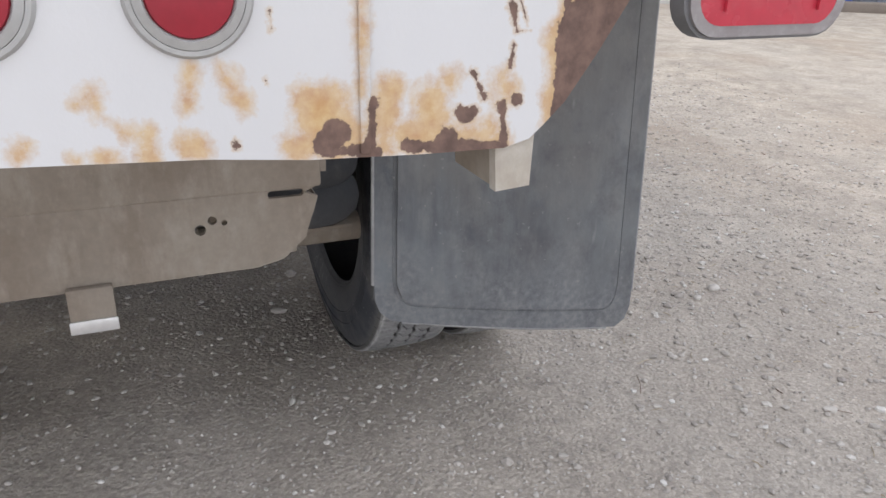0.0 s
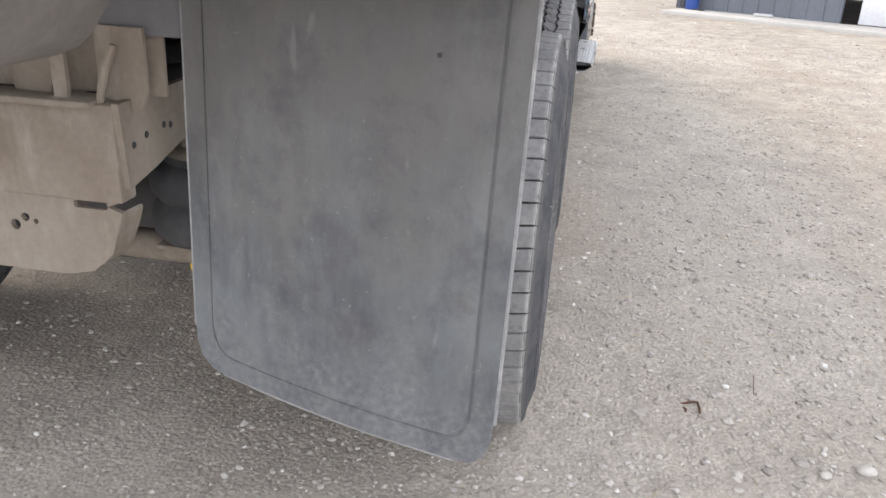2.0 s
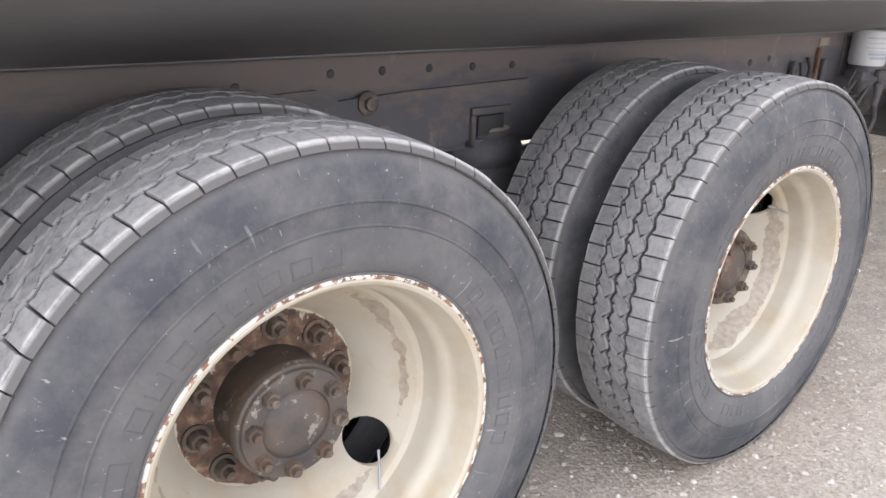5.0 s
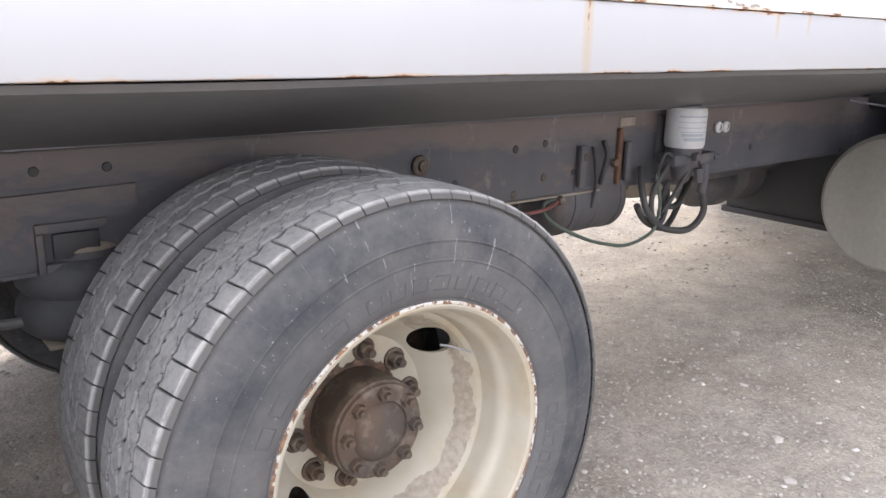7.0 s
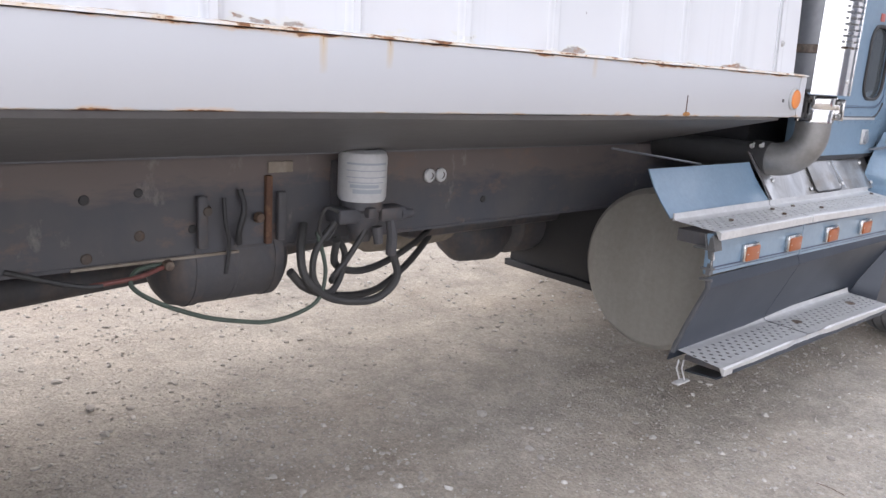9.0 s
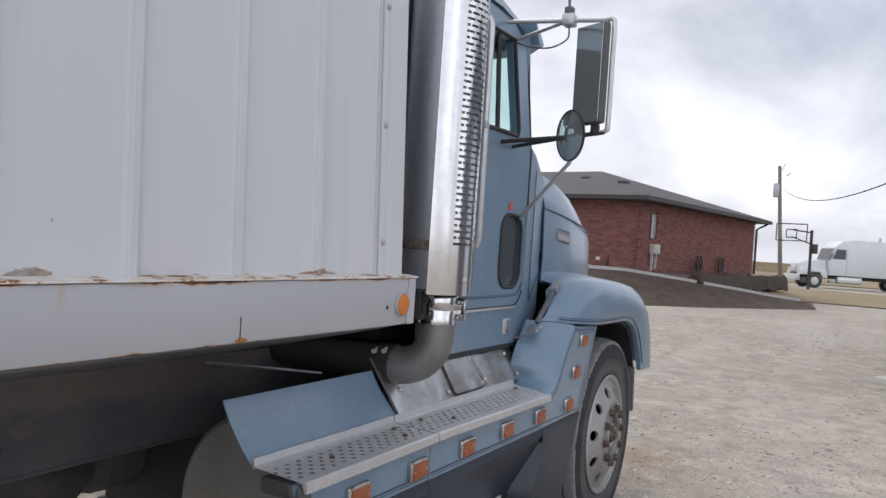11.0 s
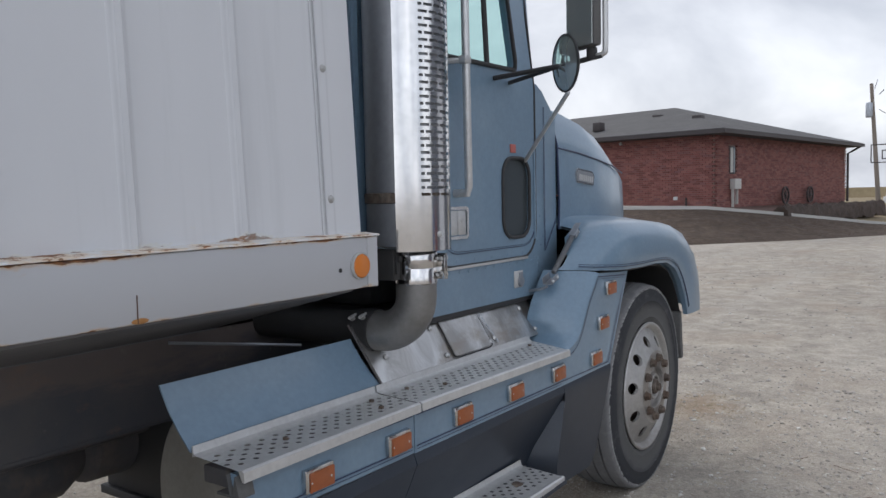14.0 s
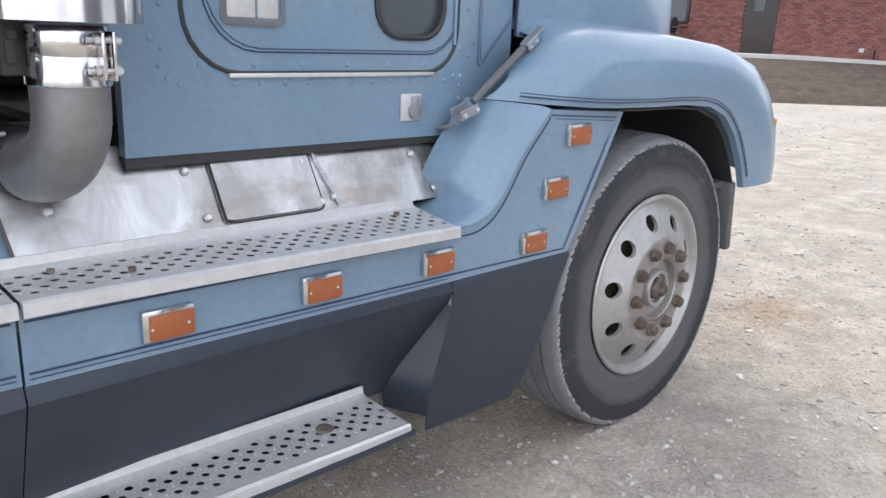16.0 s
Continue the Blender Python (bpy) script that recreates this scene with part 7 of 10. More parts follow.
ext = bmesh.ops.extrude_face_region(bm, geom=bm.faces[:])["geom"]
for g in ext:
    if isinstance(g, bmesh.types.BMVert):
        d = Vector((g.co.x - SX, g.co.y - SY, 0)).normalized()
        g.co -= d * 0.0025
guard = part("heat_guard", bm, "chrome", truck, "polished slotted exhaust guard with amber reflections")
for a, z in ((262, 2.400), (262, 1.345), (318, 1.345), (318, 2.400)):
    bm = bmesh.new()
    lathe(bm, [(0.0, 0.006), (0.007, 0.005), (0.009, 0.0)], Matrix.Translation((SX, SY, z)) @ Matrix.Rotation(radians(a), 4, 'Z') @ Matrix.Translation((R, 0, 0)) @ Matrix.Rotation(radians(90), 4, 'Y'), 10)
    part("screw", bm, "alu", guard)
bm = bmesh.new()
lathe(bm, [(0.066, 1.190), (0.0685, 1.193), (0.0685, 1.238), (0.0675, 1.240), (0.0685, 1.242), (0.0685, 1.288), (0.066, 1.292)], Matrix.Translation((SX, SY - 0.03, 0)), 36)
clamp = part("stack_clamp", bm, "chrome", truck, "shiny exhaust clamp with two bolts")
bm = bmesh.new()
box(bm, SX + 0.024, SX + 0.030, SY - 0.122, SY - 0.084, 1.204, 1.280, 0.002)
box(bm, SX + 0.044, SX + 0.050, SY - 0.116, SY - 0.078, 1.202, 1.282, 0.002)
part("jaw", bm, "chrome", clamp)
for z in (1.218, 1.268):
    bm = bmesh.new()
    tube(bm, [(SX + 0.006, SY - 0.106, z), (SX + 0.062, SY - 0.104, z)], 0.0050, 8)
    hexnut(bm, Matrix.Translation((SX + 0.050, SY - 0.104, z)) @ Matrix.Rotation(radians(90), 4, 'Y'), 0.0095, 0.009)
    hexnut(bm, Matrix.Translation((SX + 0.016, SY - 0.106, z)) @ Matrix.Rotation(radians(90), 4, 'Y'), 0.0095, 0.008)
    part("clamp_bolt", bm, "alu", clamp)
bm = bmesh.new()
path = [(SX, SY - 0.03, 1.20)]
for k in range(0, 11):
    a = radians(9 * k)
    path.append((SX - 0.03 * (1 - math.cos(a)), SY - 0.03 + 0.115 * (1 - math.cos(a)), 1.150 - 0.115 * math.sin(a)))
path.append((SX - 0.033, SY + 0.14, 1.035))
tube(bm, path, 0.0640, 28)
part("exhaust_elbow", bm, "pipe", truck, "dull steel exhaust elbow")
bm = bmesh.new()
tube(bm, [(SX - 0.034, SY + 0.15, 1.035), (SX - 0.035, SY + 0.62, 1.035)], 0.060, 20)
part("exhaust_pipe", bm, "black", truck, "dark exhaust pipe under the cab")
bm = bmesh.new()
tube(bm, [(SX - 0.032, SY + 0.10, 1.035), (SX - 0.034, SY + 0.17, 1.035)], 0.068, 24)
clamp2 = part("elbow_clamp", bm, "black", truck)
for k in (0, 1):
    bm = bmesh.new()
    p = Vector((SX - 0.095 - 0.008 * k, SY + 0.115 + 0.035 * k, 1.085 - 0.004 * k))
    tube(bm, [p + Vector((-0.030, -0.018, 0.005)), p + Vector((0.025, 0.003, 0.010))], 0.0042, 8)
    hexnut(bm, Matrix.Translation(p) @ Matrix.Rotation(radians(80), 4, 'Y'), 0.010, 0.010)
    part("clamp_bolt", bm, "alu", clamp2)
bm = bmesh.new()
box(bm, 4.560, 4.596, 0.07, 0.17, 1.205, 1.30, 0.006)
box(bm, 4.566, 4.582, 0.060, 0.068, 1.225, 1.285, 0.003)
hexnut(bm, Matrix.Translation((4.575, 0.060, 1.272)) @ OUT, 0.010, 0.008)
part("stack_bracket", bm, "black", truck)

# ---- cab ----
CY = 0.193
bm = bmesh.new()
prof = [(4.80, 1.035), (5.70, 1.030), (5.735, 1.10), (5.735, 1.92), (5.70, 1.95), (5.635, 2.395), (5.50, 2.47), (4.56, 2.50), (4.56, 1.24), (4.80, 1.20)]
window = [(5.02, 1.955), (5.545, 1.965), (5.555, 2.00), (5.500, 2.385), (5.02, 2.375)]
peep = rounded(5.435, 5.660, 1.285, 1.610, 0.075, 5)
holed(bm, prof, [window, peep], lambda u, v, t: (u, CY + 0.03 * max(0.0, v - 1.95) / 0.5 + t, v), 0.03)
cab = part("cab", bm, "blue", truck, "light blue riveted cab side")
bm = bmesh.new()
box(bm, 4.56, 4.60, CY + 0.01, WIDE - CY - 0.01, 1.22, 2.50, 0.02)
part("back_wall", bm, "blue", cab)
bm = bmesh.new()
holed(bm, prof, [window], lambda u, v, t: (u, WIDE - CY - 0.03 * max(0.0, v - 1.95) / 0.5 - t, v), 0.03)
part("far_side", bm, "blue", cab)
# roof with a rounded brow
bm = bmesh.new()
rings = []
for x, dz in ((4.56, 0.0), (5.0, 0.03), (5.35, 0.03), (5.55, -0.01), (5.66, -0.06), (5.70, -0.10)):
    ring = [(x, CY + 0.02, 2.465 + dz * 0.7), (x, CY + 0.035, 2.50 + dz), (x, CY + 0.12, 2.545 + dz), (x, WIDE / 2, 2.60 + dz), (x, WIDE - CY - 0.12, 2.545 + dz), (x, WIDE - CY - 0.035, 2.50 + dz), (x, WIDE - CY - 0.02, 2.465 + dz * 0.7)]
    rings.append(ring)
loft(bm, rings)
part("roof", bm, "blue", cab)
bm = bmesh.new()
loft(bm, [[(5.66, CY - 0.03, 2.40), (5.70, CY - 0.035, 2.405), (5.70, CY - 0.02, 2.45), (5.62, CY - 0.02, 2.50)], [(5.70, CY + 0.10, 2.42), (5.84, CY + 0.10, 2.40), (5.83, CY + 0.10, 2.44), (5.66, CY + 0.10, 2.52)], [(5.74, WIDE / 2, 2.44), (5.90, WIDE / 2, 2.41), (5.89, WIDE / 2, 2.45), (5.70, WIDE / 2, 2.54)], [(5.70, WIDE - CY - 0.10, 2.42), (5.84, WIDE - CY - 0.10, 2.40), (5.83, WIDE - CY - 0.10, 2.44), (5.66, WIDE - CY - 0.10, 2.52)]])
part("sun_visor", bm, "blue", cab)
# windscreen, floor and dash
bm = bmesh.new()
loft(bm, [[(5.74, CY + 0.06, 1.93), (5.80, WIDE / 2, 1.93), (5.74, WIDE - CY - 0.06, 1.93)], [(5.66, CY + 0.08, 2.41), (5.71, WIDE / 2, 2.42), (5.66, WIDE - CY - 0.08, 2.41)]], False, False)
wind = part("windscreen", bm, "glass", cab)
wind.visible_shadow = False
for y in (CY + 0.02, WIDE - CY - 0.07):
    bm = bmesh.new()
    tube(bm, [(5.735, y + 0.025, 1.92), (5.652, y + 0.025, 2.43)], 0.030, 10)
    part("pillar", bm, "blue", cab)
bm = bmesh.new()
box(bm, 4.82, 5.74, CY + 0.03, WIDE - CY - 0.03, 1.035, 1.06)
box(bm, 4.60, 4.82, CY + 0.03, WIDE - CY - 0.03, 1.215, 1.24)
box(bm, 5.55, 5.74, CY + 0.04, WIDE - CY - 0.04, 1.55, 1.94, 0.03)
part("dash", bm, "cab_inside", cab)
bm = bmesh.new()
box(bm, 4.85, 5.30, 0.40, 0.90, 1.06, 1.55, 0.05)
box(bm, 4.78, 4.92, 0.42, 0.88, 1.50, 2.02, 0.05)
seat = part("seat", bm, "cab_inside", cab)
again(seat, Matrix.Translation((0, 1.14, 0)), cab)
# door glass, rubber and trim
bm = bmesh.new()
gy = lambda z: CY + 0.03 * max(0.0, z - 1.95) / 0.5 + 0.012
bm.faces.new([bm.verts.new((x, gy(z), z)) for x, z in window])
pane = part("door_glass", bm, "glass", cab, "green-tinted door glass")
pane.visible_shadow = False
bm = bmesh.new()
bm.faces.new([bm.verts.new((x, WIDE - gy(z), z)) for x, z in window])
pane = part("door_glass", bm, "glass", cab, "green-tinted door glass")
pane.visible_shadow = False
bm = bmesh.new()
w3 = [(x, gy(z) - 0.016, z) for x, z in window]
tube(bm, w3 + w3[:1], 0.009, 8)
tube(bm, [(5.335, gy(1.96) - 0.010, 1.96), (5.345, gy(2.38) - 0.010, 2.38)], 0.011, 8)
part("window_rubber", bm, "black", cab)
bm = bmesh.new()
bm.faces.new([bm.verts.new((x, CY + 0.010, z)) for x, z in peep])
part("peep_glass", bm, "dark_glass", cab, "small dark lower door window")
bm = bmesh.new()
p3 = [(x, CY - 0.002, z) for x, z in peep]
tube(bm, p3 + p3[:1], 0.008, 6)
part("peep_rubber", bm, "black", cab)
def door_loop(d, lowz=1.200):
    x0, x1 = 4.93 - d, 5.715
    pts = [(x0 + 0.0, 2.42)]
    r = 0.13
    pts += [(x0, lowz - d + r)]
    pts += [(x0 + r - r * math.cos(radians(a)), lowz - d + r - r * math.sin(radians(a))) for a in range(15, 91, 15)]
    rr = 0.11
    pts += [(x1 - rr, lowz - d)]
    pts += [(x1 - rr + rr * math.sin(radians(a)), lowz - d + rr - rr * math.cos(radians(a))) for a in range(15, 91, 15)]
    pts += [(x1, 1.90), (5.655, 2.40)]
    return pts
bm = bmesh.new()
tube(bm, [(x, CY - 0.0005 + 0.03 * max(0.0, z - 1.95) / 0.5, z) for x, z in door_loop(0.0)], 0.0055, 6)
part("door_seam", bm, "black", cab)
bm = bmesh.new()
tube(bm, [(x, CY - 0.002 + 0.03 * max(0.0, z - 1.95) / 0.5, z) for x, z in door_loop(-0.045)], 0.0016, 4)
tube(bm, [(x, CY - 0.002 + 0.03 * max(0.0, z - 1.95) / 0.5, z) for x, z in door_loop(-0.052)], 0.0010, 4)
part("pinstripe", bm, "stripe", cab)
bm = bmesh.new()
box(bm, 5.03, 5.63, CY - 0.009, CY, 1.190, 1.200, 0.002)
part("drip_strip", bm, "alu", cab)
bm = bmesh.new()
rivet_at = [(4.922 + 0.0628 * k, 1.178) for k in range(13)] + [(4.966 + 0.127 * k, 1.218) for k in range(6)]
rivet_at += [(5.731, 1.127), (5.731, 1.160), (5.735, 1.187), (5.706, 1.189), (5.731, 1.262), (5.764, 1.242), (5.783, 1.279), (5.756, 1.366), (4.863, 1.269), (4.879, 1.217), (4.895, 1.190)]
for x, z in rivet_at:
    lathe(bm, [(0.0, 0.0035), (0.0045, 0.0027), (0.0072, 0.0)], Matrix.Translation((x, CY, z)) @ OUT, 8)
for k in range(14):
    lathe(bm, [(0.0, 0.003), (0.004, 0.0022), (0.006, 0.0)], Matrix.Translation((4.885, CY, 1.25 + 0.085 * k)) @ OUT, 6)
    lathe(bm, [(0.0, 0.003), (0.004, 0.0022), (0.006, 0.0)], Matrix.Translation((4.965, CY, 1.36 + 0.08 * k)) @ OUT, 6)
part("rivet_seam", bm, "blue", cab, kind="stuff")
bm = bmesh.new()
box(bm, 4.80, 5.72, CY + 0.004, CY + 0.04, 1.012, 1.036)
part("rocker_shadow_gap", bm, "black", cab)
# handle, cab latch, hinge, red lamp
bm = bmesh.new()
holed(bm, rounded(5.015, 5.172, 1.300, 1.420, 0.018, 4), [rounded(5.028, 5.160, 1.312, 1.408, 0.012, 4)], lambda u, v, t: (u, CY - 0.007 + t, v), 0.007)
handle = part("door_handle", bm, "chrome", cab, "chrome paddle door handle")
bm = bmesh.new()
box(bm, 5.03, 5.098, CY - 0.006, CY + 0.002, 1.315, 1.405, 0.004)
box(bm, 5.104, 5.156, CY - 0.004, CY + 0.002, 1.315, 1.405, 0.004)
lathe(bm, [(0.0, 0.004), (0.009, 0.003), (0.010, 0.0)], Matrix.Translation((5.132, CY - 0.004, 1.365)) @ OUT, 12)
part("paddle", bm, "alu", handle)
bm = bmesh.new()
box(bm, 5.517, 5.588, CY - 0.006, CY, 1.075, 1.145, 0.003)
latch = part("cab_latch", bm, "alu", cab, "small tool latch below the door")
bm = bmesh.new()
lathe(bm, [(0.0, 0.014), (0.020, 0.012), (0.022, 0.0)], Matrix.Translation((5.562, CY - 0.004, 1.100)) @ OUT, 16)
box(bm, 5.55, 5.576, CY - 0.014, CY, 1.10, 1.138, 0.003)
part("keeper", bm, "muffler", latch)
bm = bmesh.new()
tube(bm, [(5.703, CY - 0.004, 1.27), (5.703, CY - 0.004, 1.66)], 0.005, 6)
part("hinge", bm, "blue", cab)
bm = bmesh.new()
box(bm, 5.500, 5.545, CY - 0.004, CY, 1.630, 1.665, 0.002)
part("decal", bm, "red_sticker", cab)
# grab bar
bm = bmesh.new()
tube(bm, [(5.08, CY + 0.0, 2.352), (5.08, CY - 0.055, 2.352), (5.083, CY - 0.060, 2.33), (5.09, CY - 0.060, 1.49), (5.09, CY - 0.055, 1.468), (5.09, CY, 1.468)], 0.0145, 12)
box(bm, 5.06, 5.10, CY - 0.075, CY - 0.045, 1.925, 1.955, 0.005)
tube(bm, [(5.09, CY - 0.06, 1.94), (5.06, CY, 1.94)], 0.010, 8)
part("grab_bar", bm, "alu", truck, "long aluminium grab bar beside the door")
# cowl between door and hood
bm = bmesh.new()
skin(bm, [[(5.735, CY, 1.04), (5.735, CY, 1.93)], [(5.80, CY + 0.004, 1.06), (5.80, CY + 0.006, 1.905)], [(5.955, CY + 0.018, 1.15), (5.955, CY + 0.02, 1.80)]], 0.01)
part("cowl", bm, "blue", cab)
cowl_y = lambda x: CY - 0.0015 + 0.004 * max(0.0, x - 5.735) / 0.065 + 0.05 * max(0.0, x - 5.80)
bm = bmesh.new()
for d, w in ((0.0, 0.0016), (0.010, 0.0010)):
    tube(bm, [(x, cowl_y(x) - 0.002, z) for x, z in bend([(5.799 + d, 1.84), (5.800 + d, 1.392), (5.802 + d, 1.271), (5.806 + d, 1.213 + 1.6 * d), (5.847, 1.247 + d), (5.931, 1.324 + d), (5.948, 1.338 + d)], 2)], w, 4)
part("pinstripe", bm, "stripe", cab)

# ---- hood and fender ----
def hood_ring(x, top, side, low, pull=0.0):
    half = [(side, low), (side - 0.004, low + 0.12), (side + 0.004, (low + top) / 2 + 0.06), (side + 0.03, top - 0.16), (side + 0.085, top - 0.075), (side + 0.20, top - 0.03), (0.70, top - 0.004), (WIDE / 2, top)]
    return [(x, y, z) for y, z in half] + [(x, WIDE - y, z) for y, z in reversed(half[:-1])]
bm = bmesh.new()
stations = [(5.965, 1.940, 0.205, 1.30), (6.15, 1.922, 0.208, 1.28), (6.40, 1.885, 0.214, 1.27), (6.62, 1.832, 0.226, 1.26), (6.80, 1.765, 0.244, 1.25), (6.92, 1.690, 0.27, 1.24), (6.975, 1.600, 0.30, 1.20), (6.985, 1.46, 0.33, 1.18)]
loft(bm, [hood_ring(*s) for s in stations], False, False)
hood = part("hood", bm, "blue", truck, "sloping light blue engine hood")
bm = bmesh.new()
box(bm, 6.90, 6.960, 0.36, WIDE - 0.36, 0.72, 1.45, 0.03)
part("grille", bm, "chrome", hood)
bm = bmesh.new()
tube(bm, [(x, y - 0.001, z) for x, y, z in [hood_ring(*stations[0])[i] for i in range(8)]], 0.005, 6)
tube(bm, [(5.968, 0.208, 1.670), (6.20, 0.211, 1.655), (6.45, 0.218, 1.630), (6.66, 0.228, 1.605), (6.88, 0.258, 1.570)], 0.0045, 5)
part("hood_crease", bm, "stripe", hood)
bm = bmesh.new()
holed(bm, [(6.16, 1.515), (6.36, 1.500), (6.37, 1.545), (6.345, 1.568), (6.175, 1.582), (6.155, 1.56)], [], lambda u, v, t: (u, 0.202 + t, v), 0.008)
badge = part("badge", bm, "chrome", hood, "small chrome name badge")
bm = bmesh.new()
holed(bm, [(6.172, 1.522), (6.352, 1.508), (6.358, 1.543), (6.340, 1.560), (6.182, 1.573), (6.168, 1.556)], [], lambda u, v, t: (u, 0.1995 + t, v), 0.004)
part("badge_field", bm, "muffler", badge)
for k in range(7):
    bm = bmesh.new()
    x = 6.185 + 0.024 * k
    z = 1.540 - 0.002 * k
    box(bm, x, x + 0.015, 0.1980, 0.2000, z - 0.014, z + 0.014)
    part("badge_bar", bm, "alu", badge)
# hood strap
bm = bmesh.new()
tube(bm, [(5.690, 0.098, 1.128), (5.765, 0.096, 1.186), (5.876, 0.104, 1.258), (5.935, 0.110, 1.294)], [0.0105, 0.012, 0.012, 0.0115], 10)
strap = part("hood_strap", bm, "strap", hood, "black rubber hood strap with metal brackets")
sm2 = Matrix.Translation((5.925, 0.104, 1.290)) @ Matrix.Rotation(radians(-36), 4, 'Y')
bm = bmesh.new()
box(bm, -0.040, 0.050, -0.014, 0.014, 0.010, 0.0130, 0.001, 1, sm2)
box(bm, -0.040, 0.012, -0.016, -0.014, -0.010, 0.0130, 0.001, 1, sm2)
box(bm, -0.030, 0.040, 0.014, 0.016, -0.008, 0.0130, 0.001, 1, sm2)
hook = part("hook", bm, "muffler", strap, "bent sheet-metal bracket")
for u in (-0.028, 0.0):
    bm = bmesh.new()
    hexnut(bm, sm2 @ Matrix.Translation((u, -0.016, -0.001)) @ OUT, 0.0045, 0.003)
    part("bolt", bm, "alu", hook)
sm3 = Matrix.Translation((5.660, 0.098, 1.106)) @ Matrix.Rotation(radians(-18), 4, 'Y')
bm = bmesh.new()
box(bm, -0.032, 0.034, -0.018, 0.018, -0.016, -0.012, 0.001, 1, sm3)
box(bm, -0.032, 0.034, -0.021, -0.018, -0.016, 0.010, 0.001, 1, sm3)
box(bm, -0.032, 0.034, 0.018, 0.021, -0.016, 0.014, 0.001, 1, sm3)
latch2 = part("latch", bm, "muffler", strap, "grey folded bracket")
for u in (-0.020, 0.026):
    bm = bmesh.new()
    hexnut(bm, sm3 @ Matrix.Translation((u, -0.021, -0.004)) @ OUT, 0.0065, 0.005)
    part("bolt", bm, "alu", latch2)
bm = bmesh.new()
tube(bm, [(5.636, 0.100, 1.075), (5.640, 0.130, 1.062), (5.650, CY, 1.050)], 0.006, 8)
part("stay", bm, "muffler", latch2)

# right fender: stations round the wheel opening
def inset(x):
    """How far the rear of the fender draws in towards the hood."""
    pts = ((5.74, 0.17), (5.80, 0.115), (5.87, 0.062), (6.00, 0.018), (6.10, 0.0))
    if x <= pts[0][0]:
        return pts[0][1]
    for (xa, ka), (xb, kb) in zip(pts, pts[1:]):
        if x <= xb:
            return ka + (kb - ka) * (x - xa) / (xb - xa)
    return 0.0
def fender(mirror=False):
    bm = bmesh.new()
    lip = [(5.74, 1.134), (5.80, 1.130), (5.87, 1.124), (6.00, 1.116), (6.10, 1.112), (6.30, 1.108), (6.50, 1.108), (6.66, 1.098), (6.78, 1.060), (6.87, 0.990), (6.94, 0.900), (6.985, 0.820), (7.00, 0.785)]
    top = [(5.84, 1.205), (5.89, 1.235), (5.95, 1.255), (6.03, 1.268), (6.10, 1.272), (6.32, 1.272), (6.56, 1.265), (6.82, 1.240), (7.01, 1.190), (7.145, 1.11), (7.235, 0.99), (7.265, 0.86), (7.265, 0.785)]
    crown = [(5.985, 1.300), (6.00, 1.318), (6.03, 1.328), (6.08, 1.333), (6.13, 1.335), (6.32, 1.330), (6.58, 1.320), (6.88, 1.296), (7.11, 1.240), (7.26, 1.145), (7.345, 1.01), (7.37, 0.87), (7.37, 0.785)]
    rows = []
    for (lx, lz), (tx, tz), (cx, cz) in zip(lip, top, crown):
        mid = lambda f: (lx + (tx - lx) * f, lz + (tz - lz) * f)
        k = inset(lx)
        a, b = mid(0.3), mid(0.75)
        rows.append([(lx, -0.045 + k, lz - 0.002), (lx, -0.070 + k, lz), (a[0], -0.080 + k, a[1]), (b[0], -0.078 + k, b[1]), (tx, -0.060 + k, tz), ((tx + cx) / 2, -0.020 + k, (tz + cz) / 2 + 0.012), (cx, 0.045 + 0.6 * k, cz), (cx, 0.15 + 0.3 * k, cz + 0.012), (cx - 0.01, 0.25, cz + 0.03), (cx - 0.06, 0.36, cz + (0.10 if cx < 6.7 else 0.02))])
    if mirror:
        rows = [[(x, WIDE - y, z) for x, y, z in r] for r in rows]
    skin(bm, rows, 0.006)
    return bm
fend = part("fender", fender(), "blue", truck, "light blue front fender with double pinstripes")
part("fender", fender(True), "blue", truck)
lip = [(5.74, 1.134), (5.80, 1.130), (5.87, 1.124), (6.00, 1.116), (6.10, 1.112), (6.30, 1.108), (6.50, 1.108), (6.66, 1.098), (6.78, 1.060), (6.87, 0.990), (6.94, 0.900), (6.985, 0.820)]
for d, w in ((0.016, 0.0021), (0.025, 0.0013)):
    bm = bmesh.new()
    pts = []
    for i, (x, z) in enumerate(lip[1:], 1):
        q, p = Vector(lip[min(i + 1, len(lip) - 1)]), Vector(lip[i - 1])
        tn = (q - p).normalized()
        pts.append((x - tn.y * d, (-0.0775 if x > 6.05 else -0.0835) + inset(x), z + tn.x * d))
    tube(bm, bend(pts, 3), w, 5)
    part("pinstripe", bm, "stripe", fend)
# wheel housing behind the fender
bm = bmesh.new()
skin(bm, [[(x, -0.002 if x < 6.25 else -0.03, z - 0.01), (x, 0.15, z + 0.03), (x, 0.42, z + 0.03)] for x, z in [(5.86, 0.75), (5.93, 0.95), *[(x, z) for x, z in lip[4:]], (7.02, 0.78)]], 0.006)
part("wheel_housing", bm, "black", fend)
bm = bmesh.new()
box(bm, 5.80, 7.02, 0.42, 0.46, 0.55, 1.14)
part("housing_wall", bm, "black", fend)
bm = bmesh.new()
box(bm, 7.235, 7.275, -0.045, 0.03, 0.93, 1.03, 0.008)
part("turn_lamp", bm, "amber", fend, "amber turn lamp at the fender's nose")
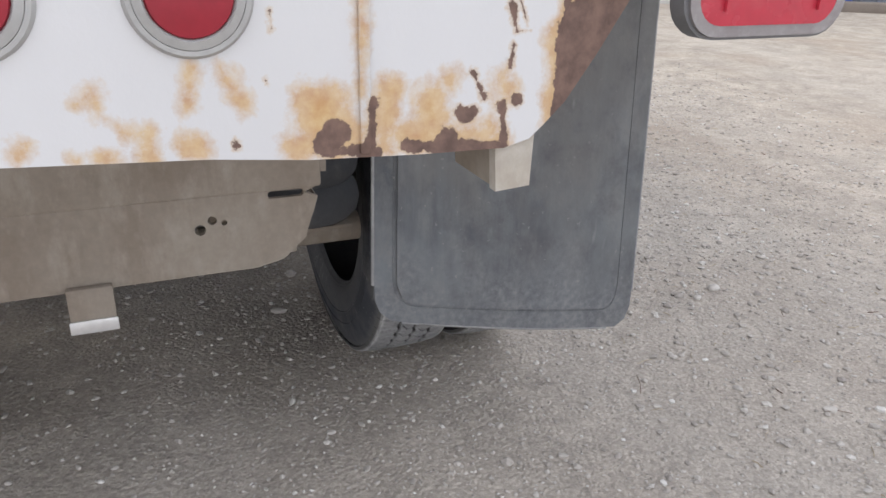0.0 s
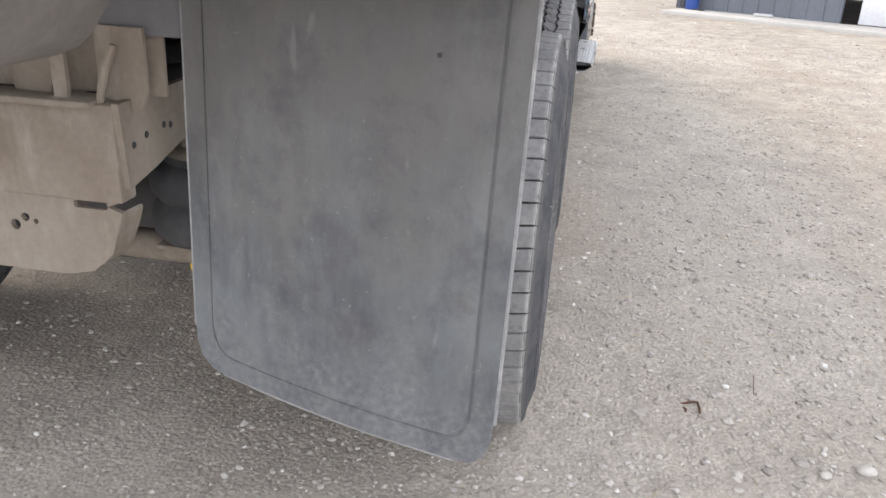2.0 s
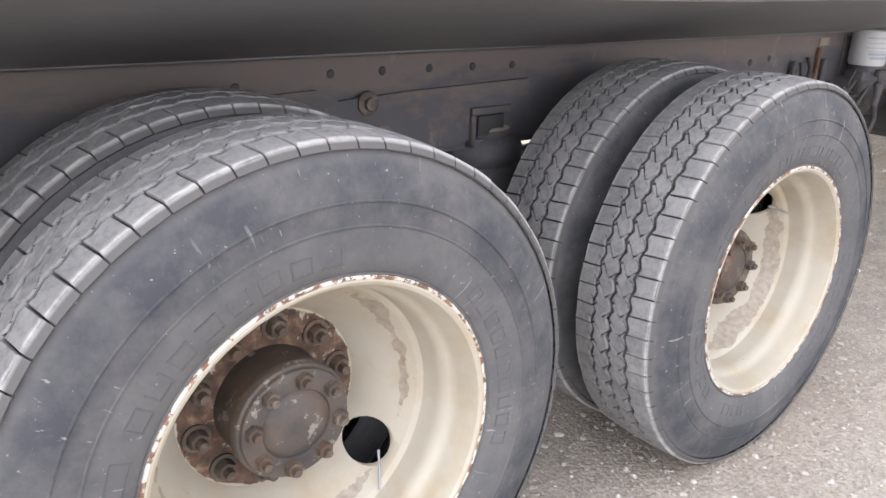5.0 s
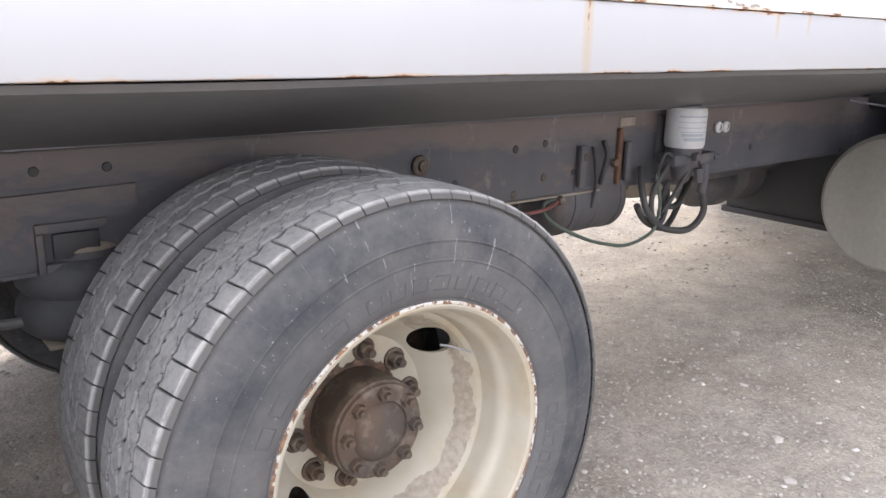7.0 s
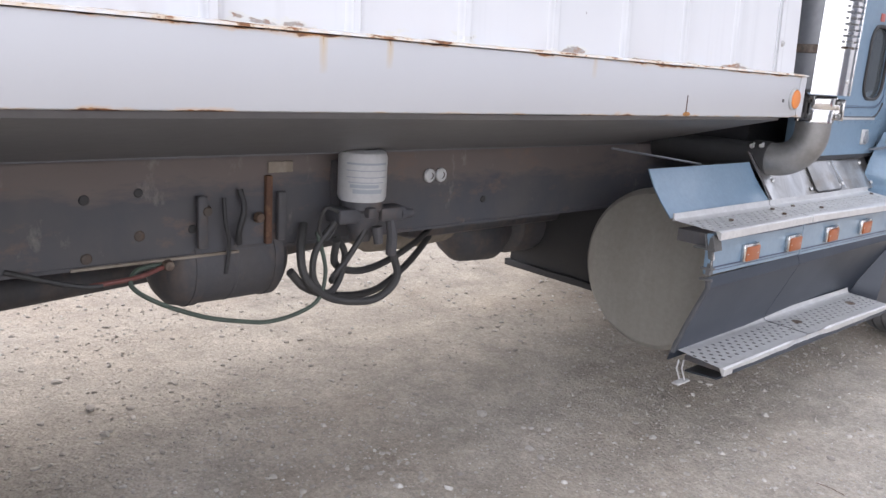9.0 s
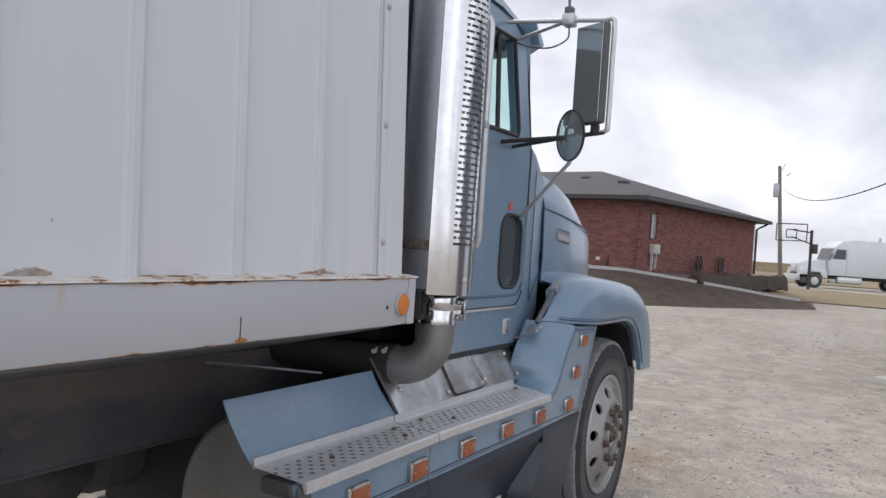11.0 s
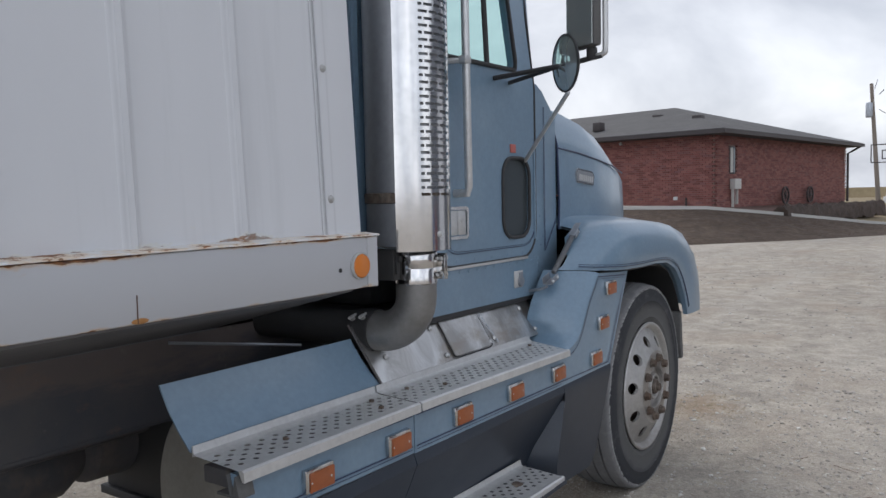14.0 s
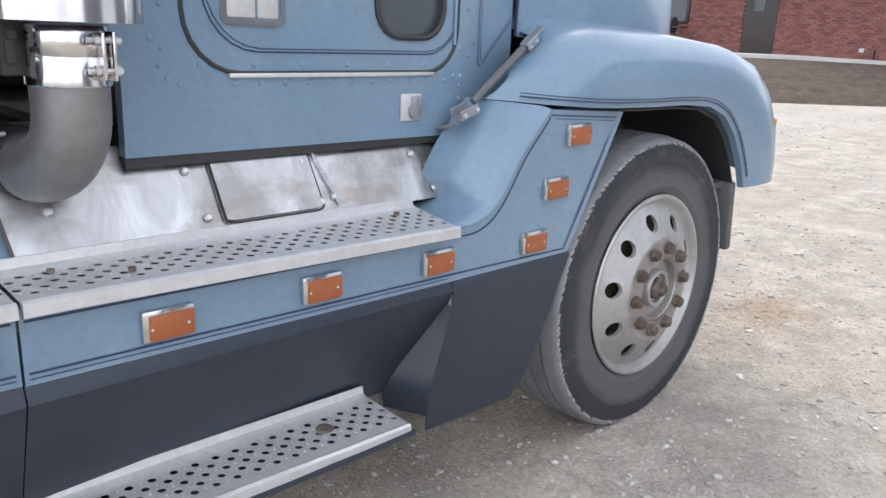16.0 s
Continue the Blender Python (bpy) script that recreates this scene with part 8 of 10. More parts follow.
# bumper end behind the wheel's front
bm = bmesh.new()
box(bm, 6.99, 7.03, -0.035, 0.32, 0.53, 0.80, 0.01, 2, Matrix.Translation((7.0, 0, 0.66)) @ Matrix.Rotation(radians(-6), 4, 'Y') @ Matrix.Translation((-7.0, 0, -0.66)))
box(bm, 6.86, 7.02, 0.0, 0.30, 0.775, 0.80, 0.004)
part("splash_shield", bm, "grey_shield", truck, "grey rubber splash shield ahead of the tyre")
bm = bmesh.new()
box(bm, 7.12, 7.30, 0.10, WIDE - 0.10, 0.45, 0.75, 0.04)
part("bumper", bm, "chrome", truck)
bm = bmesh.new()
lathe(bm, [(0.05, -1.0), (0.055, 1.0)], Matrix.Translation((AXLE_F, WIDE / 2, 0.45)) @ OUT, 12)
part("front_axle", bm, "frame", truck)
bm = bmesh.new()
box(bm, 5.3, 6.7, 0.62, WIDE - 0.62, 0.62, 1.5, 0.05)
part("engine", bm, "black", truck)

# ---- mirrors and antenna ----
MX = 5.40
bm = bmesh.new()
box(bm, -0.080, 0.080, -0.018, 0.022, 1.985, 2.395, 0.012, 2)
mm = Matrix.Translation((MX, -0.178, 0)) @ Matrix.Rotation(radians(-118), 4, 'Z')
for v in bm.verts:
    v.co = mm @ v.co
mirror = part("door_mirror", bm, "grey_shield", truck, "tall west-coast mirror on bright tube arms")
bm = bmesh.new()
box(bm, -0.074, 0.074, -0.0215, -0.0195, 1.992, 2.388)
for v in bm.verts:
    v.co = mm @ v.co
part("glass", bm, "mirror", mirror)
bm = bmesh.new()
tube(bm, bend([(MX, -0.215, 2.410), (MX, -0.250, 2.412), (MX, -0.262, 2.38), (MX, -0.262, 2.2), (MX, -0.262, 1.99), (MX, -0.255, 1.962), (MX, -0.22, 1.950)], 5), 0.0105, 10)
part("loop_bar", bm, "alu", mirror)
bm = bmesh.new()
tube(bm, [(MX, -0.24, 2.410), (MX - 0.01, CY + 0.02, 2.432)], 0.0095, 10)
tube(bm, [(MX, -0.08, 2.425), (MX + 0.14, CY + 0.03, 2.395)], 0.0085, 10)
box(bm, MX - 0.03, MX + 0.03, -0.095, -0.045, 2.395, 2.445, 0.008)
part("upper_arm", bm, "alu", mirror)
bm = bmesh.new()
tube(bm, [(MX, -0.25, 1.955), (MX - 0.01, -0.12, 1.935), (MX - 0.02, CY, 1.915)], 0.0095, 10)
tube(bm, [(MX, -0.06, 1.93), (MX + 0.10, CY, 1.91)], 0.0085, 8)
box(bm, MX - 0.02, MX + 0.02, -0.225, -0.195, 1.945, 1.99, 0.006)
part("lower_arm", bm, "black", mirror)
bm = bmesh.new()
tube(bm, [(MX + 0.0, -0.115, 1.835), (5.62, CY - 0.005, 1.60)], 0.0085, 8)
part("brace", bm, "alu", mirror)
bm = bmesh.new()
rm = Matrix.Translation((MX - 0.02, -0.117, 1.938)) @ Matrix.Rotation(radians(-38), 4, 'Z') @ Matrix.Rotation(radians(-90 - 3), 4, 'Y')
lathe(bm, [(0.0, -0.035), (0.04, -0.03), (0.085, -0.012), (0.104, 0.0), (0.106, 0.006), (0.100, 0.009)], rm, 36)
spot = part("spot_mirror", bm, "black", mirror, "round convex spot mirror")
bm = bmesh.new()
lathe(bm, [(0.100, 0.006), (0.07, 0.014), (0.035, 0.018), (0.0, 0.020)], rm, 36)
part("glass", bm, "mirror", spot)
bm = bmesh.new()
tube(bm, [(MX, -0.067, 2.44), (MX, -0.055, 2.75), (MX, -0.040, 3.085)], [0.0060, 0.0050, 0.0042], 10)
box(bm, MX - 0.02, MX + 0.02, -0.085, -0.05, 2.445, 2.475, 0.006)
tube(bm, bend([(MX, -0.07, 2.395), (MX + 0.01, -0.06, 2.345), (MX + 0.03, 0.02, 2.32), (MX + 0.05, 0.12, 2.335), (MX + 0.06, 0.19, 2.36)], 6), 0.0035, 6)
part("antenna", bm, "strap", mirror, "black whip antenna with its cable")


# ---- ground ----
STRAW = (7.95, 0.12)
def ground_material():
    """Packed pale gravel and dust: brown earth patches, wheel tracks, grit at three sizes."""
    m = mat("gravel", (0.30, 0.285, 0.26), 0.95)
    n = Nodes(m)
    base = n.ramp(n.noise(0.35, 6, 0.6), (0.3, (0.368, 0.328, 0.278)), (0.7, (0.482, 0.434, 0.368)))
    mid = n.ramp(n.noise(3.5, 7, 0.72), (0.34, 0.64), (0.66, 1.13))
    c = n.mix(1.0, base, mid, 'MULTIPLY')
    brown = n.ramp(n.noise(0.8, 5, 0.6, (1, 1, 1), shift=(9, 4, 0)), (0.50, 0.0), (0.68, 0.6))
    c = n.mix(brown, c, (0.335, 0.273, 0.212))
    # earth tint towards the truck's tail, made paler in place of missing under-truck light
    tail = n.math('MULTIPLY_ADD', n.math('SUBTRACT', n.noise(0.7, 4, 0.6, shift=(3, 8, 1)), 0.5), 5.0, n.axis("X"))
    c = n.mix(n.ramp(n.math('MULTIPLY_ADD', tail, 0.1, 0.5), (0.45, 0.45), (0.92, 0.0)), c, (0.435, 0.386, 0.338))
    tracks = n.ramp(n.noise(0.5, 4, 0.5, (0.14, 1.4, 1), distort=0.3), (0.48, 0.0), (0.66, 0.45))
    c = n.mix(tracks, c, (0.49, 0.452, 0.400))
    clump = n.noise(16, 7, 0.75, shift=(2, 5, 0))
    c = n.mix(n.ramp(clump, (0.36, 0.5), (0.46, 0.0)), c, n.mix(1.0, c, 0.66, 'MULTIPLY'))
    grit = n.voronoi(75)
    for scale, lo, hi, amount in ((48, 0.70, 1.22, 0.22), (95, 0.66, 1.28, 0.34), (210, 0.70, 1.25, 0.30)):
        spots = n.ramp(n.voronoi(scale, out="Color"), (0.2, lo), (0.8, hi))
        c = n.mix(amount, c, n.mix(1.0, c, spots, 'MULTIPLY'))
    c = n.mix(n.ramp(n.noise(140, 3, 0.6), (0.66, 0.0), (0.74, 0.45)), c, (0.66, 0.64, 0.61))
    # a trampled patch of rusty straw ahead of the front wheel
    px, py = n.math('SUBTRACT', n.axis("X"), STRAW[0]), n.math('SUBTRACT', n.axis("Y"), STRAW[1])
    far = n.math('SQRT', n.math('ADD', n.math('POWER', px, 2.0), n.math('POWER', n.math('MULTIPLY', py, 1.5), 2.0)))
    far = n.math('MULTIPLY_ADD', n.math('SUBTRACT', n.noise(4, 6, 0.7, shift=(1, 1, 7)), 0.5), 0.9, far)
    c = n.mix(n.ramp(far, (0.10, 0.55), (0.42, 0.0)), c, (0.315, 0.215, 0.135))
    n.color(c)
    h = n.math('ADD', n.math('MULTIPLY', grit, -0.9), n.math('ADD', n.math('MULTIPLY', n.noise(34, 7, 0.75), 1.1), n.math('MULTIPLY', n.noise(7, 6, 0.7), 1.5)))
    n.bump(h, 0.55, 0.011)
    return m


M["gravel"] = ground_material()
def ground_z(x, y):
    z = -0.022 + 0.0062 * (x - 1.0)
    if x > 9:
        z = 0.0276 * max(0.0, 1 - (x - 9) / 40)
    if x < -3:
        z = -0.047
    near = math.exp(-((x - 3) ** 2 + (y + 1) ** 2) / 90)
    z += near * (0.010 * noise.noise((x * 1.1, y * 1.1, 0)) + 0.006 * noise.noise((x * 3.1, y * 3.1, 5)) + 0.0045 * noise.noise((x * 7.0, y * 7.0, 9)) + 0.0035 * noise.noise((x * 13.0, y * 13.0, 2)))
    return z
bm = bmesh.new()
def axis_steps(lo, hi, fine_lo, fine_hi, fine):
    out, v = [], fine_lo
    while v <= fine_hi + 1e-6:
        out.append(v)
        v += fine
    d, v = fine, fine_lo
    left = []
    while v > lo:
        d *= 1.35
        v -= d
        left.append(max(v, lo))
    d, v = fine, out[-1]
    right = []
    while v < hi:
        d *= 1.35
        v += d
        right.append(min(v, hi))
    return sorted(set(left)) + out + sorted(set(right))
gx = axis_steps(-900, 2500, -2.4, 9.6, 0.05)
gy = axis_steps(-1500, 1500, -3.6, 3.4, 0.05)
grid = [[bm.verts.new((x, y, ground_z(x, y))) for y in gy] for x in gx]
for i in range(len(gx) - 1):
    for j in range(len(gy) - 1):
        bm.faces.new((grid[i][j], grid[i + 1][j], grid[i + 1][j + 1], grid[i][j + 1]))
ground = part("ground", bm, "gravel", None, "pale grey-brown gravel yard with tyre tracks")
tagged(ground, category="ground", kind="structure")

# loose stones
def stone_material():
    m = mat("stones", (0.38, 0.36, 0.33), 0.9)
    n = Nodes(m)
    n.color(n.mix(0.3, n.ramp(n.island(), (0.0, (0.32, 0.29, 0.26)), (0.30, (0.42, 0.385, 0.345)), (0.85, (0.53, 0.495, 0.45)), (0.97, (0.62, 0.595, 0.555)), (1.0, (0.74, 0.72, 0.68))), n.ramp(n.noise(60), (0.3, 0.3), (0.7, 1.0)), 'MULTIPLY'))
    n.bump(n.noise(90), 0.3, 0.002)
    return m
M["stone"] = stone_material()
rng = random.Random(5)
shapes = []
for s in range(8):
    b = bmesh.new()
    bmesh.ops.create_icosphere(b, subdivisions=1, radius=1.0)
    for v in b.verts:
        v.co *= 0.8 + 0.45 * rng.random()
        v.co.z *= 0.62
    shapes.append(([v.co.copy() for v in b.verts], [[v.index for v in f.verts] for f in b.faces]))
    b.free()
def scatter(name, count, x0, x1, y0, y1, rmin, rmax, power, seed):
    r = random.Random(seed)
    verts, faces = [], []
    for _ in range(count):
        x, y = r.uniform(x0, x1), r.uniform(y0, y1)
        dense = 0.5 + 0.9 * noise.noise((x * 0.9, y * 0.9, seed))
        if r.random() > dense + 0.25:
            continue
        rad = rmin + (rmax - rmin) * r.random() ** power
        co, fs = shapes[r.randrange(8)]
        rot = Matrix.Rotation(r.uniform(0, 6.28), 3, 'Z') @ Matrix.Diagonal((r.uniform(0.8, 1.3), r.uniform(0.7, 1.0), r.uniform(0.7, 1.0)))
        base = len(verts)
        o = Vector((x, y, ground_z(x, y) + rad * 0.18))
        verts += [rot @ (c * rad) + o for c in co]
        faces += [[base + i for i in f] for f in fs]
    me = bpy.data.meshes.new(name)
    me.from_pydata(verts, [], faces)
    me.materials.append(M["stone"])
    ob = new(name, me)
    return tagged(ob, "scattered pale gravel stones lying on the yard", "gravel", kind="stuff")
scatter("gravel_stones", 22000, -2.0, 10.0, -3.8, 3.4, 0.003, 0.014, 2.4, 3)
scatter("gravel_stones", 7000, -1.4, 3.2, -1.7, 1.6, 0.003, 0.011, 2.0, 11)
scatter("gravel_stones", 3000, 8.0, 22.0, -4.5, 4.5, 0.008, 0.026, 3.0, 17)
scatter("gravel_stones", 5200, -1.6, 9.5, -4.2, -0.1, 0.005, 0.015, 1.5, 31)
# grit: small chips with eight faces
def grit(name, count, x0, x1, y0, y1, rmin, rmax, seed):
    r = random.Random(seed)
    octa = [Vector(c) for c in ((1, 0, 0), (0, 1, 0), (-1, 0, 0), (0, -1, 0), (0, 0, 0.7), (0, 0, -0.7))]
    tri = ((0, 1, 4), (1, 2, 4), (2, 3, 4), (3, 0, 4), (1, 0, 5), (2, 1, 5), (3, 2, 5), (0, 3, 5))
    verts, faces = [], []
    for _ in range(count):
        x, y = r.uniform(x0, x1), r.uniform(y0, y1)
        if r.random() > 0.45 + 0.9 * noise.noise((x * 1.3, y * 1.3, seed)) + 0.5 * noise.noise((x * 5, y * 5, seed)):
            continue
        rad = rmin + (rmax - rmin) * r.random() ** 2.2
        a, e, f = r.uniform(0, 6.28), r.uniform(0.7, 1.3), r.uniform(0.5, 1.0)
        ca, sa = math.cos(a) * rad, math.sin(a) * rad
        z, b = ground_z(x, y) + rad * 0.15, len(verts)
        for o in octa:
            u, v = o.x * e + 0.25 * o.z, o.y * f
            verts.append((x + ca * u - sa * v, y + sa * u + ca * v, z + rad * (o.z + 0.2 * u * (o.x > 0))))
        faces += [(b + i, b + j, b + k) for i, j, k in tri]
    me = bpy.data.meshes.new(name)
    me.from_pydata(verts, [], faces)
    me.materials.append(M["stone"])
    return tagged(new(name, me), "fine grit strewn over the packed gravel yard", "gravel", kind="stuff")
grit("gravel_grit", 90000, -2.0, 7.5, -2.9, 1.2, 0.0018, 0.0065, 41)
grit("gravel_grit", 24000, -1.6, 9.0, -3.6, 3.2, 0.0030, 0.0090, 43)
# a few larger clods
scatter("gravel_stones", 320, -1.0, 12.0, -3.2, 3.0, 0.012, 0.024, 2.0, 23)
scatter("gravel_stones", 1500, -1.2, 4.5, -3.4, -0.4, 0.007, 0.018, 2.2, 29)

# straw, twigs and chaff blown over the yard
def chaff(count, x0, x1, y0, y1, lmin, lmax, seed, near=None):
    r = random.Random(seed)
    bm = bmesh.new()
    for _ in range(count):
        x, y = r.uniform(x0, x1), r.uniform(y0, y1)
        if near:
            x, y = r.gauss(near[0], 0.24), r.gauss(near[1], 0.16)
        a, l, w = r.uniform(0, 6.28), lmin + (lmax - lmin) * r.random() ** 3, r.uniform(0.0006, 0.0016)
        d, s = Vector((math.cos(a), math.sin(a), 0)), Vector((-math.sin(a), math.cos(a), 0))
        bow = r.uniform(-0.12, 0.12) * l
        rings = []
        for f in (-0.5, 0.0, 0.5):
            p = Vector((x, y, 0)) + d * (l * f) + s * (bow * (1 - 4 * f * f))
            p.z = ground_z(p.x, p.y) + 0.002 + 0.003 * r.random()
            rings.append([p - s * w, p + s * w, p + Vector((0, 0, 1.6 * w))])
        loft(bm, rings, True, True)
    return bm
for args, look_of in (((900, -1.4, 8.6, -2.9, -0.1, 0.012, 0.06, 51), "straw"), ((420, 0, 1, 0, 1, 0.012, 0.07, 52, STRAW), "straw"), ((70, -1.2, 7.6, -2.6, -0.2, 0.03, 0.14, 53), "rust")):
    tagged(part("chaff", chaff(*args), look_of, None, "dry straw and twigs blown over the gravel", kind="stuff"), category="straw")

# bent rusty wire trodden into the yard
bm = bmesh.new()
tube(bm, [(0.075, -0.435, -0.030), (0.085, -0.470, -0.022), (0.080, -0.482, -0.020), (0.055, -0.486, -0.024), (0.015, -0.484, -0.030)], 0.0035, 7)
tube(bm, [(0.060, -0.440, -0.031), (0.045, -0.446, -0.026), (0.030, -0.444, -0.032)], 0.003, 6)
tagged(part("bent_wire", bm, "rust", None, "short bent rusty wire lying on the gravel"), category="wire")
# two larger field stones beside the tail
for sx, sy, sr, flat in ((-0.144, -0.727, 0.017, 0.55), (-0.148, -0.887, 0.020, 0.7), (-0.19, -0.775, 0.013, 0.8)):
    bm = bmesh.new()
    bmesh.ops.create_icosphere(bm, subdivisions=2, radius=sr)
    for v in bm.verts:
        v.co *= 1.0 + 0.22 * noise.noise(v.co * 60 + Vector((sx * 90, sy * 70, 0)))
        v.co = Vector((sx + v.co.x, sy + v.co.y * 1.25, ground_z(sx, sy) + sr * 0.35 * flat + v.co.z * flat))
    tagged(part("field_stone", bm, "stone", None, "smooth pale grey stone lying on the gravel"), category="stone", group="field stones")

# ---- far surroundings ----
M["dirt"] = worn("dark_dirt", (0.088, 0.060, 0.043), (0.045, 0.031, 0.024), (0.17, 0.125, 0.085), rough=(0.9, 1.0), big=2.2, fine=9, amount=0.85, bump=0.9, dist=0.12)
M["dry_grass"] = worn("dry_grass", (0.28, 0.215, 0.125), (0.19, 0.15, 0.085), (0.36, 0.29, 0.18), rough=(0.9, 1.0), big=0.3, fine=4, amount=0.6, bump=0.5, dist=0.05)
M["dead_plants"] = worn("dead_plants", (0.075, 0.052, 0.042), (0.035, 0.026, 0.022), (0.13, 0.095, 0.070), rough=(0.9, 1.0), big=3.5, fine=14, amount=0.9, bump=1.0, dist=0.08)
M["concrete"] = worn("concrete", (0.50, 0.485, 0.455), (0.38, 0.37, 0.345), rough=(0.8, 0.95), big=1.2, fine=20, amount=0.5, bump=0.15)
M["mortar"] = worn("mortar", (0.225, 0.150, 0.132), (0.17, 0.115, 0.10), rough=(0.9, 1.0), big=2, fine=30, amount=0.4)
def brick_material():
    m = mat("red_brick", (0.25, 0.075, 0.06), 0.85)
    n = Nodes(m)
    tone = n.ramp(n.random(), (0.0, (0.16, 0.060, 0.053)), (0.45, (0.24, 0.092, 0.078)), (0.8, (0.29, 0.125, 0.105)), (1.0, (0.20, 0.095, 0.090)))
    n.color(n.mix(0.4, tone, n.ramp(n.noise(30), (0.3, 0.5), (0.7, 1.0)), 'MULTIPLY'))
    n.bump(n.noise(60), 0.3, 0.004)
    return m
M["brick"] = brick_material()
def brick_wall_material():
    m = mat("brick_courses", (0.25, 0.075, 0.06), 0.85)
    n = Nodes(m)
    tone = n.ramp(n.island(), (0.0, (0.16, 0.060, 0.053)), (0.45, (0.24, 0.092, 0.078)), (0.8, (0.29, 0.125, 0.105)), (1.0, (0.20, 0.095, 0.090)))
    n.color(n.mix(0.4, tone, n.ramp(n.noise(30), (0.3, 0.5), (0.7, 1.0)), 'MULTIPLY'))
    return m
M["brick_far"] = brick_wall_material()
M["shingle"] = worn("roof_shingle", (0.085, 0.083, 0.085), (0.060, 0.058, 0.060), (0.12, 0.118, 0.115), rough=(0.85, 0.95), big=0.8, fine=12, amount=0.6, bump=0.4, dist=0.02)
M["trim_dark"] = mat("dark_trim", (0.040, 0.032, 0.032), 0.6)
M["shed_metal"] = worn("shed_blue_grey_steel", (0.150, 0.165, 0.195), (0.115, 0.128, 0.150), rough=(0.45, 0.6), big=0.8, fine=14, amount=0.5, streak=(1, 1, 0.3), bump=0.03)
M["shed_dark"] = mat("shed_trim", (0.085, 0.095, 0.115), 0.55)
M["door_white"] = worn("overhead_door_white", (0.70, 0.71, 0.74), (0.60, 0.61, 0.63), rough=(0.4, 0.55), big=1, fine=20, amount=0.3, bump=0.02)
M["drum_blue"] = worn("blue_drum", (0.030, 0.085, 0.33), (0.025, 0.06, 0.23), rough=(0.35, 0.5), big=5, fine=40, amount=0.4, bump=0.03)
M["drum_red"] = worn("red_drum", (0.26, 0.055, 0.060), (0.17, 0.04, 0.042), rough=(0.45, 0.65), big=4, fine=40, amount=0.5, bump=0.05)
M["wood_pole"] = worn("weathered_pole", (0.22, 0.185, 0.155), (0.14, 0.115, 0.095), rough=(0.85, 0.95), big=3, fine=40, amount=0.5, streak=(1, 1, 0.1), bump=0.2)
M["far_white"] = worn("far_truck_white", (0.66, 0.69, 0.69), (0.52, 0.54, 0.54), rough=(0.35, 0.5), big=1, fine=10, amount=0.3, bump=0.02)
M["wire"] = mat("black_wire", (0.03, 0.03, 0.03), 0.7)

# brick house on its bank
B0, B1 = Vector((29.5, 5.86, 0)), Vector((42.6, 3.55, 0))
along = (B1 - B0).normalized()
across = Vector((-along.y, along.x, 0))
BASE, EAVE = 0.93, 3.54
LONG, DEEP = (B1 - B0).length, 15.0
def house_at(u, v, z):
    return Vector((B0.x, B0.y, 0)) + along * u + across * v + Vector((0, 0, z))
house = thing("brick_house", house_at(LONG / 2, DEEP / 2, BASE), "red brick house with a low dark hip roof", "house")
bm = bmesh.new()
def hbox(bm, u0, u1, v0, v1, z0, z1, bevel=0.0):
    vs = box(bm, u0, u1, v0, v1, z0, z1, bevel)
    for v in vs:
        v.co = house_at(v.co.x, v.co.y, v.co.z)
hbox(bm, 0.06, LONG - 0.06, 0.06, DEEP - 0.06, 0.1, EAVE)
part("wall_core", bm, "mortar", house)
# courses of bricks on the two walls in view
BL, BH, BG = 0.215, 0.072, 0.012
rngb = random.Random(8)
verts_f, faces_f = [], []
brick_places = []
def far_brick(p, du, dv, l, near=False):
    if near and len(brick_places) < 290:
        brick_places.append((p, du, dv))
        return
    base = len(verts_f)
    for c in ((0, 0, 0), (l, 0, 0), (l, 0.07, 0), (0, 0.07, 0), (0, 0, BH - BG), (l, 0, BH - BG), (l, 0.07, BH - BG), (0, 0.07, BH - BG)):
        verts_f.append(p + du * c[0] + dv * c[1] + Vector((0, 0, c[2])))
    for f in ((0, 1, 5, 4), (1, 2, 6, 5), (3, 0, 4, 7), (4, 5, 6, 7)):
        faces_f.append([base + i for i in f])
OPEN_SHORT = [(4.55, 5.55, 0.0, 2.15), (7.9, 9.3, 1.0, 2.2)]
OPEN_LONG = [(1.05, 1.55, 1.13, 2.12)]
rows_n = int((EAVE - BASE) / BH)
for r in range(rows_n):
    z = BASE + r * BH
    off = (r % 2) * (BL + BG) / 2
    k = 0
    while k * (BL + BG) + off < LONG - BL:
        u = k * (BL + BG) + off
        if not any(a - 0.1 < u < b and c - 0.05 < z - BASE < d for a, b, c, d in OPEN_LONG):
            far_brick(house_at(u, -0.01 + rngb.uniform(0, 0.006), z), along, across, BL, u < 0.95)
        k += 1
    k = 0
    while k * (BL + BG) + off < 11.5:
        v = k * (BL + BG) + off
        if not any(a - 0.1 < v < b and c - 0.05 < z - BASE < d for a, b, c, d in OPEN_SHORT):
            far_brick(house_at(-0.01 + rngb.uniform(0, 0.006), v + BL, z), -across, along, BL, v < 0.95)
        k += 1
me = bpy.data.meshes.new("brickwork")
me.from_pydata(verts_f, [], faces_f)
me.materials.append(M["brick_far"])
tagged(under(new("brickwork", me), house), "weathered red bricks in running bond", kind="stuff")
